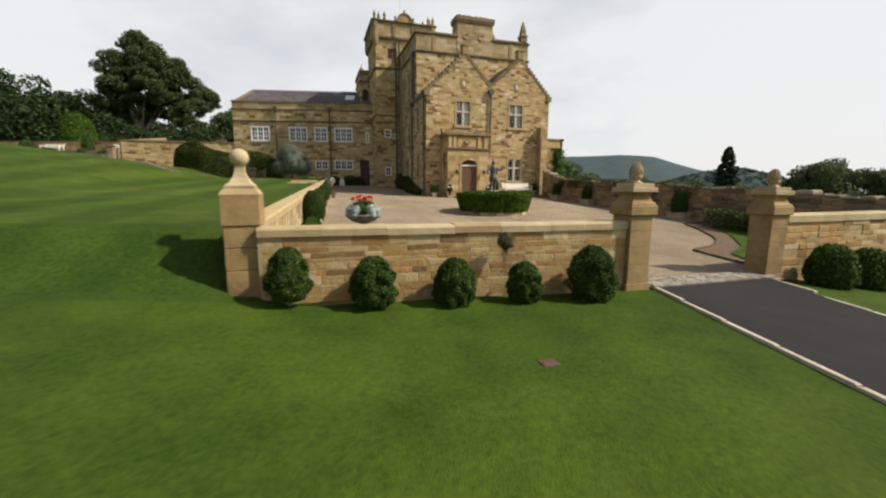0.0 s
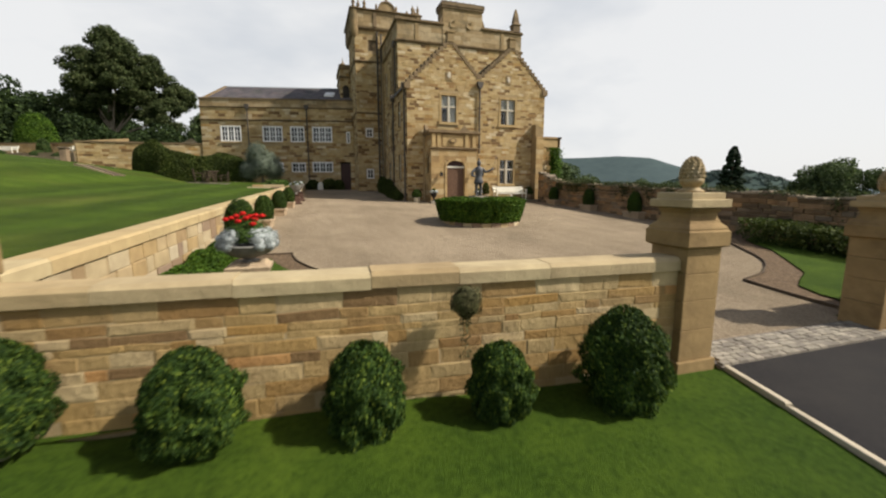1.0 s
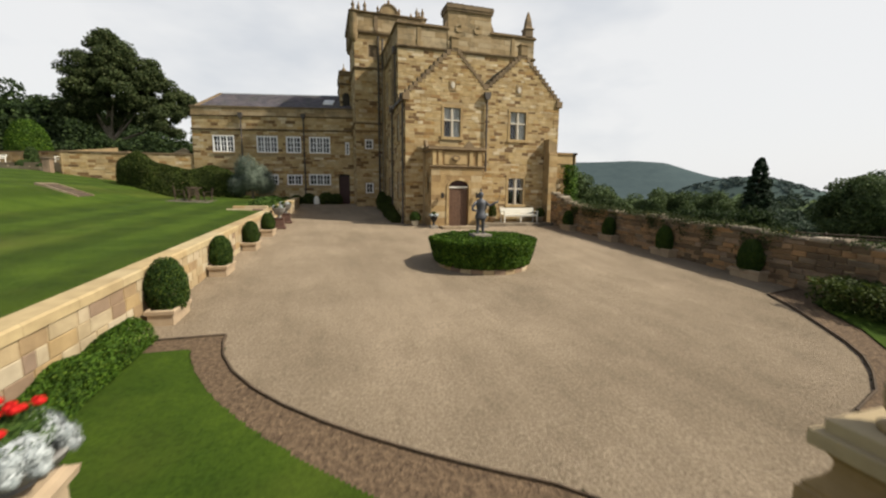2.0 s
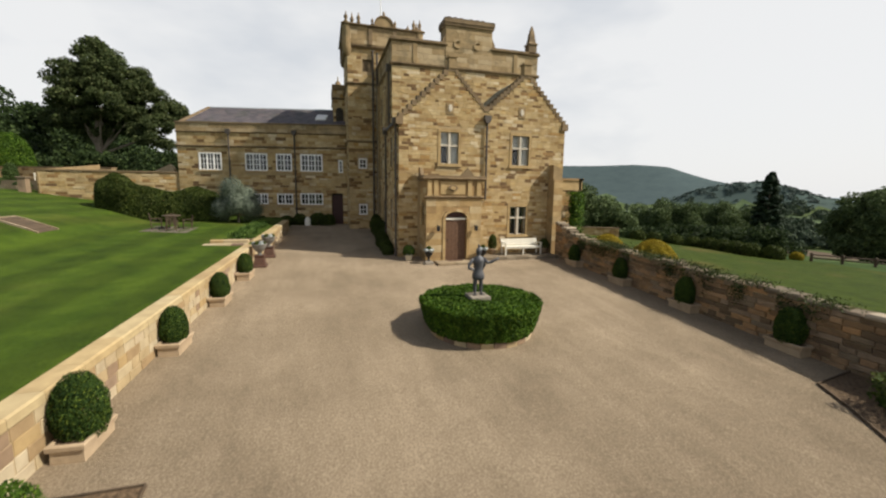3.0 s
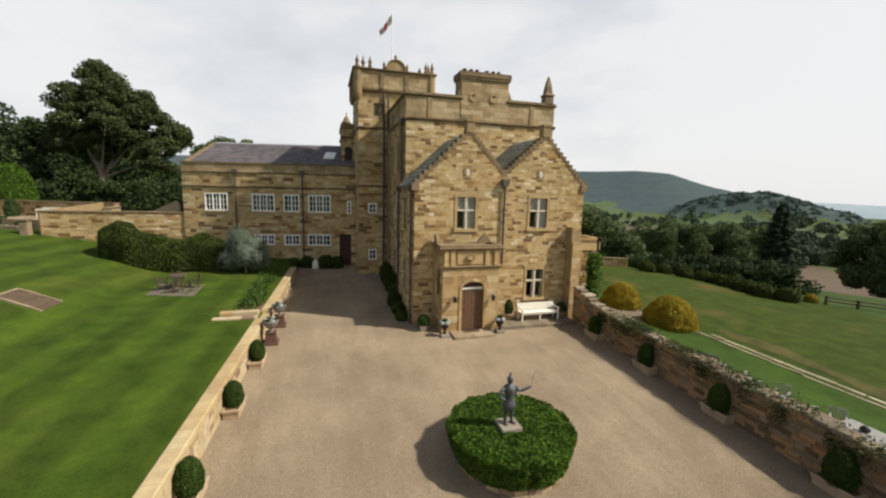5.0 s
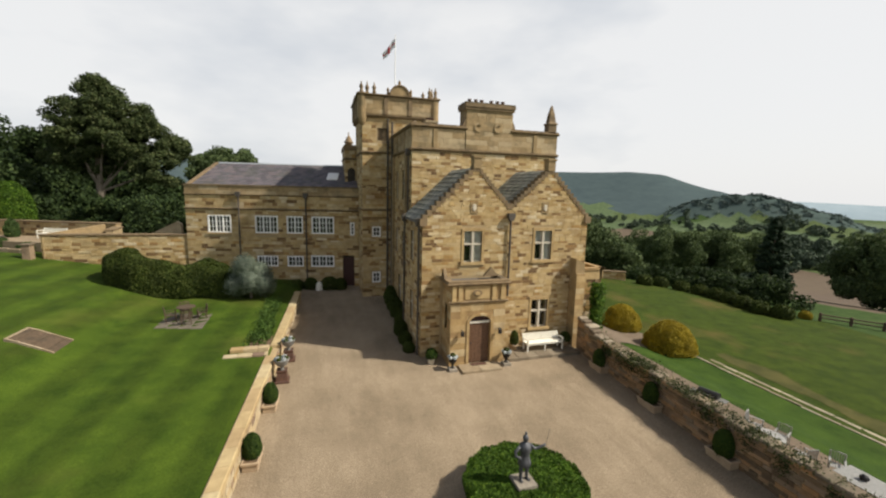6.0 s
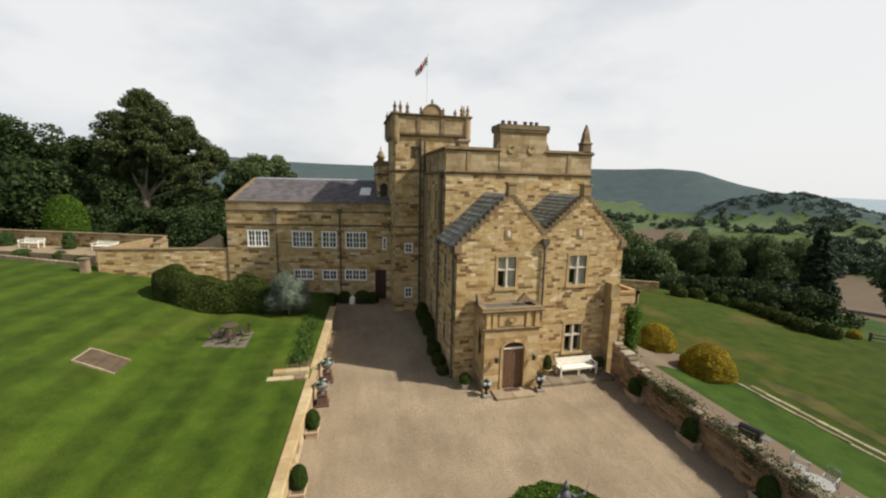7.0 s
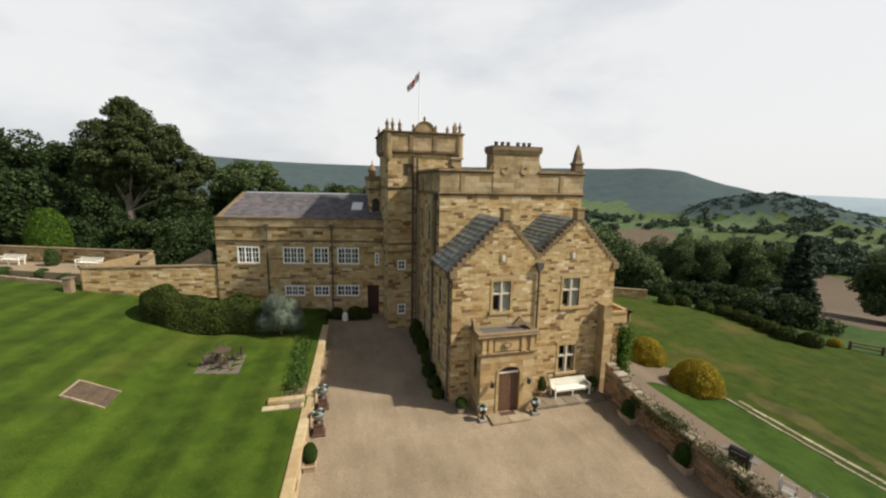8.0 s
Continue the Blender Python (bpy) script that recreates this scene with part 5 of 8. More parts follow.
# downpipes
def downpipe(fr, u, z0, z1, d=0.11, hopper=True, r=0.055):
    s = Shape().tube([fr(u, d, z0), fr(u, d, z1)], r, 10)
    p = part("downpipe", s, M_PIPE, house)
    for z in [z0 + 0.4 + i * 1.8 for i in range(int((z1 - z0) / 1.8))]:
        part("pipe_collar", Shape().tube([fr(u, d, z), fr(u, d, z + 0.08)], r * 1.35, 10).slab(fr, u - 0.03, u + 0.03, z, z + 0.08, d - 0.03, 0.0), M_PIPE, p)
    if hopper:
        part("hopper", Shape().prism([(u - 0.09, z1 - 0.05), (u + 0.09, z1 - 0.05), (u + 0.18, z1 + 0.14), (u + 0.18, z1 + 0.34), (u - 0.18, z1 + 0.34), (u - 0.18, z1 + 0.14)], fr, 0.26, 0.02), M_PIPE, p)


downpipe(GF, 4.66, 4.6, 8.62)
downpipe(GL, 0.25, 1.75, 8.3)
downpipe(GL, 3.75, 1.6, 8.3)
downpipe(ML, 0.25, 1.9, 14.6, hopper=False, r=0.08)
downpipe(ML, 5.7, 1.9, 12.0)
downpipe(TF, 1.75, 2.0, 14.8, hopper=False, r=0.07)

# porch
porch_holes = [(9.42 - 8.3, 10.55 - 8.3, 1.0, 4.05)]
part("porch", pierced(PF, 0.15, 3.0, 1.0, 5.55, porch_holes, 0.0, -1.33), M_DRESSED, house)
pb = courses(free_spans(0.15, 3.0, [(1.0, 2.37, 1.0, 4.2)]), 1.1, 4.66, (0.28, 0.36), (0.45, 0.8), 41)
stones("porch_stonework", joined_blocks(PF, pb, (0.008, 0.014), 0.003, 0.006, 42), M_DRESSED)
PL = wall_frame((8.45, 24.65), (0, -1))
stones("porch_stonework", joined_blocks(PL, courses(free_spans(0, 1.33, [(0.45, 0.85, 3.3, 4.5)]), 1.1, 5.5, (0.28, 0.36), (0.4, 0.8), 43), (0.008, 0.014), 0.003, 0.006, 44), M_DRESSED)
part("porch_window", Shape().slab(PL, 0.47, 0.83, 3.32, 4.48, 0.01, 0.0), M_GLASS, house)
moulding("string_course", PF, 0.1, 3.05, 4.68, 0.14, 0.10, M_TRIM, 0.06)
for u in (0.3, 0.62, 2.35, 2.82):
    part("pilaster", Shape().slab(PF, u - 0.10, u + 0.10, 4.82, 5.58, 0.07, 0.0).slab(PF, u - 0.13, u + 0.13, 4.82, 4.92, 0.10, 0.0), M_DRESSED, house)
part("frieze_panel", Shape().slab(PF, 0.85, 2.12, 4.9, 5.5, 0.03, 0.0), M_DRESSED, house)
oval = [(1.47 + 0.24 * math.cos(i * math.pi / 10), 5.2 + 0.16 * math.sin(i * math.pi / 10)) for i in range(20)]
car = part("cartouche", Shape().prism(oval, PF, 0.10, 0.03), M_TRIM, house, "dark carved oval cartouche")
part("cartouche_boss", Shape().prism([(1.47 + 0.13 * math.cos(i * math.pi / 8), 5.2 + 0.09 * math.sin(i * math.pi / 8)) for i in range(16)], PF, 0.14, 0.1), M_DRESSED, car)
for fr, a, b in ((PF, 0.05, 3.1), (PL, 0.0, 1.33)):
    moulding("cornice", fr, a, b, 5.56, 0.16, 0.16, M_TRIM, 0.1)
part("porch_roof", Shape().slab(PF, 0.1, 3.0, 5.55, 5.62, -0.1, -1.33), M_LEADDARK, house, "dark lead sheet behind the porch parapet")
part("porch_coping", Shape().slab(PF, 0.0, 3.15, 5.70, 5.80, 0.1, -0.2).slab(PF, 0.0, 0.28, 5.70, 5.80, -0.2, -1.33).slab(PF, 2.87, 3.15, 5.70, 5.80, -0.2, -1.33), M_TRIM, house)
part("porch_upstand", Shape().prism([(0.0, 5.8), (0.55, 5.8), (0.3, 6.2), (0.12, 6.2)], wall_frame((8.4, 24.6), (0, -1)), 0.06, -0.1), M_TRIM, house)
part("porch_pediment", Shape().prism([(2.15, 5.8), (2.95, 5.8), (2.55, 6.25)], PF, -0.85, -1.0), M_TRIM, house)
# quoins and door surround
arch = [(1.12 + 0.565 + 0.69 * math.cos(a), 3.72 + 0.45 * math.sin(a)) for a in [math.pi * i / 12 for i in range(13)]]
arch_in = [(1.12 + 0.565 + 0.56 * math.cos(a), 3.72 + 0.33 * math.sin(a)) for a in [math.pi * i / 12 for i in range(13)]]
sur = Shape()
for i in range(12):
    q = [arch[i], arch[i + 1], arch_in[i + 1], arch_in[i]]
    sur.prism(q, PF, 0.05, -0.2)
sur.slab(PF, 0.99, 1.125, 1.5, 3.72, 0.05, -0.2).slab(PF, 2.245, 2.38, 1.5, 3.72, 0.05, -0.2)
part("door_surround", sur, M_DRESSED, house)
fan = Shape().prism(arch_in, PF, -0.14, -0.2)
part("fanlight", fan, M_DARKDOOR, house, "dark arched panel over the door")
front_door = part("front_door", Shape().slab(PF, 1.125, 2.245, 1.6, 3.68, -0.16, -0.22), M_DOOR, house, "closed brown panelled oak door")
for i in range(6):
    a = 1.13 + i * 0.186
    part("board", Shape().slab(PF, a + 0.006, a + 0.18, 1.63, 3.62, -0.145, -0.16), M_DOOR, front_door)
part("lintel_bar", Shape().slab(PF, 1.12, 2.25, 3.64, 3.74, -0.10, -0.22), M_BENCH, front_door)
part("door_knob", Shape().lathe([(0.03, 0), (0.04, 0.03), (0.02, 0.06)], PF(1.3, -0.14, 2.6), 10), M_IRON, front_door)
for u in (0.72, 2.68):
    lamp = Shape().tube([PF(u, 0.0, 3.35), PF(u, 0.14, 3.42), PF(u, 0.2, 3.36)], 0.015, 6).box(PF(u, 0.2, 0)[0] - 0.07, PF(u, 0.2, 0)[0] + 0.07, PF(u, 0.2, 0)[1] - 0.07, PF(u, 0.2, 0)[1] + 0.07, 3.12, 3.36, 0.01)
    part("lantern", lamp, M_IRON, house, "black iron wall lantern, unlit")

# buttress and garden porch at the right corner
BF = wall_frame((15.78, 24.0), (1, 0))
part("buttress", Shape().slab(BF, 0, 0.55, 0.8, 5.75, 0.0, -0.65).prism([(0, 5.75), (0.55, 5.75), (0.55, 6.3), (0, 6.55)], BF, -0.1, -0.65), M_ASHLAR, house)
stones("buttress_stonework", joined_blocks(BF, courses(free_spans(0, 0.55, []), 0.9, 5.72, (0.28, 0.36), (0.3, 0.6), 45), (0.006, 0.016), 0.004, 0.008, 46), M_DRESSED)
SF = wall_frame((16.33, 24.9), (1, 0))
part("side_porch", Shape().slab(SF, 0, 1.75, 0.3, 5.2, 0.0, -2.2), M_ASHLAR, house)
stones("side_porch_stonework", joined_blocks(SF, courses(free_spans(0.0, 1.75, []), 0.5, 5.15, (0.28, 0.36), (0.4, 0.9), 47), (0.006, 0.016), 0.004, 0.008, 48), M_HOUSE)
part("side_porch_parapet", Shape().slab(SF, 0, 1.75, 5.2, 5.75, 0.06, -0.14).slab(SF, 1.6, 1.81, 5.2, 5.75, 0.06, -2.2).slab(SF, -0.02, 1.85, 5.75, 5.87, 0.12, -0.2).slab(SF, 1.55, 1.87, 5.75, 5.87, 0.12, -2.2), M_DRESSED, house)
part("side_porch_pilaster", Shape().slab(SF, 1.3, 1.5, 0.5, 5.2, 0.08, 0.0), M_TRIM, house)

# tower
t_holes = [(0.68, 1.28, 6.58, 7.32), (0.68, 1.28, 3.22, 4.02), (1.05, 1.75, 13.35, 14.2)]
part("wall", pierced(TF, 0, 5.1, 1.4, 15.0, t_holes, 0, -0.5), M_MORTAR, house)
stones("stonework", joined_blocks(TF, courses(free_spans(0, 5.1, [(a - .1, b + .1, c - .12, d + .12) for a, b, c, d in t_holes]), 1.5, 14.95, (0.10, 0.25), (0.22, 0.7), 51), (0.004, 0.016), 0.005, 0.009, 52), M_HOUSE)
for a, b, c, d in t_holes[:2]:
    casement_window(TF, a, b, c, d, 2, 2)
part("slate_panel", Shape().slab(TF, 1.05, 1.75, 13.35, 14.2, -0.1, -0.2), M_TRIM, house)
interior(TF, t_holes)
part("wall", Shape().slab(TL, 0, 5.0, 1.4, 15.0, 0, -0.5), M_MORTAR, house)
stones("stonework", joined_blocks(TL, courses(free_spans(0, 5.0, []), 1.5, 14.95, (0.10, 0.25), (0.22, 0.7), 53), (0.004, 0.016), 0.005, 0.009, 54), M_HOUSE)
TR = wall_frame((10.6, 34.8), (0, 1))
part("wall", Shape().slab(TR, 0, 5.0, 12.0, 15.0, 0, -0.5), M_MORTAR, house)
stones("stonework", joined_blocks(TR, courses(free_spans(0, 5.0, []), 12.5, 14.95, (0.10, 0.25), (0.22, 0.7), 55), (0.004, 0.016), 0.005, 0.009, 56), M_HOUSE)
for fr, w in ((TF, 5.1), (TL, 5.0), (TR, 5.0)):
    for z in (8.42, 12.42):
        if z > 12 or fr is not TR:
            moulding("string_course", fr, 0, w, z, 0.18, 0.11, ends=0.08)
    moulding("corbel_table", fr, 0, w, 14.85, 0.28, 0.22, M_TRIM, 0.2)
    part("parapet", Shape().slab(fr, -0.2, w + 0.2, 15.1, 16.25, 0.2, -0.3), M_ASHLAR, house)
    stones("ashlar", joined_blocks(fr, courses(free_spans(-0.2, w + 0.2, []), 15.13, 16.22, (0.26, 0.36), (0.5, 1.1), 57), (0.208, 0.216), 0.004, 0.006, 58), M_ASHLAR)
    for u in (0.05, 1.6, 3.3, w - 0.05):
        part("pilaster", Shape().slab(fr, u - 0.13, u + 0.13, 15.12, 16.25, 0.28, 0.2), M_TRIM, house)
    moulding("cornice", fr, -0.2, w + 0.2, 16.22, 0.2, 0.38, ends=0.12)
part("tower_roof", Shape().box(5.7, 10.4, 35.0, 39.6, 15.3, 15.45), M_LEAD, house)
# corner turrets and pinnacles
for x, y in ((5.5, 34.8), (10.6, 34.8)):
    part("bartizan", Shape().lathe([(0.1, 14.3), (0.22, 14.5), (0.30, 14.75), (0.32, 14.95), (0.32, 16.28), (0.37, 16.34), (0.37, 16.44), (0.2, 16.48)], (x, y, 0), 14), M_ASHLAR, house)
for x, y, h in ((5.45, 34.75, 0.8), (5.9, 35.3, 0.95), (6.3, 34.65, 0.75), (5.4, 39.5, 0.8), (10.2, 34.7, 0.75), (10.65, 34.75, 0.8), (10.6, 35.6, 0.9), (9.9, 35.4, 0.6)):
    part("pinnacle", Shape().lathe([(0.13, 0), (0.13, h * 0.2), (0.08, h * 0.3), (0.14, h * 0.48), (0.12, h * 0.6), (0.05, h * 0.75), (0.045, h * 0.86), (0.01, h)], (x, y, 16.42), 10), M_TRIM, house, "", True)
dome = [(2.55 + 0.62 * math.cos(math.pi * i / 12), 16.42 + 0.62 * math.sin(math.pi * i / 12)) for i in range(13)]
part("tower_pediment", Shape().prism(dome, TF, 0.24, -0.1), M_ASHLAR, house)
for i in range(12):
    (ua, za), (ub, zb) = dome[i], dome[i + 1]
    part("pediment_moulding", Shape().prism([(ua, za), (ub, zb), (2.55 + (ub - 2.55) * 1.14, 16.42 + (zb - 16.42) * 1.14), (2.55 + (ua - 2.55) * 1.14, 16.42 + (za - 16.42) * 1.14)], TF, 0.3, -0.14), M_TRIM, house)
part("pinnacle", Shape().lathe([(0.12, 0), (0.07, 0.1), (0.11, 0.22), (0.03, 0.36), (0.01, 0.4)], TF(2.55, 0.1, 17.08), 10), M_TRIM, house, "", True)
for u in (1.75, 3.35):
    part("pinnacle", Shape().lathe([(0.1, 0), (0.1, 0.12), (0.07, 0.2), (0.11, 0.3), (0.02, 0.5)], TF(u, 0.12, 16.42), 10), M_TRIM, house, "", True)

# stair turret behind the tower
part("stair_turret", Shape().box(4.6, 5.6, 39.2, 43.0, 2.0, 13.0), M_MORTAR, house)
STF = wall_frame((4.6, 39.2), (1, 0))
STL = wall_frame((4.6, 43.0), (0, -1))
for fr, w in ((STF, 0.95), (STL, 3.8)):
    stones("stonework", joined_blocks(fr, courses(free_spans(0, w, []), 9.5, 12.95, (0.18, 0.3), (0.3, 0.8), 61), (0.004, 0.016), 0.005, 0.009, 62), M_HOUSE)
    moulding("string_course", fr, 0, w, 12.2, 0.16, 0.1)
    part("parapet", Shape().slab(fr, -0.05, w, 12.95, 13.35, 0.08, -0.25), M_TRIM, house)
arch_w = [(0.48 + 0.3 * math.cos(math.pi * i / 8), 11.3 + 0.3 * math.sin(math.pi * i / 8)) for i in range(9)] + [(0.18, 10.2), (0.78, 10.2)]
# the arch's inner shade is a dark panel on the wall face
part("arched_window", Shape().prism(arch_w, STF, 0.03, 0.0), M_INSIDE_SHADE, house, "dark arched panel for the shade of an opening")
part("turret_cap", Shape().lathe([(0.3, 13.35), (0.3, 14.1), (0.38, 14.15), (0.38, 14.25), (0.28, 14.35), (0.2, 14.6), (0.05, 14.75), (0.04, 15.0), (0.01, 15.1)], (5.1, 42.2, -0.35), 12), M_TRIM, house, "", True)

# wing
w_up = [(-0.58, 1.12, 6.42, 7.75), (2.90, 4.58, 6.42, 7.75), (5.25, 6.45, 6.42, 7.75), (7.11, 8.81, 6.42, 7.75)]
w_lo = [(2.95, 4.52, 3.82, 4.66), (5.22, 6.44, 3.82, 4.66), (7.02, 8.79, 3.82, 4.72)]
w_door = [(9.45, 10.35, 1.6, 4.75)]
w_slit = [(10.05, 10.38, 6.35, 7.35)]
w_holes = w_up + w_lo + w_door + w_slit
WU0, WU1 = -2.15, 10.75
part("wall", pierced(WF, WU0, WU1, 1.4, 9.3, w_holes, 0, -0.5), M_MORTAR, house)
stones("stonework", joined_blocks(WF, courses(free_spans(WU0, WU1, [(a, b, c - .1, d) for a, b, c, d in w_holes]), 1.5, 9.25, (0.12, 0.27), (0.25, 0.85), 71), (0.004, 0.022), 0.006, 0.012, 72), M_HOUSE)
part("parapet", Shape().slab(WF, WU0, WU1, 9.3, 9.95, 0.02, -0.35), M_ASHLAR, house)
stones("ashlar", joined_blocks(WF, courses(free_spans(WU0, WU1, []), 9.32, 9.93, (0.28, 0.34), (0.7, 1.5), 73), (0.026, 0.034), 0.004, 0.006, 74), M_ASHLAR)
moulding("string_course", WF, WU0, WU1, 8.15, 0.17, 0.11, ends=0.05)
moulding("string_course", WF, WU0, WU1, 9.24, 0.13, 0.09, ends=0.05)
part("coping", Shape().slab(WF, WU0 - 0.05, WU1, 9.95, 10.06, 0.08, -0.4), M_TRIM, house)
for (a, b, c, d), g in zip(w_up, (3, 3, 2, 3)):
    casement_window(WF, a, b, c, d, g * 2, 3, groups=g)
for (a, b, c, d), g in zip(w_lo, (3, 2, 3)):
    casement_window(WF, a, b, c, d, g * 2, 2, groups=g)
casement_window(WF, *w_slit[0], 1, 3)
part("side_door", Shape().slab(WF, 9.45, 10.35, 1.9, 4.6, -0.2, -0.26), M_DARKDOOR, house, "dark red painted door, closed")
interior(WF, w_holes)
downpipe(WF, 1.75, 2.4, 9.2)
downpipe(WF, 6.72, 2.2, 9.2)
we0, we1 = Vector(WF(WU0 + 1.3, -7.5, 0)), Vector(WF(WU0, 0, 0))
WE = wall_frame(we0[:2], (we1 - we0)[:2])
part("wall", Shape().slab(WE, 0, 7.5, 2.5, 9.9, 0, -0.5), M_MORTAR, house)
stones("stonework", joined_blocks(WE, courses(free_spans(0, 7.5, []), 2.6, 9.85, (0.2, 0.32), (0.45, 1.1), 75), (0.004, 0.022), 0.006, 0.012, 76), M_HOUSE)
part("gable_end", Shape().prism([(0, 9.9), (7.5, 9.9), (7.4, 10.05), (3.75, 11.86), (0.1, 10.05)], WE, 0.02, -0.26), M_TRIM, house)
ra, rb = WF(WU0 + 0.3, -0.35, 10.0), WF(WU1, -0.35, 10.0)
rc, rd = WF(WU0 + 0.95, -3.75, 11.78), WF(WU1, -3.75, 11.78)
re, rf = WF(WU0 + 1.55, -7.2, 10.0), WF(WU1, -7.2, 10.0)
roof_under(ra, rb, rc, rd)
slate_roof(ra, rb, rc, rd, 14, 0.42, 77)
roof_under(re, rf, rc, rd)
part("ridge", Shape().tube([rc, rd], 0.09, 8), M_LEAD, house)
sk = [Vector(WF(8.0, -1.45, 10.0 + 1.78 * 1.1 / 3.4)), Vector(WF(8.85, -1.45, 10.0 + 1.78 * 1.1 / 3.4)), Vector(WF(8.85, -2.35, 10.0 + 1.78 * 2.0 / 3.4)), Vector(WF(8.0, -2.35, 10.0 + 1.78 * 2.0 / 3.4))]
sky_l = part("skylight", Shape().add([v + Vector((0, 0, 0.14)) for v in sk] + [v - Vector((0, 0, 0.02)) for v in sk], [(0, 1, 2, 3), (0, 4, 5, 1), (1, 5, 6, 2), (2, 6, 7, 3), (3, 7, 4, 0)]), M_WHITE, house, "pale framed skylight")

# flagpole
pole = base("flagpole", (8.2, 37.3, 15.45), "slim white flagpole flying a flag from the tower", "flagpole")
part("pole", Shape().tube([(8.2, 37.3, 15.4), (8.2, 37.3, 18.5), (8.2, 37.3, 21.3)], [0.045, 0.035, 0.025], 8), M_WHITE, pole)


# flag on the pole
fs = {"white": Shape(), "red": Shape()}
NU, NV = 24, 15
for i in range(NU):
    for k in range(NV):
        q = []
        for a, b in ((i, k), (i + 1, k), (i + 1, k + 1), (i, k + 1)):
            u, v = a / NU, b / NV
            q.append((8.17 - 0.78 * u - 0.10 * v * u, 37.3 + 0.12 * math.sin(u * 9 + v) * u + 0.45 * u, 20.40 - 0.85 * u + 0.62 * v * (1 - 0.35 * u) + 0.05 * math.sin(u * 8)))
        red = abs(i - NU / 2 + 0.5) < 1.6 or abs(k - NV / 2 + 0.5) < 1.6
        fs["red" if red else "white"].add(q, [(0, 1, 2, 3)])
part("flag_field", fs["white"], M_FLAG_W, pole, "white flag cloth", True)
part("flag_cross", fs["red"], M_FLAG_R, pole, "red cross on the flag", True)


# ---- bushes along the front wall ----
def leafy_bush(name, r, h, n, size, material, seed, label, category, lump=0.14, group="", stem=True, dome=False):
    """A clipped bush standing at the origin: leaves and a short dark stem."""
    b = base(name, (0, 0, 0), label, category, group)
    p, q = egg_points(n, seed, r, h, lump, 0.16 if dome else 0.22, dome)
    place("foliage", leaf_mesh("foliage", p, q, size, material, seed, 1.8, 0.8), b)
    if stem:
        part("stem", Shape().tube([(0, 0, -0.1), (0, 0, h * 0.6)], [0.04, 0.02], 7), M_BARK, b)
        p2, q2 = egg_points(max(200, n // 8), seed + 1, r * 0.78, h * 0.9, lump, 0.4, dome)
        place("inner_foliage", leaf_mesh("inner_foliage", p2, q2, size * 2.2, material, seed + 1, 1.3, 0.8), b)
    return b


def rest(ob, x, y, z, turn=0.0, s=1.0, sz=None):
    ob.matrix_basis = Matrix.LocRotScale((x, y, z), Euler((0, 0, turn)), (s, s, sz or s))
    return ob


for k, (x, y, r, h) in enumerate([(-0.42, 3.35, 0.29, 0.76), (0.78, 3.22, 0.325, 0.74), (2.04, 3.12, 0.305, 0.76), (3.20, 3.02, 0.265, 0.66), (4.40, 2.88, 0.365, 0.93)]):
    b = leafy_bush("bush", r, h, 26000, 0.018, M_BOX, 300 + k, "rounded green box bush against the front wall" if k != 3 else "small green box bush against the front wall", "bush", 0.42, "bushes along the front wall")
    rest(b, x, y, front_z(x, y) - 0.02)
gb = leafy_bush("bush", 0.45, 0.93, 7000, 0.034, M_BOX, 320, "dark rounded box bush beside the drive", "bush", 0.18, "bushes beside the drive")
rest(gb, 10.4, 2.85, front_z(10.4, 2.85) - 0.02)
for x in (11.65, 12.85, 14.0):
    copy_thing(gb, pose(x, 2.85, front_z(x, 2.85) - 0.02, 0, 0, x * 77))
# tuft that grows from the wall
tuft = base("wall_plant", (2.96, 3.24, 1.42), "brown-green tuft growing out of the wall", "plant")
p, q = ball_points(2600, 9, (0.15, 0.09, 0.15), 0.3, 0.6)
place("leaves", leaf_mesh("leaves", p + np.array((2.96, 3.25, 1.44)), q, 0.02, M_TUFT, 9, 2.6), tuft)
# small leaf flecks added in place of the dark stain under the tuft
trail = np.array([(2.96 + random.uniform(-0.05, 0.05), 3.28 - random.random() * 0.03, 1.36 - random.random() ** 1.5 * 0.45) for _ in range(110)])
place("trailing_stem", leaf_mesh("trailing_stem", trail, np.tile((0, -1.0, 0), (110, 1)), 0.016, M_TUFT, 10, 3.0), tuft)
# inspection cover in the lawn
mc = base("inspection_cover", (2.33, 0.85, front_z(2.33, 0.85)), "small rusty square inspection cover in the lawn", "manhole cover")
zc = front_z(2.33, 0.85)
part("frame", Shape().box(2.24, 2.44, 0.78, 0.95, zc - 0.03, zc + 0.010, 0.006), M_STEP, mc)
part("lid", Shape().box(2.255, 2.425, 0.795, 0.935, zc, zc + 0.015, 0.004), M_RUST, mc)


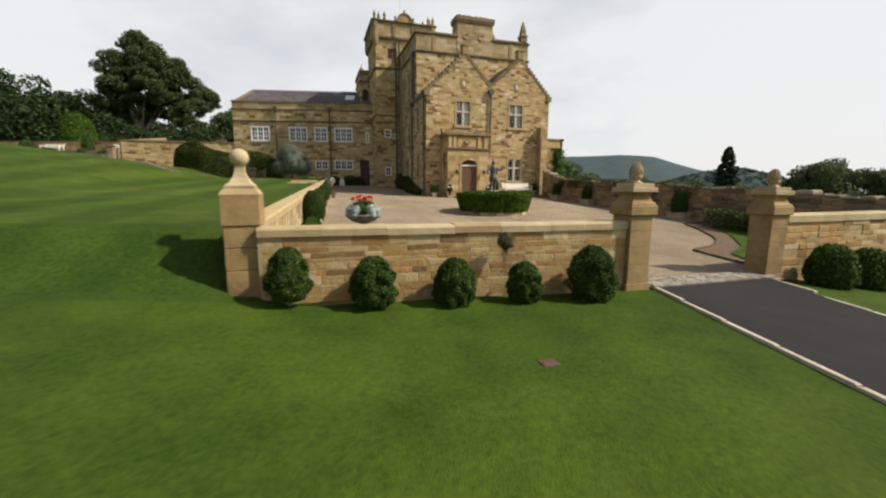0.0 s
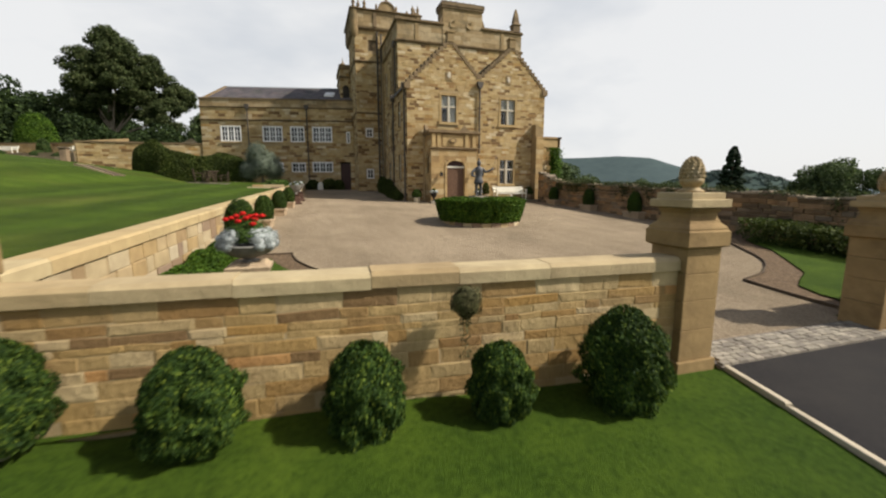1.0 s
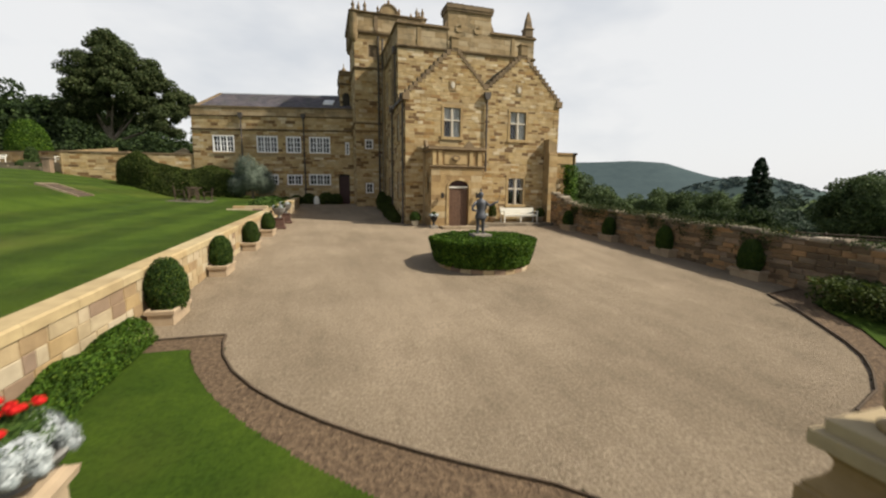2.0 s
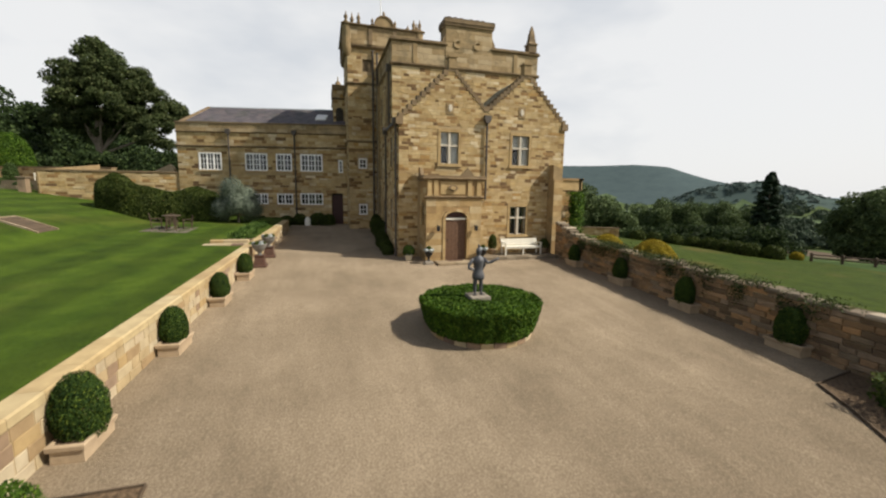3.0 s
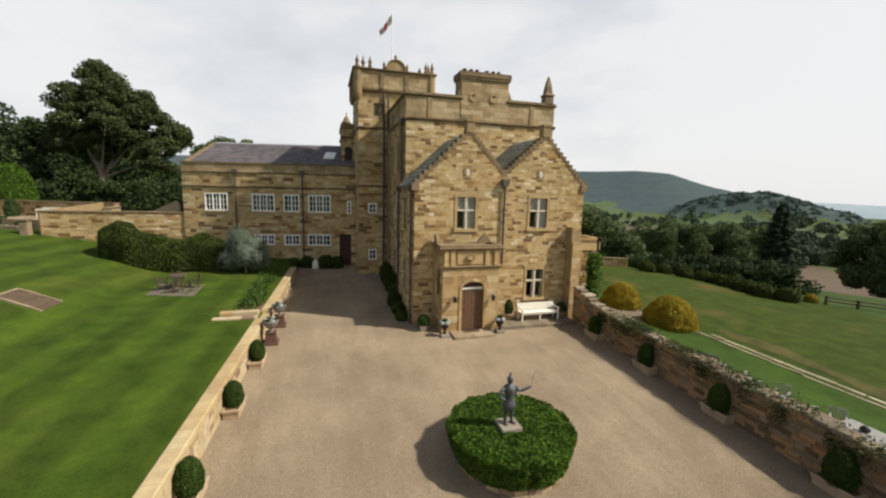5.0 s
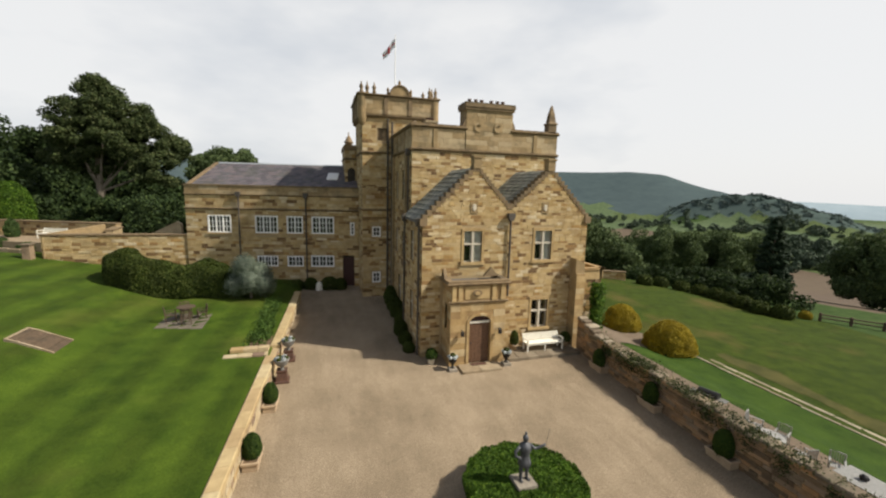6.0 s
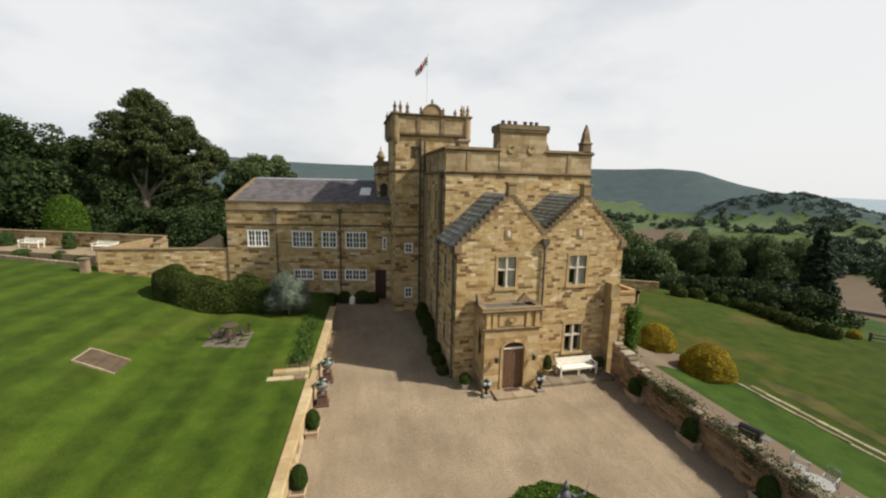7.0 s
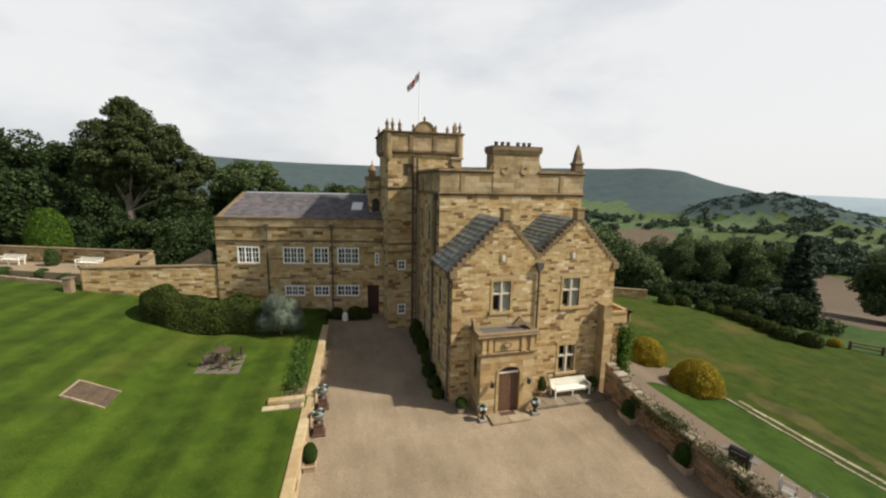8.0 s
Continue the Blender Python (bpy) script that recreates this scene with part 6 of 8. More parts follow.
# ---- left: urn on its pedestal ----
def silver_urn(x, y, z, scale=1.0):
    u = base("planted_urn", (x, y, z), "grey fluted urn with silver foliage and red geraniums", "urn")
    n = 32
    prof = [(0.12, 0.0), (0.14, 0.015), (0.09, 0.03), (0.085, 0.05), (0.17, 0.075), (0.27, 0.125), (0.325, 0.19), (0.335, 0.215), (0.355, 0.225), (0.355, 0.245), (0.32, 0.25), (0.27, 0.22)]
    v, f = [], []
    for j, (r, h) in enumerate(prof):
        for i in range(n):
            k = 0.018 * math.cos(i * math.pi) if 4 <= j <= 7 else 0.0
            a = 2 * math.pi * i / n
            v.append((x + (r + k) * math.cos(a) * scale, y + (r + k) * math.sin(a) * scale, z + h * scale))
    f = [(a * n + i, a * n + (i + 1) % n, (a + 1) * n + (i + 1) % n, (a + 1) * n + i) for a in range(len(prof) - 1) for i in range(n)]
    f += [tuple(range(n - 1, -1, -1)), tuple((len(prof) - 1) * n + i for i in range(n))]
    part("bowl", Shape().add(v, f), M_URN, u, "", True)
    rng = np.random.RandomState(4)
    for k in range(8):
        a = k * math.pi / 4 + 0.3 + 0.25 * math.sin(k * 2.3)
        d = np.array((math.cos(a), math.sin(a), 0.0))
        for j, (out, up, r) in enumerate(((0.25, 0.37, 0.11), (0.32, 0.32, 0.10), (0.35, 0.24, 0.07))):
            p, q = ball_points(330, 40 + 3 * k + j, (r * scale, r * scale, r * scale), 0.35, 0.7)
            c = np.array((x, y, z + up * scale)) + d * out * scale
            place("silver_foliage", leaf_mesh("silver_foliage", p + c, q + d * 3 - np.array((0, 0, 2.0)), 0.022 * scale, M_SILVER, 40 + 3 * k + j, 3.6), u)
    p, q = ball_points(2600, 60, (0.30 * scale, 0.30 * scale, 0.25 * scale), 0.3, 0.5, low=-0.2)
    place("green_foliage", leaf_mesh("green_foliage", p + np.array((x, y, z + 0.34 * scale)), q, 0.034 * scale, M_PLANT, 60, 1.3), u)
    for k in range(13):
        a, r = k * 2.4, 0.05 + 0.019 * k
        c = np.array((x + r * math.cos(a) * scale, y + r * math.sin(a) * scale, z + (0.63 - 0.9 * r * r + 0.04 * math.sin(k * 1.7)) * scale))
        p, q = ball_points(150, 70 + k, (0.046 * scale, 0.046 * scale, 0.032 * scale), 0.1, 0.4)
        place("geranium_head", leaf_mesh("geranium_head", p + c, q, 0.024 * scale, M_RED, 70 + k, 1.1), u)
        part("stalk", Shape().tube([(c[0], c[1], z + 0.25 * scale), tuple(c)], 0.004, 5), M_PLANT, u)
    return u


UX, UY = 0.91, 5.55
UZ = court_z(UX, UY) + 0.05
ped = base("pedestal", (UX, UY, UZ), "pinkish stone pedestal with moulded base and cap", "pedestal")
part("plinth", Shape().square_lathe([(0.28, -0.1), (0.28, 0.10), (0.255, 0.11), (0.255, 0.18), (0.21, 0.24)], (UX, UY, UZ)), M_PED, ped)
for k in range(3):
    part("die_block", Shape().box(UX - 0.195, UX + 0.195, UY - 0.195, UY + 0.195, UZ + 0.24 + k * 0.17, UZ + 0.406 + k * 0.17, 0.008), M_PED, ped)
part("cap", Shape().square_lathe([(0.20, 0.75), (0.245, 0.78), (0.255, 0.84), (0.21, 0.86), (0.185, 0.89)], (UX, UY, UZ)), M_PED, ped)
silver_urn(UX, UY, UZ + 0.89, 0.90)

# low hedge between pedestal and wall
pts, nr = [], []
rng = np.random.RandomState(5)
n = 42000
yy = rng.uniform(3.9, 10.1, n)
a = rng.uniform(-0.2, math.pi + 0.2, n)
rr = 0.34 * (0.85 + 0.3 * np.array([noise.noise((v * 1.6, w, 3)) for v, w in zip(yy, a)])) * (1 - 0.25 * rng.rand(n) ** 2)
pts = np.stack([np.array([left_x(v) for v in yy]) + 0.42 + rr * np.cos(a), yy, np.array([court_z(0, v) for v in yy]) + 0.12 + 1.45 * rr * np.abs(np.sin(a))], 1)
nr = np.stack([np.cos(a), 0 * a, np.sin(a)], 1)
lh = thing("low_hedge", leaf_mesh("low_hedge", pts, nr, 0.030, M_HEDGE, 6, 1.7), "loose green shrubby hedge at the foot of the wall", "hedge", kind="stuff")


# ---- troughs with box trees ----
def trough(name, label, bush_r, bush_h, seed, group):
    t = base(name, (0, 0, 0), label, "planter", group)
    s = Shape()
    prof = [(0.29, 0.56, -0.05), (0.29, 0.56, 0.20), (0.33, 0.61, 0.22), (0.34, 0.62, 0.30), (0.32, 0.60, 0.32), (0.27, 0.54, 0.32), (0.26, 0.53, 0.24)]
    v = [(sx * a, sy * b, z) for a, b, z in prof for sx, sy in ((-1, -1), (1, -1), (1, 1), (-1, 1))]
    f = [(k * 4 + i, k * 4 + (i + 1) % 4, (k + 1) * 4 + (i + 1) % 4, (k + 1) * 4 + i) for k in range(len(prof) - 1) for i in range(4)]
    f += [(3, 2, 1, 0), tuple((len(prof) - 1) * 4 + i for i in range(4))]
    part("trough", s.add(v, f), M_PED, t)
    part("soil", Shape().box(-0.265, 0.265, -0.535, 0.535, 0.22, 0.275), M_SOIL, t)
    p, q = egg_points(11000, seed, bush_r, bush_h, 0.10, 0.2)
    place("box_tree", leaf_mesh("box_tree", p + np.array((0, 0, 0.24)), q, 0.026, M_BOX, seed, 1.7, 0.8), t)
    p, q = egg_points(2600, seed + 1, bush_r * 0.82, bush_h * 0.92, 0.1, 0.4)
    place("inner_foliage", leaf_mesh("inner_foliage", p + np.array((0, 0, 0.24)), q, 0.06, M_BOX, seed + 1, 1.3), t)
    return t


for k, (y, r, h) in enumerate([(11.5, 0.50, 1.16), (15.1, 0.40, 0.98), (18.6, 0.38, 0.92), (21.7, 0.37, 0.90)]):
    t = trough("stone_planter", "low stone trough planted with a clipped box tree", r, h, 400 + k * 3, "troughs along the left wall")
    x = left_x(y) + (0.36 if k == 0 else 0.30)
    t.matrix_basis = pose(x, y, court_z(x, y), 0, 0, -4.1) @ Matrix.Diagonal((0.78, 0.72, 0.9, 1))
for k, (y, r, h) in enumerate([(21.5, 0.40, 0.92), (18.2, 0.41, 0.98), (14.95, 0.43, 1.02), (11.6, 0.46, 1.08)]):
    t = trough("stone_planter", "mossy stone trough with a clipped box tree in shade", r, h, 440 + k * 3, "troughs along the right wall")
    t.matrix_basis = pose(15.62, y, court_z(15, y)) @ Matrix.Diagonal((0.70, 0.80, 0.92, 1))

# ---- round bed and statue ----
BX, BY = 8.02, 14.86
BZ = court_z(BX, BY)
ring = base("bed_kerb", (BX, BY, BZ), "ring of worn stone blocks round the clipped bed", "kerb")
nst = 26
for k in range(nst):
    a0, a1 = 2 * math.pi * (k + 0.03) / nst, 2 * math.pi * (k + 0.97) / nst
    s = Shape()
    v = []
    for a in (a0, a1):
        for r, z in ((1.22, -0.05), (1.49, -0.05), (1.49, 0.13), (1.45, 0.16), (1.26, 0.16), (1.22, 0.13)):
            x, y = BX + r * math.cos(a), BY + r * math.sin(a)
            v.append((x, y, court_z(x, y) + z))
    n = 6
    s.add(v, [tuple(range(n)), tuple(range(2 * n - 1, n - 1, -1))] + [(i, n + i, n + (i + 1) % n, (i + 1) % n) for i in range(n)])
    place("kerb_block", s.mesh("kerb_block", M_PALE), ring)
rng = np.random.RandomState(8)
n = 42000
kind = rng.rand(n)
a = rng.rand(n) * 2 * math.pi
lum = np.array([1 + 0.07 * noise.noise((math.cos(t) * 5, math.sin(t) * 5, 0)) for t in a])
top = kind < 0.55
r = np.where(top, np.sqrt(rng.rand(n)) * 1.70, 0)
zt = rng.rand(n)
rs = 1.50 + 0.24 * zt ** 0.7
r = np.where(top, r, rs * (1 - 0.06 * rng.rand(n) ** 2)) * lum
z = np.where(top, 0.93 - 0.10 * np.clip((r - 1.3) / 0.35, 0, 1) ** 2 - 0.05 * rng.rand(n) ** 2, 0.06 + 0.82 * zt)
z = z + np.where(top, np.array([0.07 * noise.noise((x * 3.4, y * 3.4, 4)) for x, y in zip(r * np.cos(a), r * np.sin(a))]), 0)
pts = np.stack([BX + r * np.cos(a), BY + r * np.sin(a), BZ + z + 0.03], 1)
nr = np.where(top[:, None], np.array((0, 0, 1.0)), np.stack([np.cos(a), np.sin(a), 0 * a - 0.1], 1))
bed = base("clipped_bed", (BX, BY, BZ), "round bed of dense clipped green box", "hedge")
place("foliage", leaf_mesh("foliage", pts, nr, 0.052, M_HEDGE, 8, 1.9, 0.85), bed)
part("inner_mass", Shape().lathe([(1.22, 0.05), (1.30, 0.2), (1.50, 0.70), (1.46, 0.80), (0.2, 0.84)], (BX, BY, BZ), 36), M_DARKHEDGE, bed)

SX, SY, SZ = 7.87, 14.72, BZ + 0.82
pl = base("statue_plinth", (SX, SY, SZ), "grey weathered two-step stone plinth", "plinth")
for w, z0, z1 in ((0.39, -0.3, 0.10), (0.29, 0.10, 0.22)):
    part("step", Shape().box(SX - w, SX + w, SY - w, SY + w, SZ + z0, SZ + z1, 0.015), M_PLINTH, pl)
st = Shape()
zf = SZ + 0.22


def limb(points, radii, n=10):
    st.tube([(SX + p[0], SY + p[1], zf + p[2]) for p in points], radii, n)


limb([(-0.09, 0.02, 0.0), (-0.10, -0.10, 0.03), (-0.09, 0.01, 0.08), (-0.09, 0.0, 0.32), (-0.08, 0.0, 0.50), (-0.06, 0.0, 0.66)], [0.04, 0.04, 0.045, 0.055, 0.075, 0.09])
limb([(0.10, 0.06, 0.0), (0.13, -0.08, 0.03), (0.10, 0.03, 0.08), (0.10, 0.02, 0.32), (0.07, 0.0, 0.50), (0.05, 0.0, 0.66)], [0.04, 0.04, 0.045, 0.055, 0.075, 0.09])
st.lathe([(0.17, 0.46), (0.185, 0.52), (0.15, 0.66), (0.125, 0.74), (0.14, 0.86), (0.165, 0.98), (0.15, 1.07), (0.06, 1.12), (0.045, 1.15)], (SX, SY, zf), 14)
st.lathe([(0.03, 1.12), (0.065, 1.17), (0.078, 1.23), (0.085, 1.26), (0.075, 1.30), (0.05, 1.34), (0.02, 1.36)], (SX, SY, zf), 12)
limb([(0, 0.06, 1.30), (0, 0.0, 1.42), (0, -0.05, 1.40)], [0.02, 0.035, 0.02], 7)
limb([(-0.15, 0, 1.03), (-0.27, 0.02, 0.88), (-0.29, -0.02, 0.78), (-0.16, -0.10, 0.74)], [0.055, 0.048, 0.042, 0.035])
limb([(0.15, 0, 1.03), (0.27, -0.02, 0.92), (0.36, -0.06, 0.94), (0.50, -0.10, 1.02), (0.56, -0.11, 1.04)], [0.055, 0.046, 0.04, 0.034, 0.045])
limb([(0.14, 0.02, 1.0), (0.2, 0.05, 0.86), (0.12, 0.1, 0.7)], [0.05, 0.05, 0.06])
limb([(0.56, -0.11, 1.04), (0.66, -0.13, 1.52)], [0.006, 0.005], 6)
thing("statue", st.mesh("statue", M_STATUE, True), "dark lead warrior statue with a raised arm on a plinth", "statue")


# ---- by the front door ----
def door_urn(x, y, z):
    u = base("urn", (x, y, z), "dark iron urn with pale trailing plants by the door", "urn", "urns by the front door")
    part("foot", Shape().square_lathe([(0.20, -0.03), (0.20, 0.12), (0.15, 0.15)], (x, y, z)), M_PLINTH, u)
    part("bowl", Shape().lathe([(0.12, 0.15), (0.06, 0.2), (0.05, 0.3), (0.08, 0.34), (0.18, 0.48), (0.20, 0.62), (0.23, 0.66), (0.19, 0.67)], (x, y, z), 18), M_IRON, u, "", True)
    for k in range(5):
        c = np.array((x + 0.17 * math.cos(k * 1.26), y + 0.17 * math.sin(k * 1.26), z + 0.68))
        p, q = ball_points(260, 500 + k, (0.11, 0.11, 0.09), 0.25, 0.5)
        place("trailing_plant", leaf_mesh("trailing_plant", p + c, q, 0.04, M_SILVER, 500 + k, 1.8), u)
    p, q = ball_points(350, 510, (0.13, 0.13, 0.12), 0.25, 0.5)
    place("green_plant", leaf_mesh("green_plant", p + np.array((x, y, z + 0.76)), q, 0.045, M_DARKHEDGE, 511), u)
    return u


door_urn(8.5, 22.95, court_z(8.5, 22.95))
door_urn(11.3, 22.95, court_z(11.3, 22.95))


def pot_plant(x, y, z, r, h, label, material, pot_mat, seed, tall=False):
    u = base("potted_shrub", (x, y, z), label, "potted plant")
    part("pot", Shape().lathe([(0.15, -0.02), (0.2, 0.26), (0.23, 0.27), (0.23, 0.33), (0.19, 0.33), (0.18, 0.28)], (x, y, z), 18), pot_mat, u, "", True)
    p, q = egg_points(2600, seed, r, h, 0.12)
    place("foliage", leaf_mesh("foliage", p + np.array((x, y, z + 0.28)), q, 0.04, material, seed), u)
    return u


pot_plant(7.7, 23.85, court_z(7.7, 23.85), 0.30, 0.5, "box ball in a pale pot by the house corner", M_BOX, M_BENCH, 520)
pot_plant(12.35, 24.2, court_z(12, 24.2) + 0.1, 0.22, 0.8, "small dark conifer in a pot beside the bench", M_DARKHEDGE, M_PED, 523)
pot_plant(15.35, 24.05, court_z(15, 24.05) + 0.1, 0.28, 0.55, "leafy shrub in a grey pot beside the bench", M_DARKHEDGE, M_PED, 526)
for k, (y, r, h) in enumerate([(25.4, 0.32, 0.55), (26.4, 0.36, 0.7), (27.6, 0.40, 0.9), (29.0, 0.42, 1.0), (30.4, 0.45, 1.2), (31.8, 0.45, 1.1), (33.0, 0.45, 1.3)]):
    b = leafy_bush("shrub", r, h, 3000, 0.05, M_DARKHEDGE, 540 + k * 2, "dark green shrub at the foot of the shaded house wall", "shrub", 0.2, "shrubs along the house")
    xx = (7.0 if y < 28.6 else 7.3) - 0.1
    rest(b, xx, y, court_z(xx, y) - 0.02)
# slabs
dm = base("door_step", (9.9, 22.85, court_z(9.9, 22.85)), "pale sandstone slab in front of the door", "step")
for k, (xa, xb) in enumerate(((8.85, 9.8), (9.81, 10.85))):
    z0 = court_z(9.9, 22.9)
    place("slab", Shape().box(xa, xb, 22.45, 23.3, z0 - 0.15, z0 + 0.10, 0.015).mesh("slab", M_PAVE), dm)
place("door_mat", Shape().box(9.5, 10.3, 23.0, 23.28, z0 + 0.10, z0 + 0.115, 0.004).mesh("door_mat", M_RUST), dm, "dark door mat")
bs = base("bench_terrace", (13.8, 23.8, court_z(13.8, 23.8)), "low paved terrace of worn flagstones under the bench", "terrace")
z0 = court_z(13.8, 23.9)
x = 11.55
while x < 15.7:
    w = random.uniform(0.55, 0.85)
    w = min(w, 15.75 - x)
    for ya, yb in ((23.15, 23.9), (23.91, 24.62)):
        place("flagstone", Shape().box(x, x + w - 0.01, ya, yb - 0.01, z0 - 0.2, z0 + 0.12 + random.uniform(-0.006, 0.006), 0.012).mesh("flagstone", M_FLAGS), bs)
    x += w


def white_bench(x, y, z, w, turn, label):
    b = base("garden_bench", (0, 0, 0), label, "bench")
    h = w / 2
    for k in range(5):
        part("seat_slat", Shape().box(-h, h, -0.42 + k * 0.105, -0.325 + k * 0.105, 0.42, 0.445, 0.006), M_BENCH, b)
    for k in range(4):
        y0 = 0.09 + 0.035 * k
        part("back_slat", Shape().add([(sx * h, y0 + dy, 0.47 + k * 0.085 + dz) for dz in (0, 0.082) for dy in (0, 0.022) for sx in (-1, 1)], [(0, 1, 3, 2), (4, 6, 7, 5), (0, 4, 5, 1), (2, 3, 7, 6), (0, 2, 6, 4), (1, 5, 7, 3)]), M_BENCH, b)
    for sx in (-1, 1):
        xx = sx * (h - 0.04)
        part("leg", Shape().box(xx - 0.035, xx + 0.035, -0.42, -0.35, 0, 0.60, 0.006), M_BENCH, b)
        part("back_leg", Shape().tube([(xx, 0.06, 0), (xx, 0.10, 0.45), (xx, 0.25, 0.81)], 0.04, 6), M_BENCH, b)
        part("arm", Shape().box(xx - 0.05, xx + 0.05, -0.46, 0.14, 0.60, 0.64, 0.008), M_BENCH, b)
    part("leg", Shape().box(-0.03, 0.03, -0.40, -0.34, 0, 0.42, 0.006), M_BENCH, b)
    part("rail", Shape().box(-h, h, -0.40, -0.37, 0.34, 0.42, 0.004), M_BENCH, b)
    b.matrix_basis = pose(x, y, z, 0, 0, turn)
    return b


bench = white_bench(13.95, 24.12, court_z(14, 24) + 0.12, 2.15, 0, "long cream-white slatted garden bench on flagstones")

# iron-footed urns along the left wall
def wall_urn(x, y, z, tall):
    u = base("urn", (x, y, z), "grey lead urn on a dark rusty pedestal by the wall", "urn", "urns along the left wall")
    part("pedestal", Shape().square_lathe([(0.30, -0.03), (0.30, 0.06), (0.24, 0.10), (0.19, 0.42), (0.22, 0.48), (0.22, 0.52)], (x, y, z)), M_RUST, u, "dark rusty tapering base")
    part("bowl", Shape().lathe([(0.12, 0.52), (0.07, 0.58), (0.07, 0.64), (0.2, 0.74), (0.29, 0.88), (0.31, 0.98), (0.34, 1.01), (0.29, 1.02)], (x, y, z), 18), M_URN, u, "", True)
    for k in range(6):
        c = np.array((x + 0.2 * math.cos(k * 1.05), y + 0.2 * math.sin(k * 1.05), z + 1.04))
        p, q = ball_points(220, 560 + k, (0.12, 0.12, 0.1), 0.3, 0.5)
        place("silver_foliage", leaf_mesh("silver_foliage", p + c, q, 0.045, M_SILVER if k % 2 else M_DARKHEDGE, 560 + k, 2.0), u)


wall_urn(left_x(23.7) + 0.42, 23.7, court_z(0, 23.7), 1)
wall_urn(left_x(25.7) + 0.42, 25.7, court_z(0, 25.7), 1)

# raised bed behind the wall
rb = base("raised_bed_kerb", (-0.8, 25.0, 2.4), "pale stone kerbs of the raised border", "kerb")
zl = lawn_z(-0.8, 24.9)
x = -1.65
while x < 0.2:
    w = random.uniform(0.45, 0.7)
    w = min(w, 0.2 - x)
    place("kerb_block", Shape().box(x, x + w - 0.008, 24.62, 24.98, zl - 0.3, zl + 0.07, 0.02).mesh("kerb_block", M_PALE), rb)
    x += w
x = -1.45
while x < 0.2:
    w = random.uniform(0.5, 0.8)
    w = min(w, 0.2 - x)
    place("kerb_block", Shape().box(x, x + w - 0.008, 25.12, 25.5, zl - 0.3, zl + 0.2, 0.02).mesh("kerb_block", M_PALE), rb)
    x += w
part("soil", Shape().box(-0.75, 0.2, 25.5, 33.5, zl - 0.2, zl + 0.08), M_SOIL, rb)
pts, nr = [], []
rng = random.Random(12)
for k in range(430):
    y = rng.uniform(25.7, 33.4)
    x = rng.uniform(-0.75, 0.12) - 0.25 * (rng.random() < 0.2)
    h = rng.uniform(0.12, 0.40)
    for j in range(7):
        t = j / 6
        pts.append((x + rng.uniform(-0.08, 0.08) * t * 2, y + rng.uniform(-0.08, 0.08) * t * 2, zl + 0.1 + h * t + 0.012 * (y - 26)))
        nr.append((0, -1, 0.3))
thing("border_plants", leaf_mesh("border_plants", np.array(pts), np.array(nr), 0.055, M_PLANT, 13, 2.6), "strappy green border plants behind the wall", "plants", kind="stuff")
# shrubs at the foot of the wing
for k, (u, r, h) in enumerate([(4.3, 0.45, 0.7), (5.3, 0.4, 0.6), (6.2, 0.5, 0.75), (7.2, 0.55, 0.9), (8.6, 0.7, 1.0), (9.4, 0.5, 0.9)]):
    b = leafy_bush("shrub", r, h, 2200, 0.06, M_DARKHEDGE, 580 + 2 * k, "dark clipped shrub at the foot of the wing", "shrub", 0.18, "shrubs below the wing")
    c = WF(u, 1.0, 0)
    rest(b, c[0], c[1], court_z(c[0], c[1]) - 0.02)
c = WF(7.9, 1.4, 0)
tro = base("stone_finial", (c[0], c[1], court_z(*c[:2])), "small pale stone finial among the shrubs", "ornament")
part("stone", Shape().lathe([(0.24, -0.03), (0.24, 0.3), (0.2, 0.5), (0.1, 0.62), (0.02, 0.66)], (c[0], c[1], court_z(*c[:2])), 14), M_BENCH, tro)


# ---- the upper lawn ----
def in_lawn(x, y):
    return lawn_z(x, y) if x > -20 else land_z(x, y)


# steps set into the bank
sb = base("garden_steps", (-8.4, 25.6, lawn_z(-8.4, 25.6)), "weathered stone garden steps sunk into the grass bank", "steps")
def step_at(u, v, dz=0.0):
    """u runs up the flight, v across it."""
    x, y = -7.95 - 1.72 * u, 25.3 + 0.4 * u + 1.45 * v
    return (x, y, lawn_z(x, y) + dz)


def step_piece(name, u0, u1, v0, v1, low, high, material):
    v = [step_at(u, w, dz) for dz in (low, high) for u, w in ((u0, v0), (u0, v1), (u1, v1), (u1, v0))]
    place(name, Shape().add(v, [(0, 1, 2, 3), (7, 6, 5, 4), (0, 4, 5, 1), (1, 5, 6, 2), (2, 6, 7, 3), (3, 7, 4, 0)]).mesh(name, material), sb)


for k in range(6):
    step_piece("tread", k / 6, (k + 0.96) / 6, 0.06, 0.94, -0.2, 0.085 + 0.014 * (k % 2), M_STEP)
for v0 in (-0.01, 0.945):
    for k in range(4):
        step_piece("kerb_block", k / 4, (k + 0.98) / 4, v0, v0 + 0.055, -0.2, 0.13, M_PAVE)
step_piece("kerb_block", 1.0, 1.04, -0.01, 1.0, -0.2, 0.125, M_PAVE)

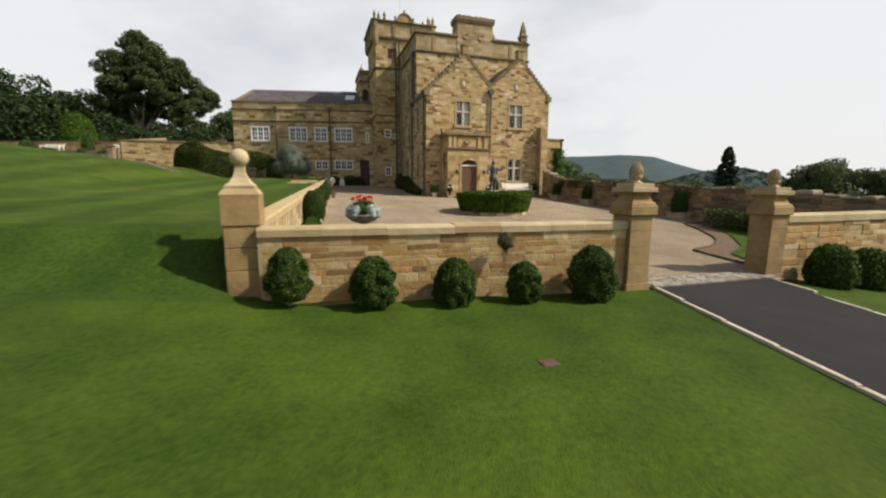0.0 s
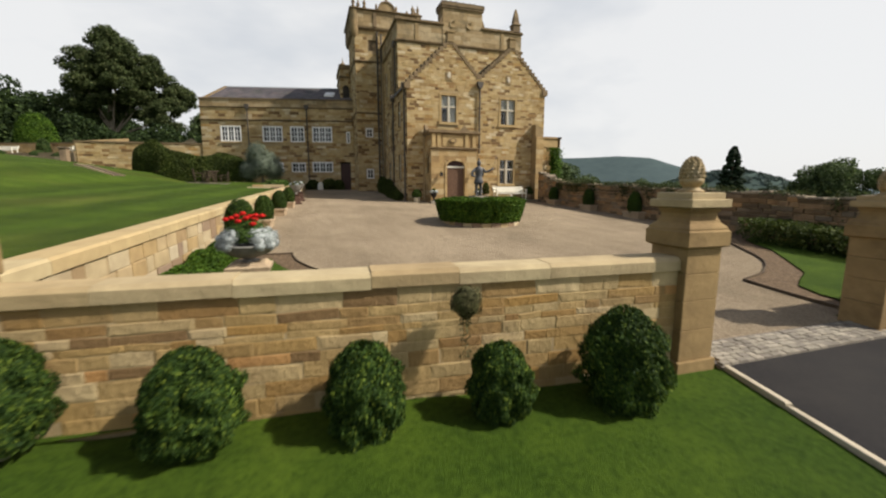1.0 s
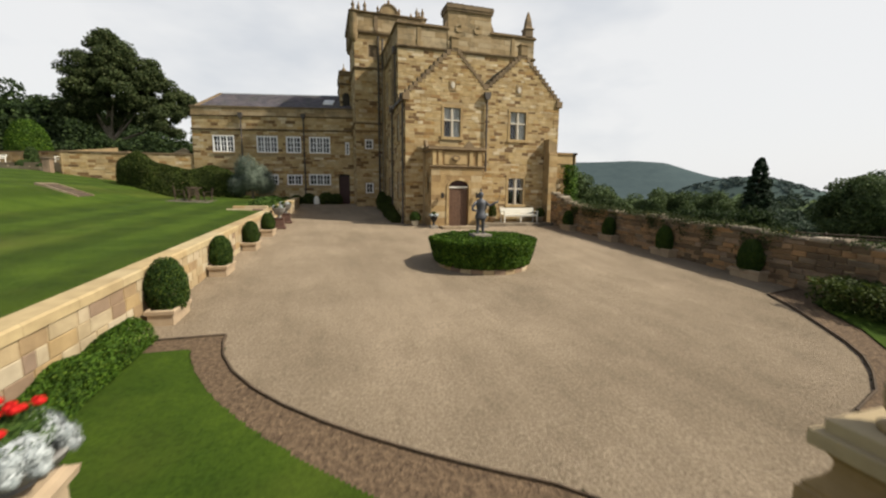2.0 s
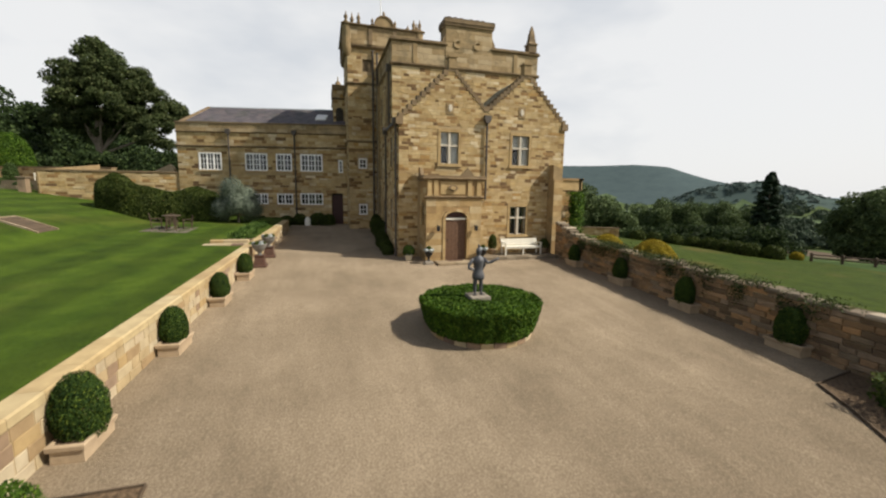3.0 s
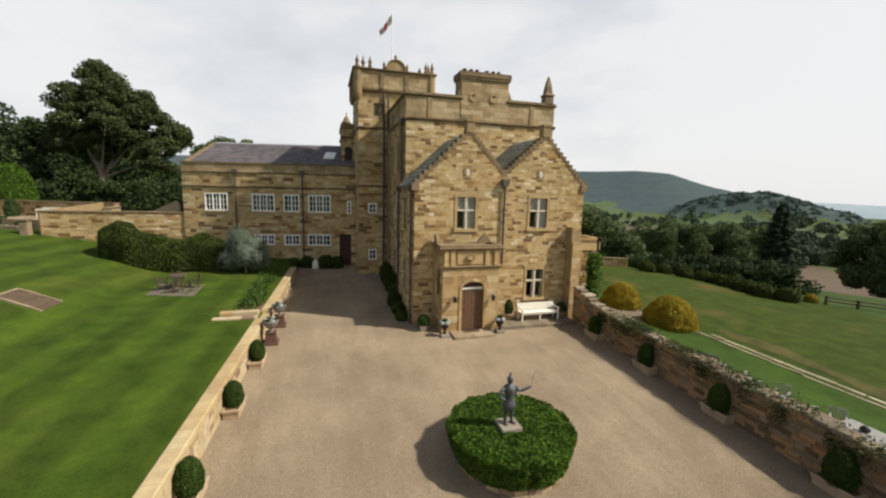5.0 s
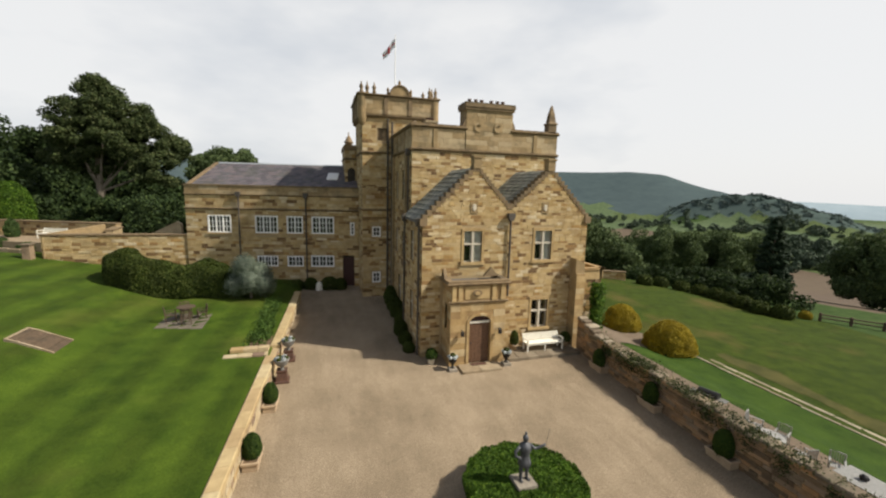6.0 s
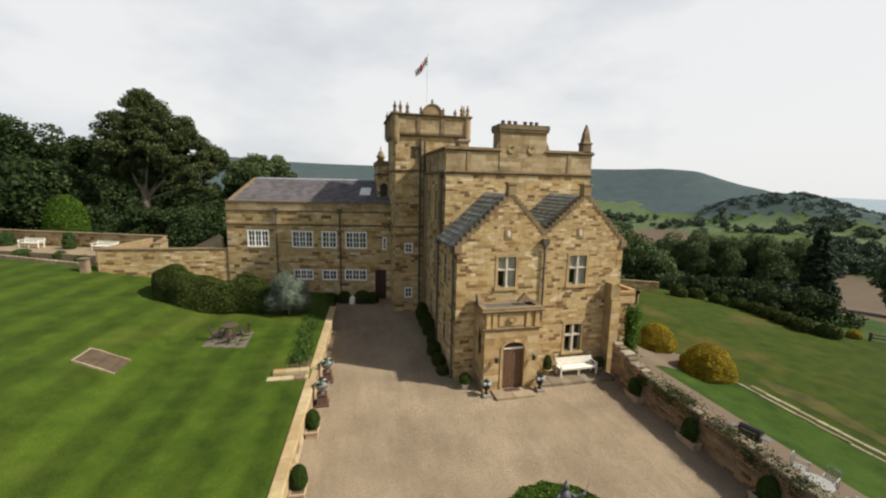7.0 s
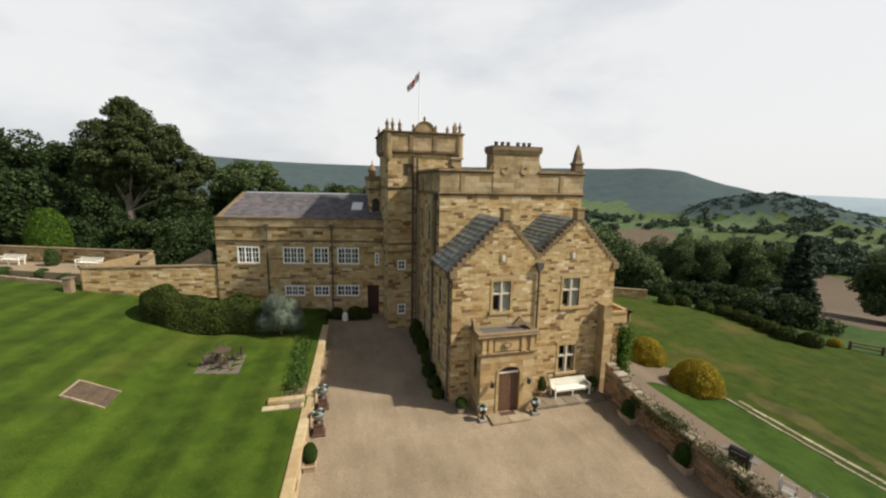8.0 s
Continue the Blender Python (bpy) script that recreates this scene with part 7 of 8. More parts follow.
# table and chairs on their pad
pz = lawn_z(-4.45, 29.85) + 0.04
padt = base("table_terrace", (-4.45, 29.85, pz), "square pad of grey paving slabs in the lawn", "paving")
for i in range(4):
    for k in range(4):
        xa, ya = -5.58 + i * 0.56, 28.68 + k * 0.6 - i * 0.09
        za = lawn_z(xa + 0.28, ya + 0.28) + 0.03
        place("paving_slab", Shape().box(xa, xa + 0.55, ya, ya + 0.59, za - 0.2, za + random.uniform(-0.004, 0.004), 0.01).mesh("paving_slab", M_SLABS), padt)
TX, TY = -4.4, 29.8
pz = lawn_z(TX, TY) + 0.04
tb = base("garden_table", (TX, TY, pz), "round weathered teak garden table", "table")
part("tabletop", Shape().lathe([(0.43, 0.70), (0.45, 0.71), (0.45, 0.74), (0.43, 0.75)], (TX, TY, pz), 24), M_TEAK, tb)
for a in range(4):
    c, s_ = math.cos(a * math.pi / 2 + 0.7), math.sin(a * math.pi / 2 + 0.7)
    part("leg", Shape().tube([(TX + 0.32 * c, TY + 0.32 * s_, pz), (TX + 0.24 * c, TY + 0.24 * s_, pz + 0.71)], 0.03, 6), M_TEAK, tb)


def garden_chair(material, name="garden_chair", label="weathered teak garden armchair", group="chairs round the table"):
    c = base(name, (0, 0, 0), label, "chair", group)
    for k in range(5):
        part("seat_slat", Shape().box(-0.26, 0.26, -0.25 + k * 0.1, -0.165 + k * 0.1, 0.41, 0.43, 0.004), material, c)
    for k in range(6):
        xx = -0.22 + k * 0.088
        part("back_slat", Shape().tube([(xx, 0.25, 0.44), (xx, 0.34, 0.92)], 0.018, 5), material, c)
    part("top_rail", Shape().tube([(-0.28, 0.34, 0.92), (0, 0.35, 0.96), (0.28, 0.34, 0.92)], 0.03, 6), material, c)
    for sx in (-1, 1):
        part("leg", Shape().tube([(sx * 0.27, -0.25, 0), (sx * 0.27, -0.25, 0.64)], 0.025, 6), material, c)
        part("leg", Shape().tube([(sx * 0.27, 0.25, 0), (sx * 0.28, 0.34, 0.92)], 0.025, 6), material, c)
        part("arm", Shape().box(sx * 0.27 - 0.035, sx * 0.27 + 0.035, -0.29, 0.28, 0.64, 0.665, 0.005), material, c)
    return c


ch = garden_chair(M_TEAK)
spots = [(200, 0.70), (285, 0.70), (20, 0.72), (110, 0.70)]
for k, (deg, d) in enumerate(spots):
    a = radians(deg)
    x, y = TX + d * math.cos(a), TY + d * math.sin(a)
    m = pose(x, y, lawn_z(x, y) + 0.04, 0, 0, deg - 90) @ Matrix.Scale(0.88, 4)
    if k == 0:
        ch.matrix_basis = m
    else:
        copy_thing(ch, m)

# hedge across the lawn's end
rng = np.random.RandomState(21)
path = [(-11.5, 38.3), (-10.3, 36.4), (-8.6, 35.8), (-6.6, 35.7), (-4.6, 35.3), (-2.6, 34.5)]


def along(t):
    k = min(int(t), len(path) - 2)
    f = t - k
    return path[k][0] + (path[k + 1][0] - path[k][0]) * f, path[k][1] + (path[k + 1][1] - path[k][1]) * f


n = 70000
tt = rng.uniform(0, len(path) - 1, n)
a = rng.uniform(-0.25, math.pi + 0.25, n)
lum = np.array([noise.noise((t * 1.7, w * 1.2, 2)) for t, w in zip(tt, a)])
hh = np.interp(tt, [0, 0.6, 1.1, 1.8, 2.7, 5], [1.0, 1.5, 2.0, 2.5, 2.05, 1.95]) + 0.08 * np.sin(tt * 5)
r = (1 + 0.16 * lum) * (1 - 0.14 * rng.rand(n) ** 2)
c = np.array([along(t) for t in tt])
sq = np.sign(np.cos(a)) * np.abs(np.cos(a)) ** 0.55
endc = np.sqrt(1 - (1 - np.clip(np.minimum(tt * 0.8, len(path) - 1 - tt) / 0.6, 0.02, 1)) ** 2)
pts = np.stack([c[:, 0], c[:, 1] + np.interp(tt, [0, 1.2, 2], [0.7, 1.1, 1.35]) * sq * r * endc, np.array([in_lawn(x, y) for x, y in c]) + 0.02 + hh * np.abs(np.sin(a)) ** 0.6 * r * endc], 1)
nr = np.stack([0 * a, np.cos(a), np.sin(a) + 0.1], 1)
thing("hedge", leaf_mesh("hedge", pts, nr, 0.075, M_DARKHEDGE, 21, 1.6), "broad dark green hedge along the end of the lawn", "hedge", kind="stuff")
wl = base("silver_willow", (-1.75, 33.6, lawn_z(-1.7, 33.6)), "silvery grey willow-leaved bush by the hedge", "bush")
zw = lawn_z(-1.7, 33.6)
for k in range(10):
    a = k * 2.4
    rr = 0.85 if k < 7 else 0.5
    cc = np.array((-1.75 + rr * math.cos(a), 33.6 + rr * 0.8 * math.sin(a), zw + 0.9 + 0.2 * (k % 4) + (0.75 if k >= 7 else 0)))
    p, q = ball_points(1700, 600 + k, (0.82, 0.75, 0.85), 0.25, 0.5)
    place("foliage", leaf_mesh("foliage", p + cc, q, 0.06, M_WILLOW, 600 + k, 2.6), wl)
part("stem", Shape().tube([(-1.75, 33.6, zw - 0.1), (-1.75, 33.6, zw + 1.6)], [0.1, 0.04], 7), M_BARK, wl)

# garden walls on the high side
GW = wall_frame((-16.4, 41.2), (1, -0.06))


def garden_wall(name, fr, length, z0, z1, thick, seed, label, cope=True):
    w = Shape().slab(fr, 0, length, z0, z1, 0.0, -thick)
    ob = thing(name, w.mesh(name, M_MORTAR), label, "wall", kind="structure")
    blocks = courses(free_spans(0, length, []), z0, z1 - 0.02, (0.16, 0.26), (0.3, 0.8), seed)
    tagged(place("stonework", joined_blocks(fr, blocks, (0.008, 0.035), 0.008, 0.018, seed + 1).mesh("stonework", M_HOUSE), ob), "", "", "", "stuff")
    if cope:
        place("coping", Shape().slab(fr, -0.05, length + 0.05, z1, z1 + 0.10, 0.08, -thick - 0.06).mesh("coping", M_TRIM), ob)
    return ob


garden_wall("wall_garden", GW, 9.6, 3.6, 6.15, 0.4, 91, "honey sandstone garden wall behind the hedge")
GW2 = wall_frame((-36.4, 54.1), (1, -0.374))
garden_wall("wall_terrace", GW2, 24.4, 3.8, 6.55, 0.45, 93, "long sandstone terrace wall under the trees")
GW3 = wall_frame((-13.6, 45.5), (0.15, -1))
garden_wall("wall_terrace_return", GW3, 2.6, 3.8, 6.3, 0.45, 95, "short sandstone return of the terrace wall")
gp = base("gate_post", (-16.9, 40.7, 4.9), "stout sandstone post at the end of the garden wall", "post")
part("shaft", Shape().box(-17.15, -16.65, 40.45, 40.95, 4.3, 5.55, 0.03), M_OLD_SHADED, gp)
part("cap", Shape().box(-17.22, -16.58, 40.38, 41.02, 5.55, 5.66, 0.03), M_LICHEN, gp)
rp = Shape()
ra0, ra1 = Vector((-16.4, 41.3, 0)), Vector((-13.55, 43.6, 0))
side = Vector((ra1.y - ra0.y, ra0.x - ra1.x, 0)).normalized() * 0.22
rp.add([q + Vector((0, 0, z)) for q, z in ((ra0 - side, 4.2), (ra0 + side, 4.2), (ra1 + side, 4.2), (ra1 - side, 4.2), (ra0 - side, 6.2), (ra0 + side, 6.2), (ra1 + side, 6.75), (ra1 - side, 6.75))],
       [(3, 2, 1, 0), (4, 5, 6, 7), (0, 1, 5, 4), (1, 2, 6, 5), (2, 3, 7, 6), (3, 0, 4, 7)])
thing("wall_ramp", rp.mesh("wall_ramp", M_ASHLAR), "sandstone wall with a sloping top beside the terrace", "wall", kind="structure")
RU = wall_frame((-10.6, 43.6), (1, 0))
gab = base("stone_gable", (-9.6, 43.4, 5.0), "low pale stone gable of an outbuilding", "outbuilding")
part("wall", Shape().prism([(0, 4.0), (2.3, 4.0), (2.3, 6.7), (2.0, 6.95), (0.0, 5.9)], RU, 0.0, -0.5), M_PALE_J, gab)
terr = Shape()
ring = [(-31, 48.6), (-17.3, 43.0), (-13.7, 44.6), (-13.9, 45.2), (-31, 51.6)]
terr.add([(x, y, z) for z in (4.0, 5.42) for x, y in ring], [(4, 3, 2, 1, 0), (5, 6, 7, 8, 9)] + [(i, (i + 1) % 5, 5 + (i + 1) % 5, 5 + i) for i in range(5)])
thing("terrace", terr.mesh("terrace", M_PAVE), "raised stone-paved terrace in front of the long wall", "terrace", kind="structure")
tk = base("terrace_kerb", (-22.0, 43.6, 4.8), "low pale stone kerb between lawn and terrace", "kerb")
for k in range(14):
    x = -29.5 + k * 0.86
    y = 46.7 - 0.39 * (x + 29.5)
    z = land_z(x + 0.4, y - 0.15)
    place("kerb_block", Shape().add([(x + a * 0.83, y - a * 0.32 + b * 0.3, z + c) for c in (-0.3, 0.28) for a, b in ((0, 0), (1, 0), (1, 1), (0, 1))], [(3, 2, 1, 0), (4, 5, 6, 7), (0, 1, 5, 4), (1, 2, 6, 5), (2, 3, 7, 6), (3, 0, 4, 7)]).mesh("kerb_block", M_PAVE), tk)
for x, y, tr in ((-24.6, 48.2, -20), (-17.9, 45.7, -20)):
    white_bench(x, y, 5.42, 2.0, tr, "cream-white slatted garden bench against the terrace wall")
for k, (x, y, r, h) in enumerate([(-27.3, 49.4, 0.6, 1.3), (-21.2, 46.9, 0.5, 1.5), (-20.6, 44.6, 0.5, 0.8), (-18.4, 43.4, 0.6, 0.7), (-23.8, 45.6, 0.7, 0.7), (-15.2, 44.7, 0.4, 0.8)]):
    b = leafy_bush("shrub", r, h, 2600, 0.06, M_WOOD, 620 + 2 * k, "small green shrub on the upper terrace", "shrub", 0.3, "shrubs on the terrace")
    rest(b, x, y, 5.40 if k in (0, 1, 5) else land_z(x, y))
ty = leafy_bush("topiary", 1.75, 4.9, 26000, 0.09, M_HEDGE, 640, "tall clipped green yew dome above the wall", "topiary", 0.03)
rest(ty, -24.4, 52.6, 5.0)

# ---- right-hand garden ----
def gz(x, y):
    return land_z(x, y)


sheet("garden_path", lambda x, y: (16.3 < x < 20.15 and 8 < y < 30) or (17 < x < 25.0 - 0.9 * abs(y - 27.0) and 25.3 < y < 29.6), 16.2, 25.2, 8.0, 30.4, 0.15, 0.03, M_PATHWAY, "narrow gravel path beside the garden wall", "path", gz)
sheet("worn_turf", lambda x, y: abs(x - 26.5 - 0.05 * (y - 16) - 0.5 * noise.noise((x * 0.3, y * 0.25, 2))) < 0.55 + 0.5 * noise.noise((x * 0.8, y * 0.35, 7)), 24.9, 29.4, 7.0, 24.0, 0.15, 0.012, M_WORN, "strip of dry trodden turf beside the edging", "grass", gz)
for far in (0, 1):
    kb = base("garden_kerb", (24.7 + 0.62 * far, 18.0, gz(24.7, 18)), "line of pale stone edging along the lawn" if not far else "broken row of old edging stones in the grass", "kerb")
    y = 7.0
    while y < 24.2 - 1.5 * far:
        w = random.uniform(0.5, 0.9)
        xk = 24.6 + 0.62 * far + random.uniform(-0.03, 0.03)
        z = gz(xk, y)
        if not far or random.random() < 0.96:
            place("kerb_block", Shape().box(xk - 0.085 - 0.03 * far, xk + 0.085 + 0.03 * far, y, y + w - 0.02, z - 0.4, z + (0.05 if not far else 0.03) + random.uniform(-0.02, 0.02), 0.02).mesh("kerb_block", M_OLDKERB), kb)
        y += w
for k, (x, y, r, h) in enumerate([(23.6, 29.2, 1.42, 1.75), (23.85, 25.1, 1.62, 1.9)]):
    b = leafy_bush("golden_yew", r, h, 26000, 0.05, M_YELLOW, 650 + 3 * k, "rounded golden-yellow clipped yew on the garden lawn", "bush", 0.12, "golden yews", dome=True)
    rest(b, x, y, gz(x, y) - 0.02)
BBQ = (18.65, 18.05)
zq = gz(*BBQ) + 0.03
bq = base("barbecue", (*BBQ, zq), "black barbecue with a closed hood beside the wall", "barbecue")
hood = Shape()
hood.add([(BBQ[0] + sx * 0.5, BBQ[1] + 0.28 * math.cos(a), zq + 0.78 + 0.3 * math.sin(a)) for sx in (-1, 1) for a in [i * math.pi / 8 for i in range(9)]],
         [tuple(range(9)), tuple(range(17, 8, -1))] + [(i, 9 + i, 9 + (i + 1) % 9, (i + 1) % 9) for i in range(9)])
part("hood", hood, M_IRON, bq)
part("cabinet", Shape().box(BBQ[0] - 0.48, BBQ[0] + 0.48, BBQ[1] - 0.26, BBQ[1] + 0.26, zq + 0.1, zq + 0.76, 0.03), M_IRON, bq)
part("handle", Shape().tube([(BBQ[0] - 0.35, BBQ[1] - 0.32, zq + 0.9), (BBQ[0] + 0.35, BBQ[1] - 0.32, zq + 0.9)], 0.02, 6), M_GREEN_METAL, bq)
for sx in (-0.7, 0.7):
    part("shelf", Shape().box(BBQ[0] + sx - 0.2, BBQ[0] + sx + 0.2, BBQ[1] - 0.24, BBQ[1] + 0.24, zq + 0.72, zq + 0.76, 0.01), M_GREEN_METAL, bq)
for sx in (-0.42, 0.42):
    for dy in (-0.2, 0.2):
        part("leg", Shape().tube([(BBQ[0] + sx, BBQ[1] + dy, zq), (BBQ[0] + sx, BBQ[1] + dy, zq + 0.12)], 0.03, 6), M_IRON, bq)
bq.matrix_basis = bq.matrix_basis @ Matrix.Rotation(radians(-72), 4, "Z") @ Matrix.Scale(0.8, 4)
GTX, GTY = 17.95, 15.1
zt = gz(GTX, GTY) + 0.03
gt = base("garden_table", (GTX, GTY, zt), "pale metal garden table by the wall", "table", "metal garden tables")
part("tabletop", Shape().lathe([(0.5, 0.69), (0.52, 0.70), (0.52, 0.725), (0.5, 0.73)], (GTX, GTY, zt), 24), M_PALE_METAL, gt)
part("stem", Shape().lathe([(0.28, 0), (0.04, 0.05), (0.035, 0.69)], (GTX, GTY, zt), 12), M_PALE_METAL, gt)
lt = base("garden_table", (18.4, 12.2, zt), "long pale slatted garden table by the wall", "table", "metal garden tables")
for k in range(7):
    part("top_slat", Shape().box(17.9 + k * 0.145, 18.035 + k * 0.145, 11.2, 13.2, zt + 0.70, zt + 0.73, 0.005), M_PALE_METAL, lt)
for sx in (17.98, 18.82):
    for y in (11.35, 13.05):
        part("leg", Shape().box(sx - 0.03, sx + 0.03, y - 0.03, y + 0.03, zt, zt + 0.7, 0.004), M_PALE_METAL, lt)
pc = base("tea_pot", (18.4, 12.6, zt + 0.73), "small black pot on the garden table", "pot")
part("body", Shape().lathe([(0.07, 0), (0.12, 0.05), (0.12, 0.12), (0.06, 0.18), (0.02, 0.2)], (18.4, 12.6, zt + 0.73), 14), M_IRON, pc, "", True)
mc2 = garden_chair(M_PALE_METAL, "garden_chair", "pale grey metal garden chair by the wall", "metal chairs")
for k, (x, y, tr) in enumerate([(18.8, 16.15, 25), (19.2, 15.4, -70), (18.75, 14.35, 170), (19.25, 13.7, -60), (19.3, 12.3, -85)]):
    m = pose(x, y, gz(x, y) + 0.03, 0, 0, tr) @ Matrix.Scale(0.85, 4)
    if k == 0:
        mc2.matrix_basis = m
    else:
        copy_thing(mc2, m)
# box balls along the garden edge
bb = leafy_bush("box_ball", 0.88, 1.25, 4200, 0.10, M_DARKHEDGE, 670, "clipped dark green box ball along the garden edge", "bush", 0.10, "box balls")
row = [(38.0, 42.3), (40.2, 42.2), (41.3, 40.3), (41.8, 38.4), (41.8, 36.5), (41.5, 34.8), (41.1, 33.1), (40.8, 31.4), (41.6, 30.0)]
for k, (x, y) in enumerate(row):
    m = pose(x, y, gz(x, y) - 0.1, 0, 0, k * 47)
    if k == 0:
        bb.matrix_basis = m
    else:
        copy_thing(bb, m)
yb = leafy_bush("yellow_shrub", 0.5, 0.7, 3000, 0.07, M_YELLOW, 676, "small yellow shrub at the garden edge", "bush", 0.15)
rest(yb, 43.9, 29.6, gz(43.9, 29.6))
fence = base("garden_fence", (45.0, 28.3, gz(45, 28.3)), "low dark weathered timber fence at the lawn's edge", "fence")
FENCE = [(44.6 + 1.25 * k, 28.9 - 1.55 * k) for k in range(8)]
for k, (x, y) in enumerate(FENCE):
    z = gz(x, y)
    part("post", Shape().box(x - 0.09, x + 0.09, y - 0.09, y + 0.09, z - 0.2, z + 0.75, 0.02), M_TEAK, fence)
    if k:
        xa, ya = FENCE[k - 1]
        for hz in (0.32, 0.6):
            part("rail", Shape().tube([(xa, ya, gz(xa, ya) + hz), (x, y, z + hz)], 0.06, 6), M_TEAK, fence)
ew = garden_wall("wall_garden_end", wall_frame((31.0, 47.0), (1, -0.55)), 6.5, -1.5, 0.95, 0.4, 97, "low pale stone wall at the garden's far end", True)
# ivy on the garden porch
pts = np.array([(17.45 + random.gauss(0, 0.20) + 0.10 * math.sin(k * 0.01), 24.52 - abs(random.gauss(0, 0.22)), 0.9 + 4.2 * random.random() ** 0.9) for k in range(6500)])
iv = base("climbing_plant", (17.0, 24.6, 1.0), "dark green climber on the garden porch", "climber")
place("foliage", leaf_mesh("foliage", pts, np.tile((0.2, -1.0, 0.5), (6500, 1)), 0.085, M_HEDGE, 31, 1.3), iv)
# growth along the top of the right wall
pts, nr = [], []
rng2 = random.Random(33)
for k in range(34):
    y = 5.5 + 16.5 * rng2.random() ** 0.7
    r = rng2.uniform(0.10, 0.36)
    z = right_top(y)
    hang = rng2.random() < 0.45
    for j in range(int(300 * r / 0.25)):
        d = abs(rng2.gauss(0, 0.12))
        if hang and rng2.random() < 0.5:
            pts.append((15.80 - abs(rng2.gauss(0, 0.06)), y + rng2.gauss(0, r * 0.8), z - 0.05 - abs(rng2.gauss(0, 0.28))))
            nr.append((-1, 0, 0.3))
        else:
            pts.append((16.05 + rng2.gauss(0, 0.22), y + rng2.gauss(0, r), z + 0.02 + 0.7 * d - 0.06 * rng2.random()))
            nr.append((rng2.uniform(-1, 0.3), 0, 0.7))
thing("wall_top_plants", leaf_mesh("wall_top_plants", np.array(pts), np.array(nr), 0.045, M_CREEPER, 34, 1.5), "creeping green plants along the wall top", "plants", kind="stuff")
# hedge inside the right grass corner
rng = np.random.RandomState(35)
n = 9000
xx = rng.uniform(14.2, 15.6, n)
yy = rng.uniform(4.2, 9.2, n)
zz = 0.75 * np.sqrt(rng.rand(n))
thing("low_hedge", leaf_mesh("low_hedge", np.stack([xx, yy, np.array([court_z(0, v) for v in yy]) + zz], 1), np.tile((-0.4, 0, 1.0), (n, 1)), 0.06, M_DARKHEDGE, 36), "dark low hedge at the foot of the shaded wall", "hedge", kind="stuff")


# ---- trees ----
def tree(name, at, trunk_h, limbs, clumps, leaf, per, material, seed, label, category="tree", trunk_r=0.5):
    """A tapered trunk with limbs and a crown of many leaf clumps."""
    t = base(name, at, label, category)
    x, y, z = at
    rng = random.Random(seed)
    part("trunk", Shape().tube([(x, y, z - 0.3), (x + 0.1, y, z + trunk_h * 0.35), (x - 0.1, y + 0.1, z + trunk_h), (x, y, z + trunk_h * 1.7)], [trunk_r * 1.15, trunk_r * 0.8, trunk_r * 0.62, trunk_r * 0.2], 10), M_BARK, t)
    for cx, cy, cz, r in limbs:
        part("limb", Shape().tube([(x, y, z + trunk_h * rng.uniform(0.7, 1.0)), (x + cx * 0.5, y + cy * 0.5, z + cz * 0.75), (x + cx, y + cy, z + cz)], [trunk_r * 0.26, trunk_r * 0.18, trunk_r * 0.06], 7), M_BARK, t)
    P, N = [], []
    for k, (cx, cy, cz, r, sq) in enumerate(clumps):
        p, q = ball_points(int(per * r * r), seed * 100 + k, (r, r, r * sq), 0.30, 0.45, 2.6)
        P.append(p + np.array((x + cx, y + cy, z + cz)))
        N.append(q)
    place("crown", leaf_mesh("crown", np.concatenate(P), np.concatenate(N), leaf, material, seed, 1.4, 0.9), t)
    return t


def crown(width, height, low, n, seed, lean=0.0, r=(1.3, 2.4), taper=0.75):
    """Clump centres that fill a rounded crown with an uneven outline."""
    rng = random.Random(seed)
    out = []
    while len(out) < n:
        u, v, w = rng.uniform(-1, 1), rng.uniform(-1, 1), rng.random()
        lim = math.sqrt(max(0.0, 1 - (max(0.0, w - 0.35) / 0.68) ** 2)) * (0.6 + 0.4 * min(1, w / 0.3))
        d = math.hypot(u, v)
        if d > lim or d < lim * 0.35 and w < 0.8:
            continue
        out.append((u * width + lean * w * width, v * width, low + w * height, rng.uniform(*r), taper))
    return out


syc = (-21.9, 63.3, land_z(-21.9, 63.3))
cl = []
rngc = random.Random(77)
for ex, ey, ez, er, eh, cnt in ((0.3, 0, 14.2, 2.7, 2.3, 38), (1.8, 0, 13.0, 3.0, 2.2, 34), (-1.9, -0.4, 11.6, 2.9, 2.5, 40), (3.9, 0.4, 11.9, 2.6, 2.2, 32), (7.4, 0.2, 9.4, 2.2, 2.0, 26), (1.2, 0, 10.4, 4.0, 2.8, 60), (-3.2, 0.5, 8.4, 2.2, 1.8, 22), (6.2, -0.6, 6.8, 2.6, 2.0, 26), (3.2, 0.4, 8.2, 3.2, 2.0, 34), (-0.8, 1.0, 7.2, 2.6, 1.4, 20)):
    for k in range(cnt):
        a, w = rngc.uniform(0, 2 * math.pi), rngc.uniform(-0.8, 1)
        d = math.sqrt(max(0.05, 1 - w * w)) * rngc.uniform(0.35, 1.0)
        cl.append((ex + er * d * math.cos(a), ey + er * d * math.sin(a), ez + eh * w, rngc.uniform(0.6, 1.15), 0.7))
tree("sycamore_tree", syc, 5.6, [(-2.2, 0.6, 8.5, 1), (3.5, -1, 8.0, 1), (0.5, 2, 12, 1), (7, 0.5, 7.5, 1), (-1.6, -1.5, 9.5, 1), (1.5, -2, 10, 1), (4.5, 0.5, 11, 1)], cl, 0.17, 520, M_TREE, 7, "tall dark sycamore with a spreading uneven crown", trunk_r=0.62)

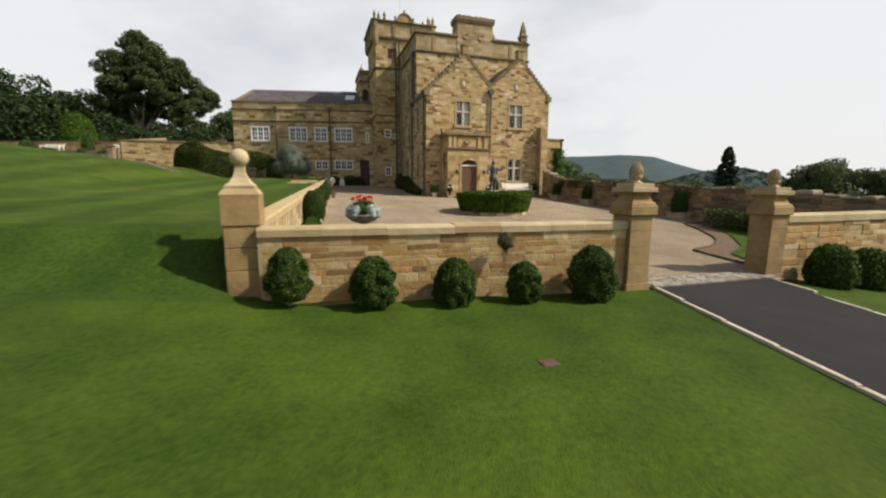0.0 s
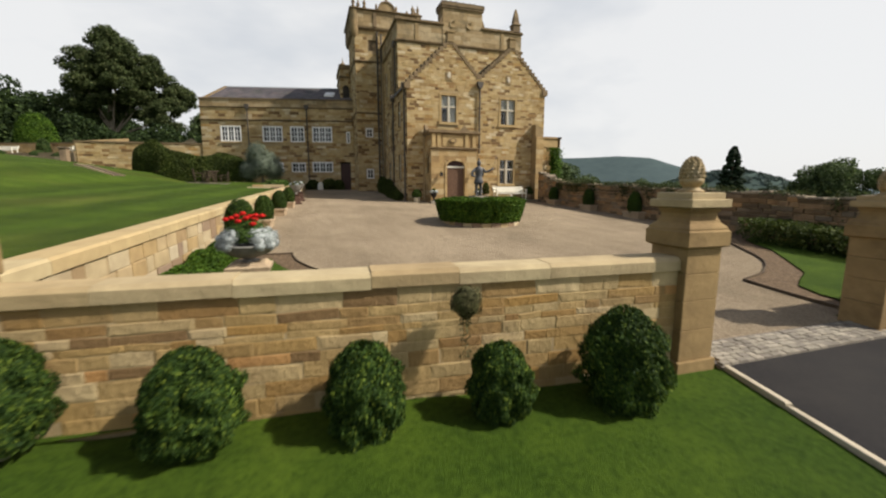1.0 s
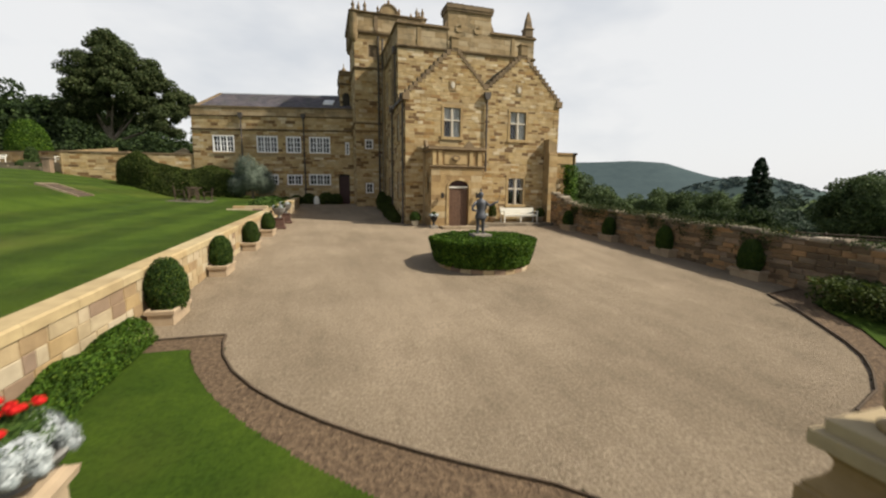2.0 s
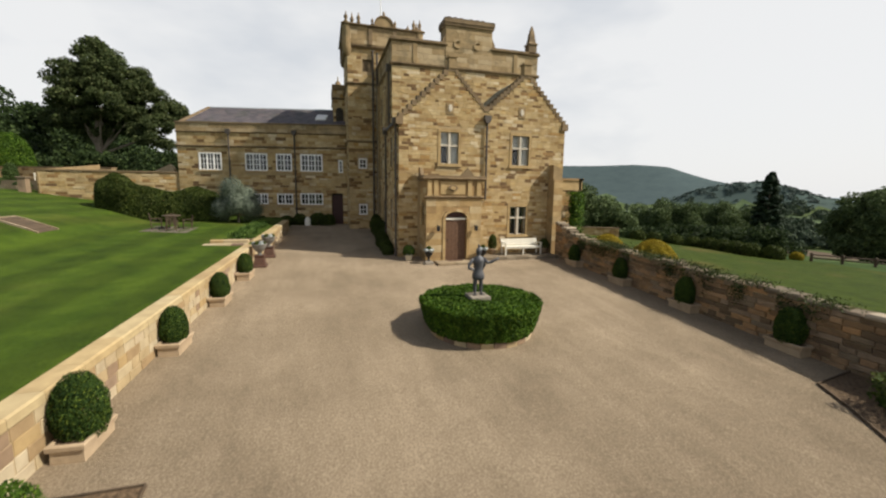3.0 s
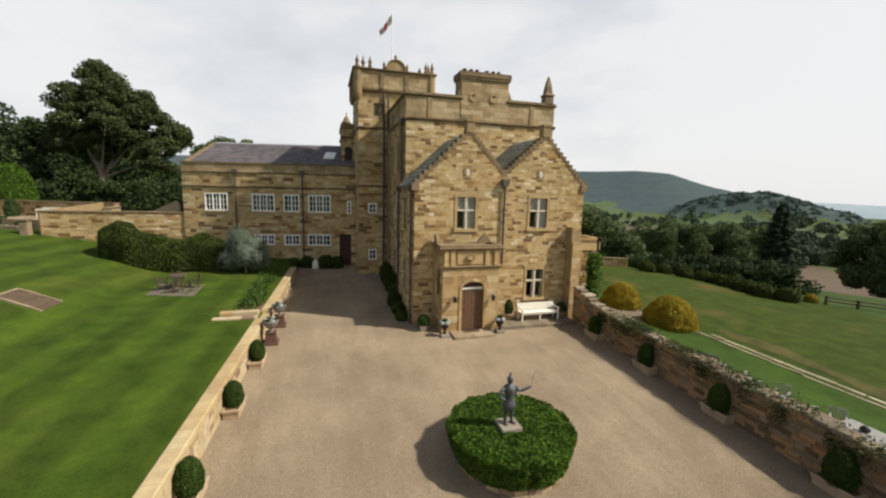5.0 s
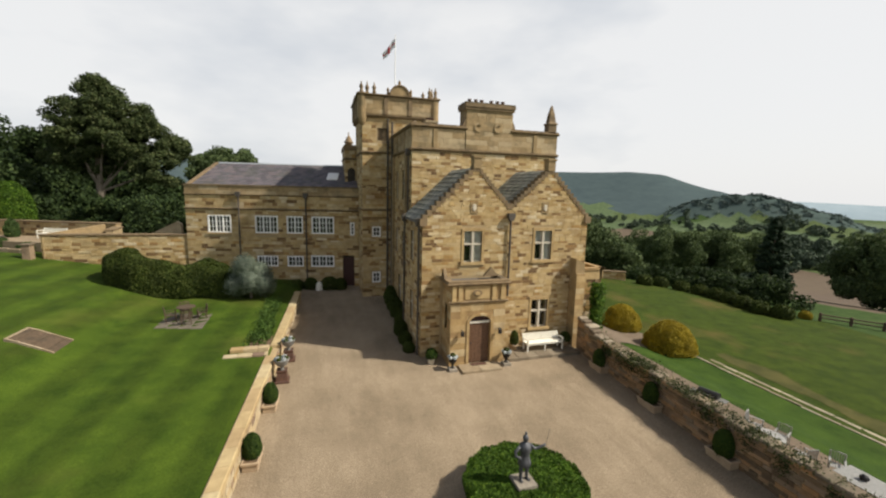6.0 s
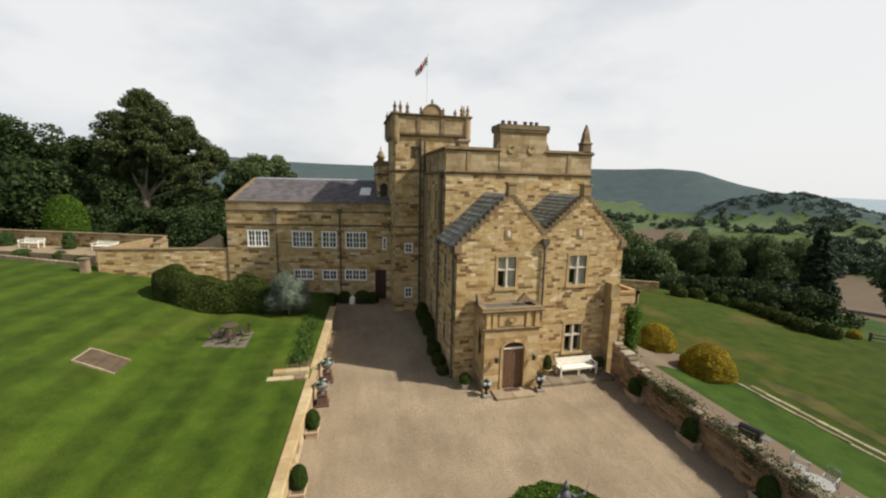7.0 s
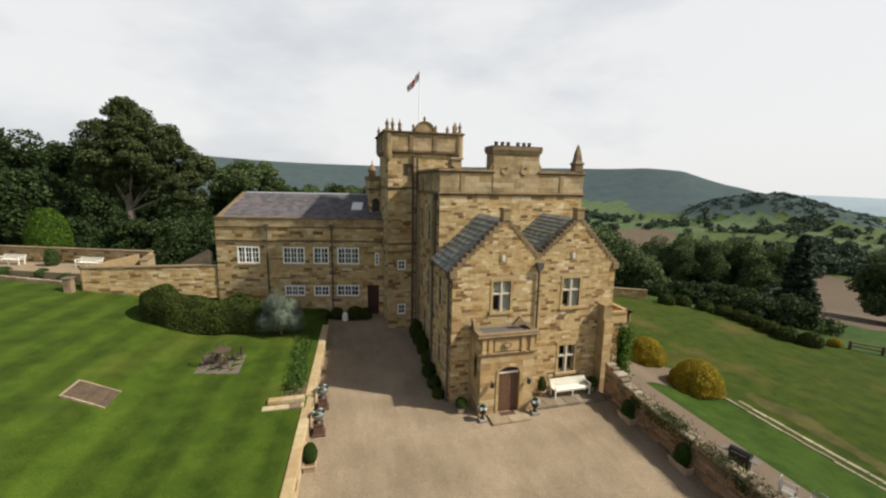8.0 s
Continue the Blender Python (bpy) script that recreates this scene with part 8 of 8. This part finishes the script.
far_tree = (-11.8, 80.0, land_z(-11.8, 80))
tree("garden_tree", far_tree, 4.0, [(2, 0, 6, 1), (-2, 0, 6, 1)], crown(5.2, 6.6, 4.9, 60, 81, 0, (0.9, 1.6)), 0.26, 300, M_SLOPEWOOD, 8, "round-headed green tree behind the wing roof", trunk_r=0.4)

conz = land_z(54.4, 40.0)
cf = base("conifer", (54.4, 40.0, conz), "narrow dark conifer standing above the garden", "tree")
part("trunk", Shape().tube([(54.4, 40, conz - 0.3), (54.4, 40, 7.0)], [0.22, 0.04], 8), M_BARK, cf)
P, N = [], []
rngc = np.random.RandomState(91)
H_C = 7.75 - conz
for k in range(64):
    w = k / 63
    rr = 2.25 * (1 - w) ** 0.75 + 0.10
    for j in range(5):
        a = rngc.rand() * 6.28
        d = rr * rngc.uniform(0.45, 1.0)
        p, q = ball_points(80, 900 + k * 5 + j, (0.5, 0.5, 0.28), 0.3, 0.6)
        P.append(p * (0.55 + 0.6 * (1 - w)) + np.array((54.4 + d * math.cos(a), 40 + d * math.sin(a), conz + 0.6 + (H_C - 0.7) * w - 0.12 * d)))
        N.append(q)
place("needles", leaf_mesh("needles", np.concatenate(P), np.concatenate(N), 0.15, M_CONIFER, 92, 2.0), cf)
rt = (72.5, 36.5, land_z(72.5, 36.5))
tree("garden_tree", rt, 3.0, [(2, 0, 5, 1), (-2.4, 0, 5, 1)], crown(7.2, 9.0, 0.8, 90, 95, 0.05, (1.0, 1.9)), 0.24, 300, M_SLOPEWOOD, 9, "spreading green tree below the garden", trunk_r=0.4)


def wood(name, spots, material, leaf, per, seed, label, squash=0.85):
    """Many trees at a distance as one mass of leaves: spots are (x, y, foot, height, radius)."""
    P, N = [], []
    rng = random.Random(seed)
    for k, (x, y, z, h, r) in enumerate(spots):
        m = 5 + int(h / 3)
        for j in range(m):
            w = rng.random()
            a = rng.random() * 6.28
            d = r * (1 - 0.75 * w) * rng.uniform(0.3, 0.9)
            rr = r * rng.uniform(0.38, 0.6)
            p, q = ball_points(max(20, int(per * rr * rr)), seed * 37 + k * 11 + j, (rr, rr, rr * squash), 0.3, 0.45, 2.4)
            P.append(p + np.array((x + d * math.cos(a), y + d * math.sin(a), z + h * (0.22 + 0.66 * w))))
            N.append(q)
    return thing(name, leaf_mesh(name, np.concatenate(P), np.concatenate(N), leaf, material, seed, 1.4, 0.9), label, "woodland", kind="stuff")


rng = random.Random(6)
sp = []
for k in range(60):
    x, y = rng.uniform(-16, 14), rng.uniform(112, 140)
    z = land_z(x, y)
    sp.append((x, y, z, (12.4 - z) * rng.uniform(0.8, 1.0), rng.uniform(2.0, 3.2)))
wood("valley_woodland", sp, M_SLOPEWOOD, 0.4, 60, 40, "mid-green woodland below the far hillside")
rng = random.Random(5)
sp = []
for k in range(84):
    az, r = rng.uniform(-52, -20.5), rng.uniform(88, 122)
    x, y = EYE_AT[0] + r * math.sin(radians(az)), EYE_AT[1] + r * math.cos(radians(az))
    z = land_z(x, y)
    top = 20.5 if az > -29 else 21.5 + 1.5 * math.sin(az * 1.3)
    sp.append((x, y, z, (top - z) * rng.uniform(0.72, 1.0), rng.uniform(3.4, 5.0)))
for k in range(26):
    x = rng.uniform(-60, -26)
    y = rng.uniform(60, 78) - 0.25 * (x + 30)
    sp.append((x, y, land_z(x, y), rng.uniform(6, 10), rng.uniform(2.8, 4)))
for k in range(12):
    x = rng.uniform(-60, -42)
    y = rng.uniform(48, 60)
    sp.append((x, y, land_z(x, y), rng.uniform(7, 12), rng.uniform(2.6, 4)))
for k in range(34):
    x = rng.uniform(-34, 6)
    y = rng.uniform(72, 110)
    sp.append((x, y, land_z(x, y), rng.uniform(5.5, 9.0), rng.uniform(2.6, 4)))
wood("woodland", sp, M_SHADEWOOD, 0.34, 95, 41, "mixed woodland above the terrace wall, shade in its leaf colour")
sp = []
for k in range(26):
    x = rng.uniform(-27, -8)
    y = rng.uniform(56, 63)
    sp.append((x, y, land_z(x, y), rng.uniform(2.2, 4.2), rng.uniform(1.3, 2.2)))
for k in range(34):
    x = rng.uniform(-19.5, -12.0)
    y = rng.uniform(53, 56) - 0.2 * (x + 16)
    sp.append((x, y, land_z(x, y), rng.uniform(3.6, 4.0), rng.uniform(0.9, 1.3)))
for k in range(16):
    x = rng.uniform(-13.5, -5.5)
    y = rng.uniform(47, 56)
    sp.append((x, y, land_z(x, y), rng.uniform(2.6, 4.0), rng.uniform(1.3, 2.0)))
wood("shrubbery", sp, M_SHADEWOOD, 0.20, 200, 42, "loose green shrubbery behind the terrace wall")
sp = []
for k in range(40):
    az, r = rng.uniform(31.5, 42.5), rng.uniform(62, 76)
    x, y = EYE_AT[0] + r * math.sin(radians(az)), EYE_AT[1] + r * math.cos(radians(az))
    z = land_z(x, y)
    top = 7.8 - 5.2 * smooth(35.5, 42.5, az)
    sp.append((x, y, z, max(2.5, (top - z) * rng.uniform(0.75, 1.0)), rng.uniform(2.0, 3.0)))
for k in range(54):
    az, r = rng.uniform(41.5, 55.5), rng.uniform(84, 102)
    x, y = EYE_AT[0] + r * math.sin(radians(az)), EYE_AT[1] + r * math.cos(radians(az))
    z = land_z(x, y)
    top = 4.3 + 1.1 * math.sin(az * 2.1) - 2.0 * smooth(45.5, 42, az)
    sp.append((x, y, z, max(3.0, (top - z) * rng.uniform(0.7, 1.0)), rng.uniform(2.4, 3.4)))
wood("slope_trees", sp, M_SLOPEWOOD, 0.24, 170, 43, "green trees on the slope below the garden")
sp = []
for k in range(70):
    i = rng.randrange(len(row) - 1)
    f = rng.random()
    x = row[i][0] + (row[i + 1][0] - row[i][0]) * f + rng.uniform(3.0, 9.0)
    y = row[i][1] + (row[i + 1][1] - row[i][1]) * f + rng.uniform(2.5, 8.0)
    sp.append((x, y, land_z(x, y) - 0.2, rng.uniform(1.4, 2.9), rng.uniform(1.1, 1.9)))
wood("slope_shrubs", sp, M_SHADEWOOD, 0.18, 230, 44, "dark shrubs along the edge of the slope")
# hedgerows, copses and the wooded knoll in the valley
sp = []
for k in range(1500):
    az, r = rng.uniform(26, 74), 75 + 135 * rng.random() ** 0.8
    u = az * 0.55 + 3 * math.sin(r * 0.03)
    v = math.log(r / 60) * 7.5 + 0.8 * math.sin(az * 0.21)
    edge = min(abs(u / 4.2 - round(u / 4.2)) * 4.2, abs(v - round(v)) * 1.2)
    if edge > 0.20 and rng.random() > 0.06 or 57 < az < 65 and r < 140 or 38.5 < az < 45 and 150 < r < 181:
        continue
    x, y = EYE_AT[0] + r * math.sin(radians(az)), EYE_AT[1] + r * math.cos(radians(az))
    sp.append((x, y, land_z(x, y), rng.uniform(1.2, 3.4), rng.uniform(1.0, 2.2)))
for k in range(90):
    az, r = rng.uniform(56, 68), rng.uniform(146, 172)
    x, y = EYE_AT[0] + r * math.sin(radians(az)), EYE_AT[1] + r * math.cos(radians(az))
    sp.append((x, y, land_z(x, y), rng.uniform(2.5, 5.0), rng.uniform(1.6, 2.8)))
for k in range(120):
    az, r = rng.uniform(34, 62), rng.uniform(196, 224)
    x, y = EYE_AT[0] + r * math.sin(radians(az)), EYE_AT[1] + r * math.cos(radians(az))
    if noise.noise((az * 0.35, r * 0.04, 5)) > 0.0:
        sp.append((x, y, land_z(x, y), rng.uniform(1.6, 3.0), rng.uniform(1.2, 2.4)))
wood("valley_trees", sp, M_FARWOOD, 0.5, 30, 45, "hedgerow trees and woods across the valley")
sp = []
for k in range(420):
    az, r = rng.uniform(45.5, 65.5), 235 + rng.gauss(0, 8)
    x, y = EYE_AT[0] + r * math.sin(radians(az)), EYE_AT[1] + r * math.cos(radians(az))
    sp.append((x, y, land_z(x, y) - 1.5, rng.uniform(1.2, 2.2), rng.uniform(1.3, 2.2)))
wood("ridge_trees", sp, M_RIDGEWOOD, 0.55, 14, 48, "woodland on a low ridge in the valley, haze in its leaf colour")
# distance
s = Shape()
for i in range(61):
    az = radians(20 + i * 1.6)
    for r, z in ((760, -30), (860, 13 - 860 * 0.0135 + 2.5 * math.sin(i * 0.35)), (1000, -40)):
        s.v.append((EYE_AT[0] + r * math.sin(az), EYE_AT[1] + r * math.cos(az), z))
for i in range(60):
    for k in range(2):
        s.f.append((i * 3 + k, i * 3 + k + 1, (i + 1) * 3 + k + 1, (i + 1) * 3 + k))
# the ridge carries its haze as base colour
thing("backdrop", np_mesh("backdrop", s.v, s.f, M_HAZE2, True), "moorland ridge on the horizon with haze as its pale blue colour", "hills", kind="structure")


# ---- single stones: kerbs, setts and wall blocks ----
U_WALL = unit_blocks(M_WALL, "stone", 0.035, 0.09, 12, 0.055)
U_PALE = unit_blocks(M_PALE, "stone", 0.03, 0.05)
U_SETT = unit_blocks(M_SETT, "sett", 0.12, 0.12)
U_KERB = unit_blocks(M_KERB, "kerb_stone", 0.03, 0.12)


blocks = [b for b in courses(free_spans(0.06, 6.30, []), 0.34, 1.56, (0.06, 0.165), (0.13, 0.62), 201) if b[1] + b[3] > front_z(b[0] - 0.85, 3.4) - 0.08]
single_blocks("stone", U_WALL, FW, blocks, front_wall, 0.06, (-0.001, 0.005), 0.0005, 202, 0.022)
near = courses(free_spans(0.0, 5.2, []), -0.25, 1.585, (0.10, 0.19), (0.24, 0.66), 203)
single_blocks("stone", U_WALL, FW2, near, gate_wall, 0.09, (-0.004, 0.014), 0.003, 204, 0.012)
far = joined_blocks(FW2, courses(free_spans(5.2, 14.0, []), -1.1, 1.585, (0.10, 0.19), (0.24, 0.66), 205), (0.008, 0.03), 0.006, 0.018, 206)
# the far stretch takes the stone with shade in its colour
tagged(place("stonework", far.mesh("stonework", M_OLD_SHADED), gate_wall), "", "", "", "stuff")


# left wall: larger dressed blocks that step with the slope
def left_blocks(a0, a1, seed, length=(0.22, 0.62)):
    rng = random.Random(seed)
    out = []
    for row in range(4):
        a = a0
        while a < a1 - 0.03:
            w = rng.uniform(*length)
            if a1 - a - w < 0.25:
                w = a1 - a
            y = 3.6 + a + w / 2
            lo, hi = court_z(0, y) - 0.04, left_top(y) - 0.17
            h = (hi - lo) / 4
            out.append((a, lo + row * h, w, h))
            a += w
    return out


rng = random.Random(210)
inv = left_wall.matrix_world.inverted()
lb = left_blocks(0.45, 31.0, 211)
near_l = [b for b in lb if b[0] < 22.0]
pick = near_l[:]
pick.sort(key=lambda b: b[0])
singles, rest_l = pick[:298], pick[298:] + [b for b in lb if b[0] >= 22.0]
ang = math.atan2(1, 0.042)
for a, z, w, h in singles:
    ob = new("stone", U_PALE[rng.randrange(5)])
    ob.parent, ob.matrix_parent_inverse = left_wall, inv
    p = LWf(a + w / 2, rng.uniform(-0.032, -0.024), z + h / 2)
    ob.matrix_basis = Matrix.LocRotScale(p, Euler((0, 0, ang)), (w - 0.008, 0.08, h - 0.008))
s = Shape()
rg = random.Random(212)
for a, z, w, h in rest_l:
    s.add(*block_verts(LWf, a, z, w, h, rg.uniform(0.008, 0.02), 0.006, 0.012, rg))
tagged(place("stonework", s.mesh("stonework", M_PALE_J), left_wall), "", "", "", "stuff")

# right wall: courses joined in one part, its shade put into the stone colour
def right_blocks():
    rg = random.Random(220)
    s = Shape()
    for row in range(9):
        a = 0.0
        while a < 20.2:
            w = rg.uniform(0.25, 0.75)
            y = 23.7 - a - w / 2
            lo, hi = court_z(0, y) - 0.05, right_top(y) - 0.04
            h = (hi - lo) / 9
            s.add(*block_verts(RWf, a, lo + row * h, w, h, rg.uniform(0.004, 0.04), 0.007, 0.02, rg))
            a += w
    return s


tagged(place("stonework", right_blocks().mesh("stonework", M_OLD_SHADED), right_wall), "", "", "", "stuff")
rg = random.Random(221)
a = 0.0
while a < 20.2:
    w = rg.uniform(0.22, 0.6)
    y = 23.7 - a - w / 2
    z = right_top(y) - 0.10
    x0, x1 = 15.80 + rg.uniform(-0.05, 0.08), 16.33 + rg.uniform(-0.08, 0.14)
    sh = Shape().box(x0, x1, y - w / 2 + 0.01, y + w / 2 - 0.01, z, z + rg.uniform(0.08, 0.19), 0.045)
    place("coping_stone", sh.mesh("coping_stone", M_LICHEN), right_wall)
    a += w

# setts across the gateway
rg = random.Random(230)
inv = threshold.matrix_world.inverted()
y = 3.12
row = 0
while y < 3.62:
    x = 6.0 + (0.07 if row % 2 else 0.0)
    hi = 9.14
    while x < hi:
        w = rg.uniform(0.10, 0.15)
        ob = new("sett", U_SETT[rg.randrange(5)])
        ob.parent, ob.matrix_parent_inverse = threshold, inv
        ob.matrix_basis = Matrix.LocRotScale((x + w / 2, y + 0.05, court_z(x, y) - 0.005 + rg.uniform(-0.005, 0.006)), Euler((radians(-90), 0, rg.uniform(-0.05, 0.05))), (w - 0.010, 0.08, 0.076))
        x += w
    y += 0.086
    row += 1

# kerb stones along the drive
kerbs = base("drive_kerb", (5.7, 2.0, front_z(5.7, 2.0)), "pale stone kerb edging along the drive", "kerb", kind="structure")
inv = kerbs.matrix_world.inverted()
for side in (-1, 1):
    y = 3.25 if side < 0 else 3.05
    while y > -7.5:
        w = rg.uniform(0.85, 0.95)
        ya, yb = y, y - w
        xa, xb = drive_edge(ya, side), drive_edge(yb, side)
        ob = new("kerb_stone", U_KERB[rg.randrange(5)])
        ob.parent, ob.matrix_parent_inverse = kerbs, inv
        xm, ym = (xa + xb) / 2 + side * 0.03, (ya + yb) / 2
        ob.matrix_basis = (Matrix.Translation((xm, ym, drive_z(xm, ym) - 0.030)) @ Matrix.Rotation(math.atan2(yb - ya, xb - xa), 4, "Z") @ Matrix.Rotation(radians(-90), 4, "X") @ Matrix.Diagonal((w * 1.035, 0.13, 0.070, 1)))
        y -= w
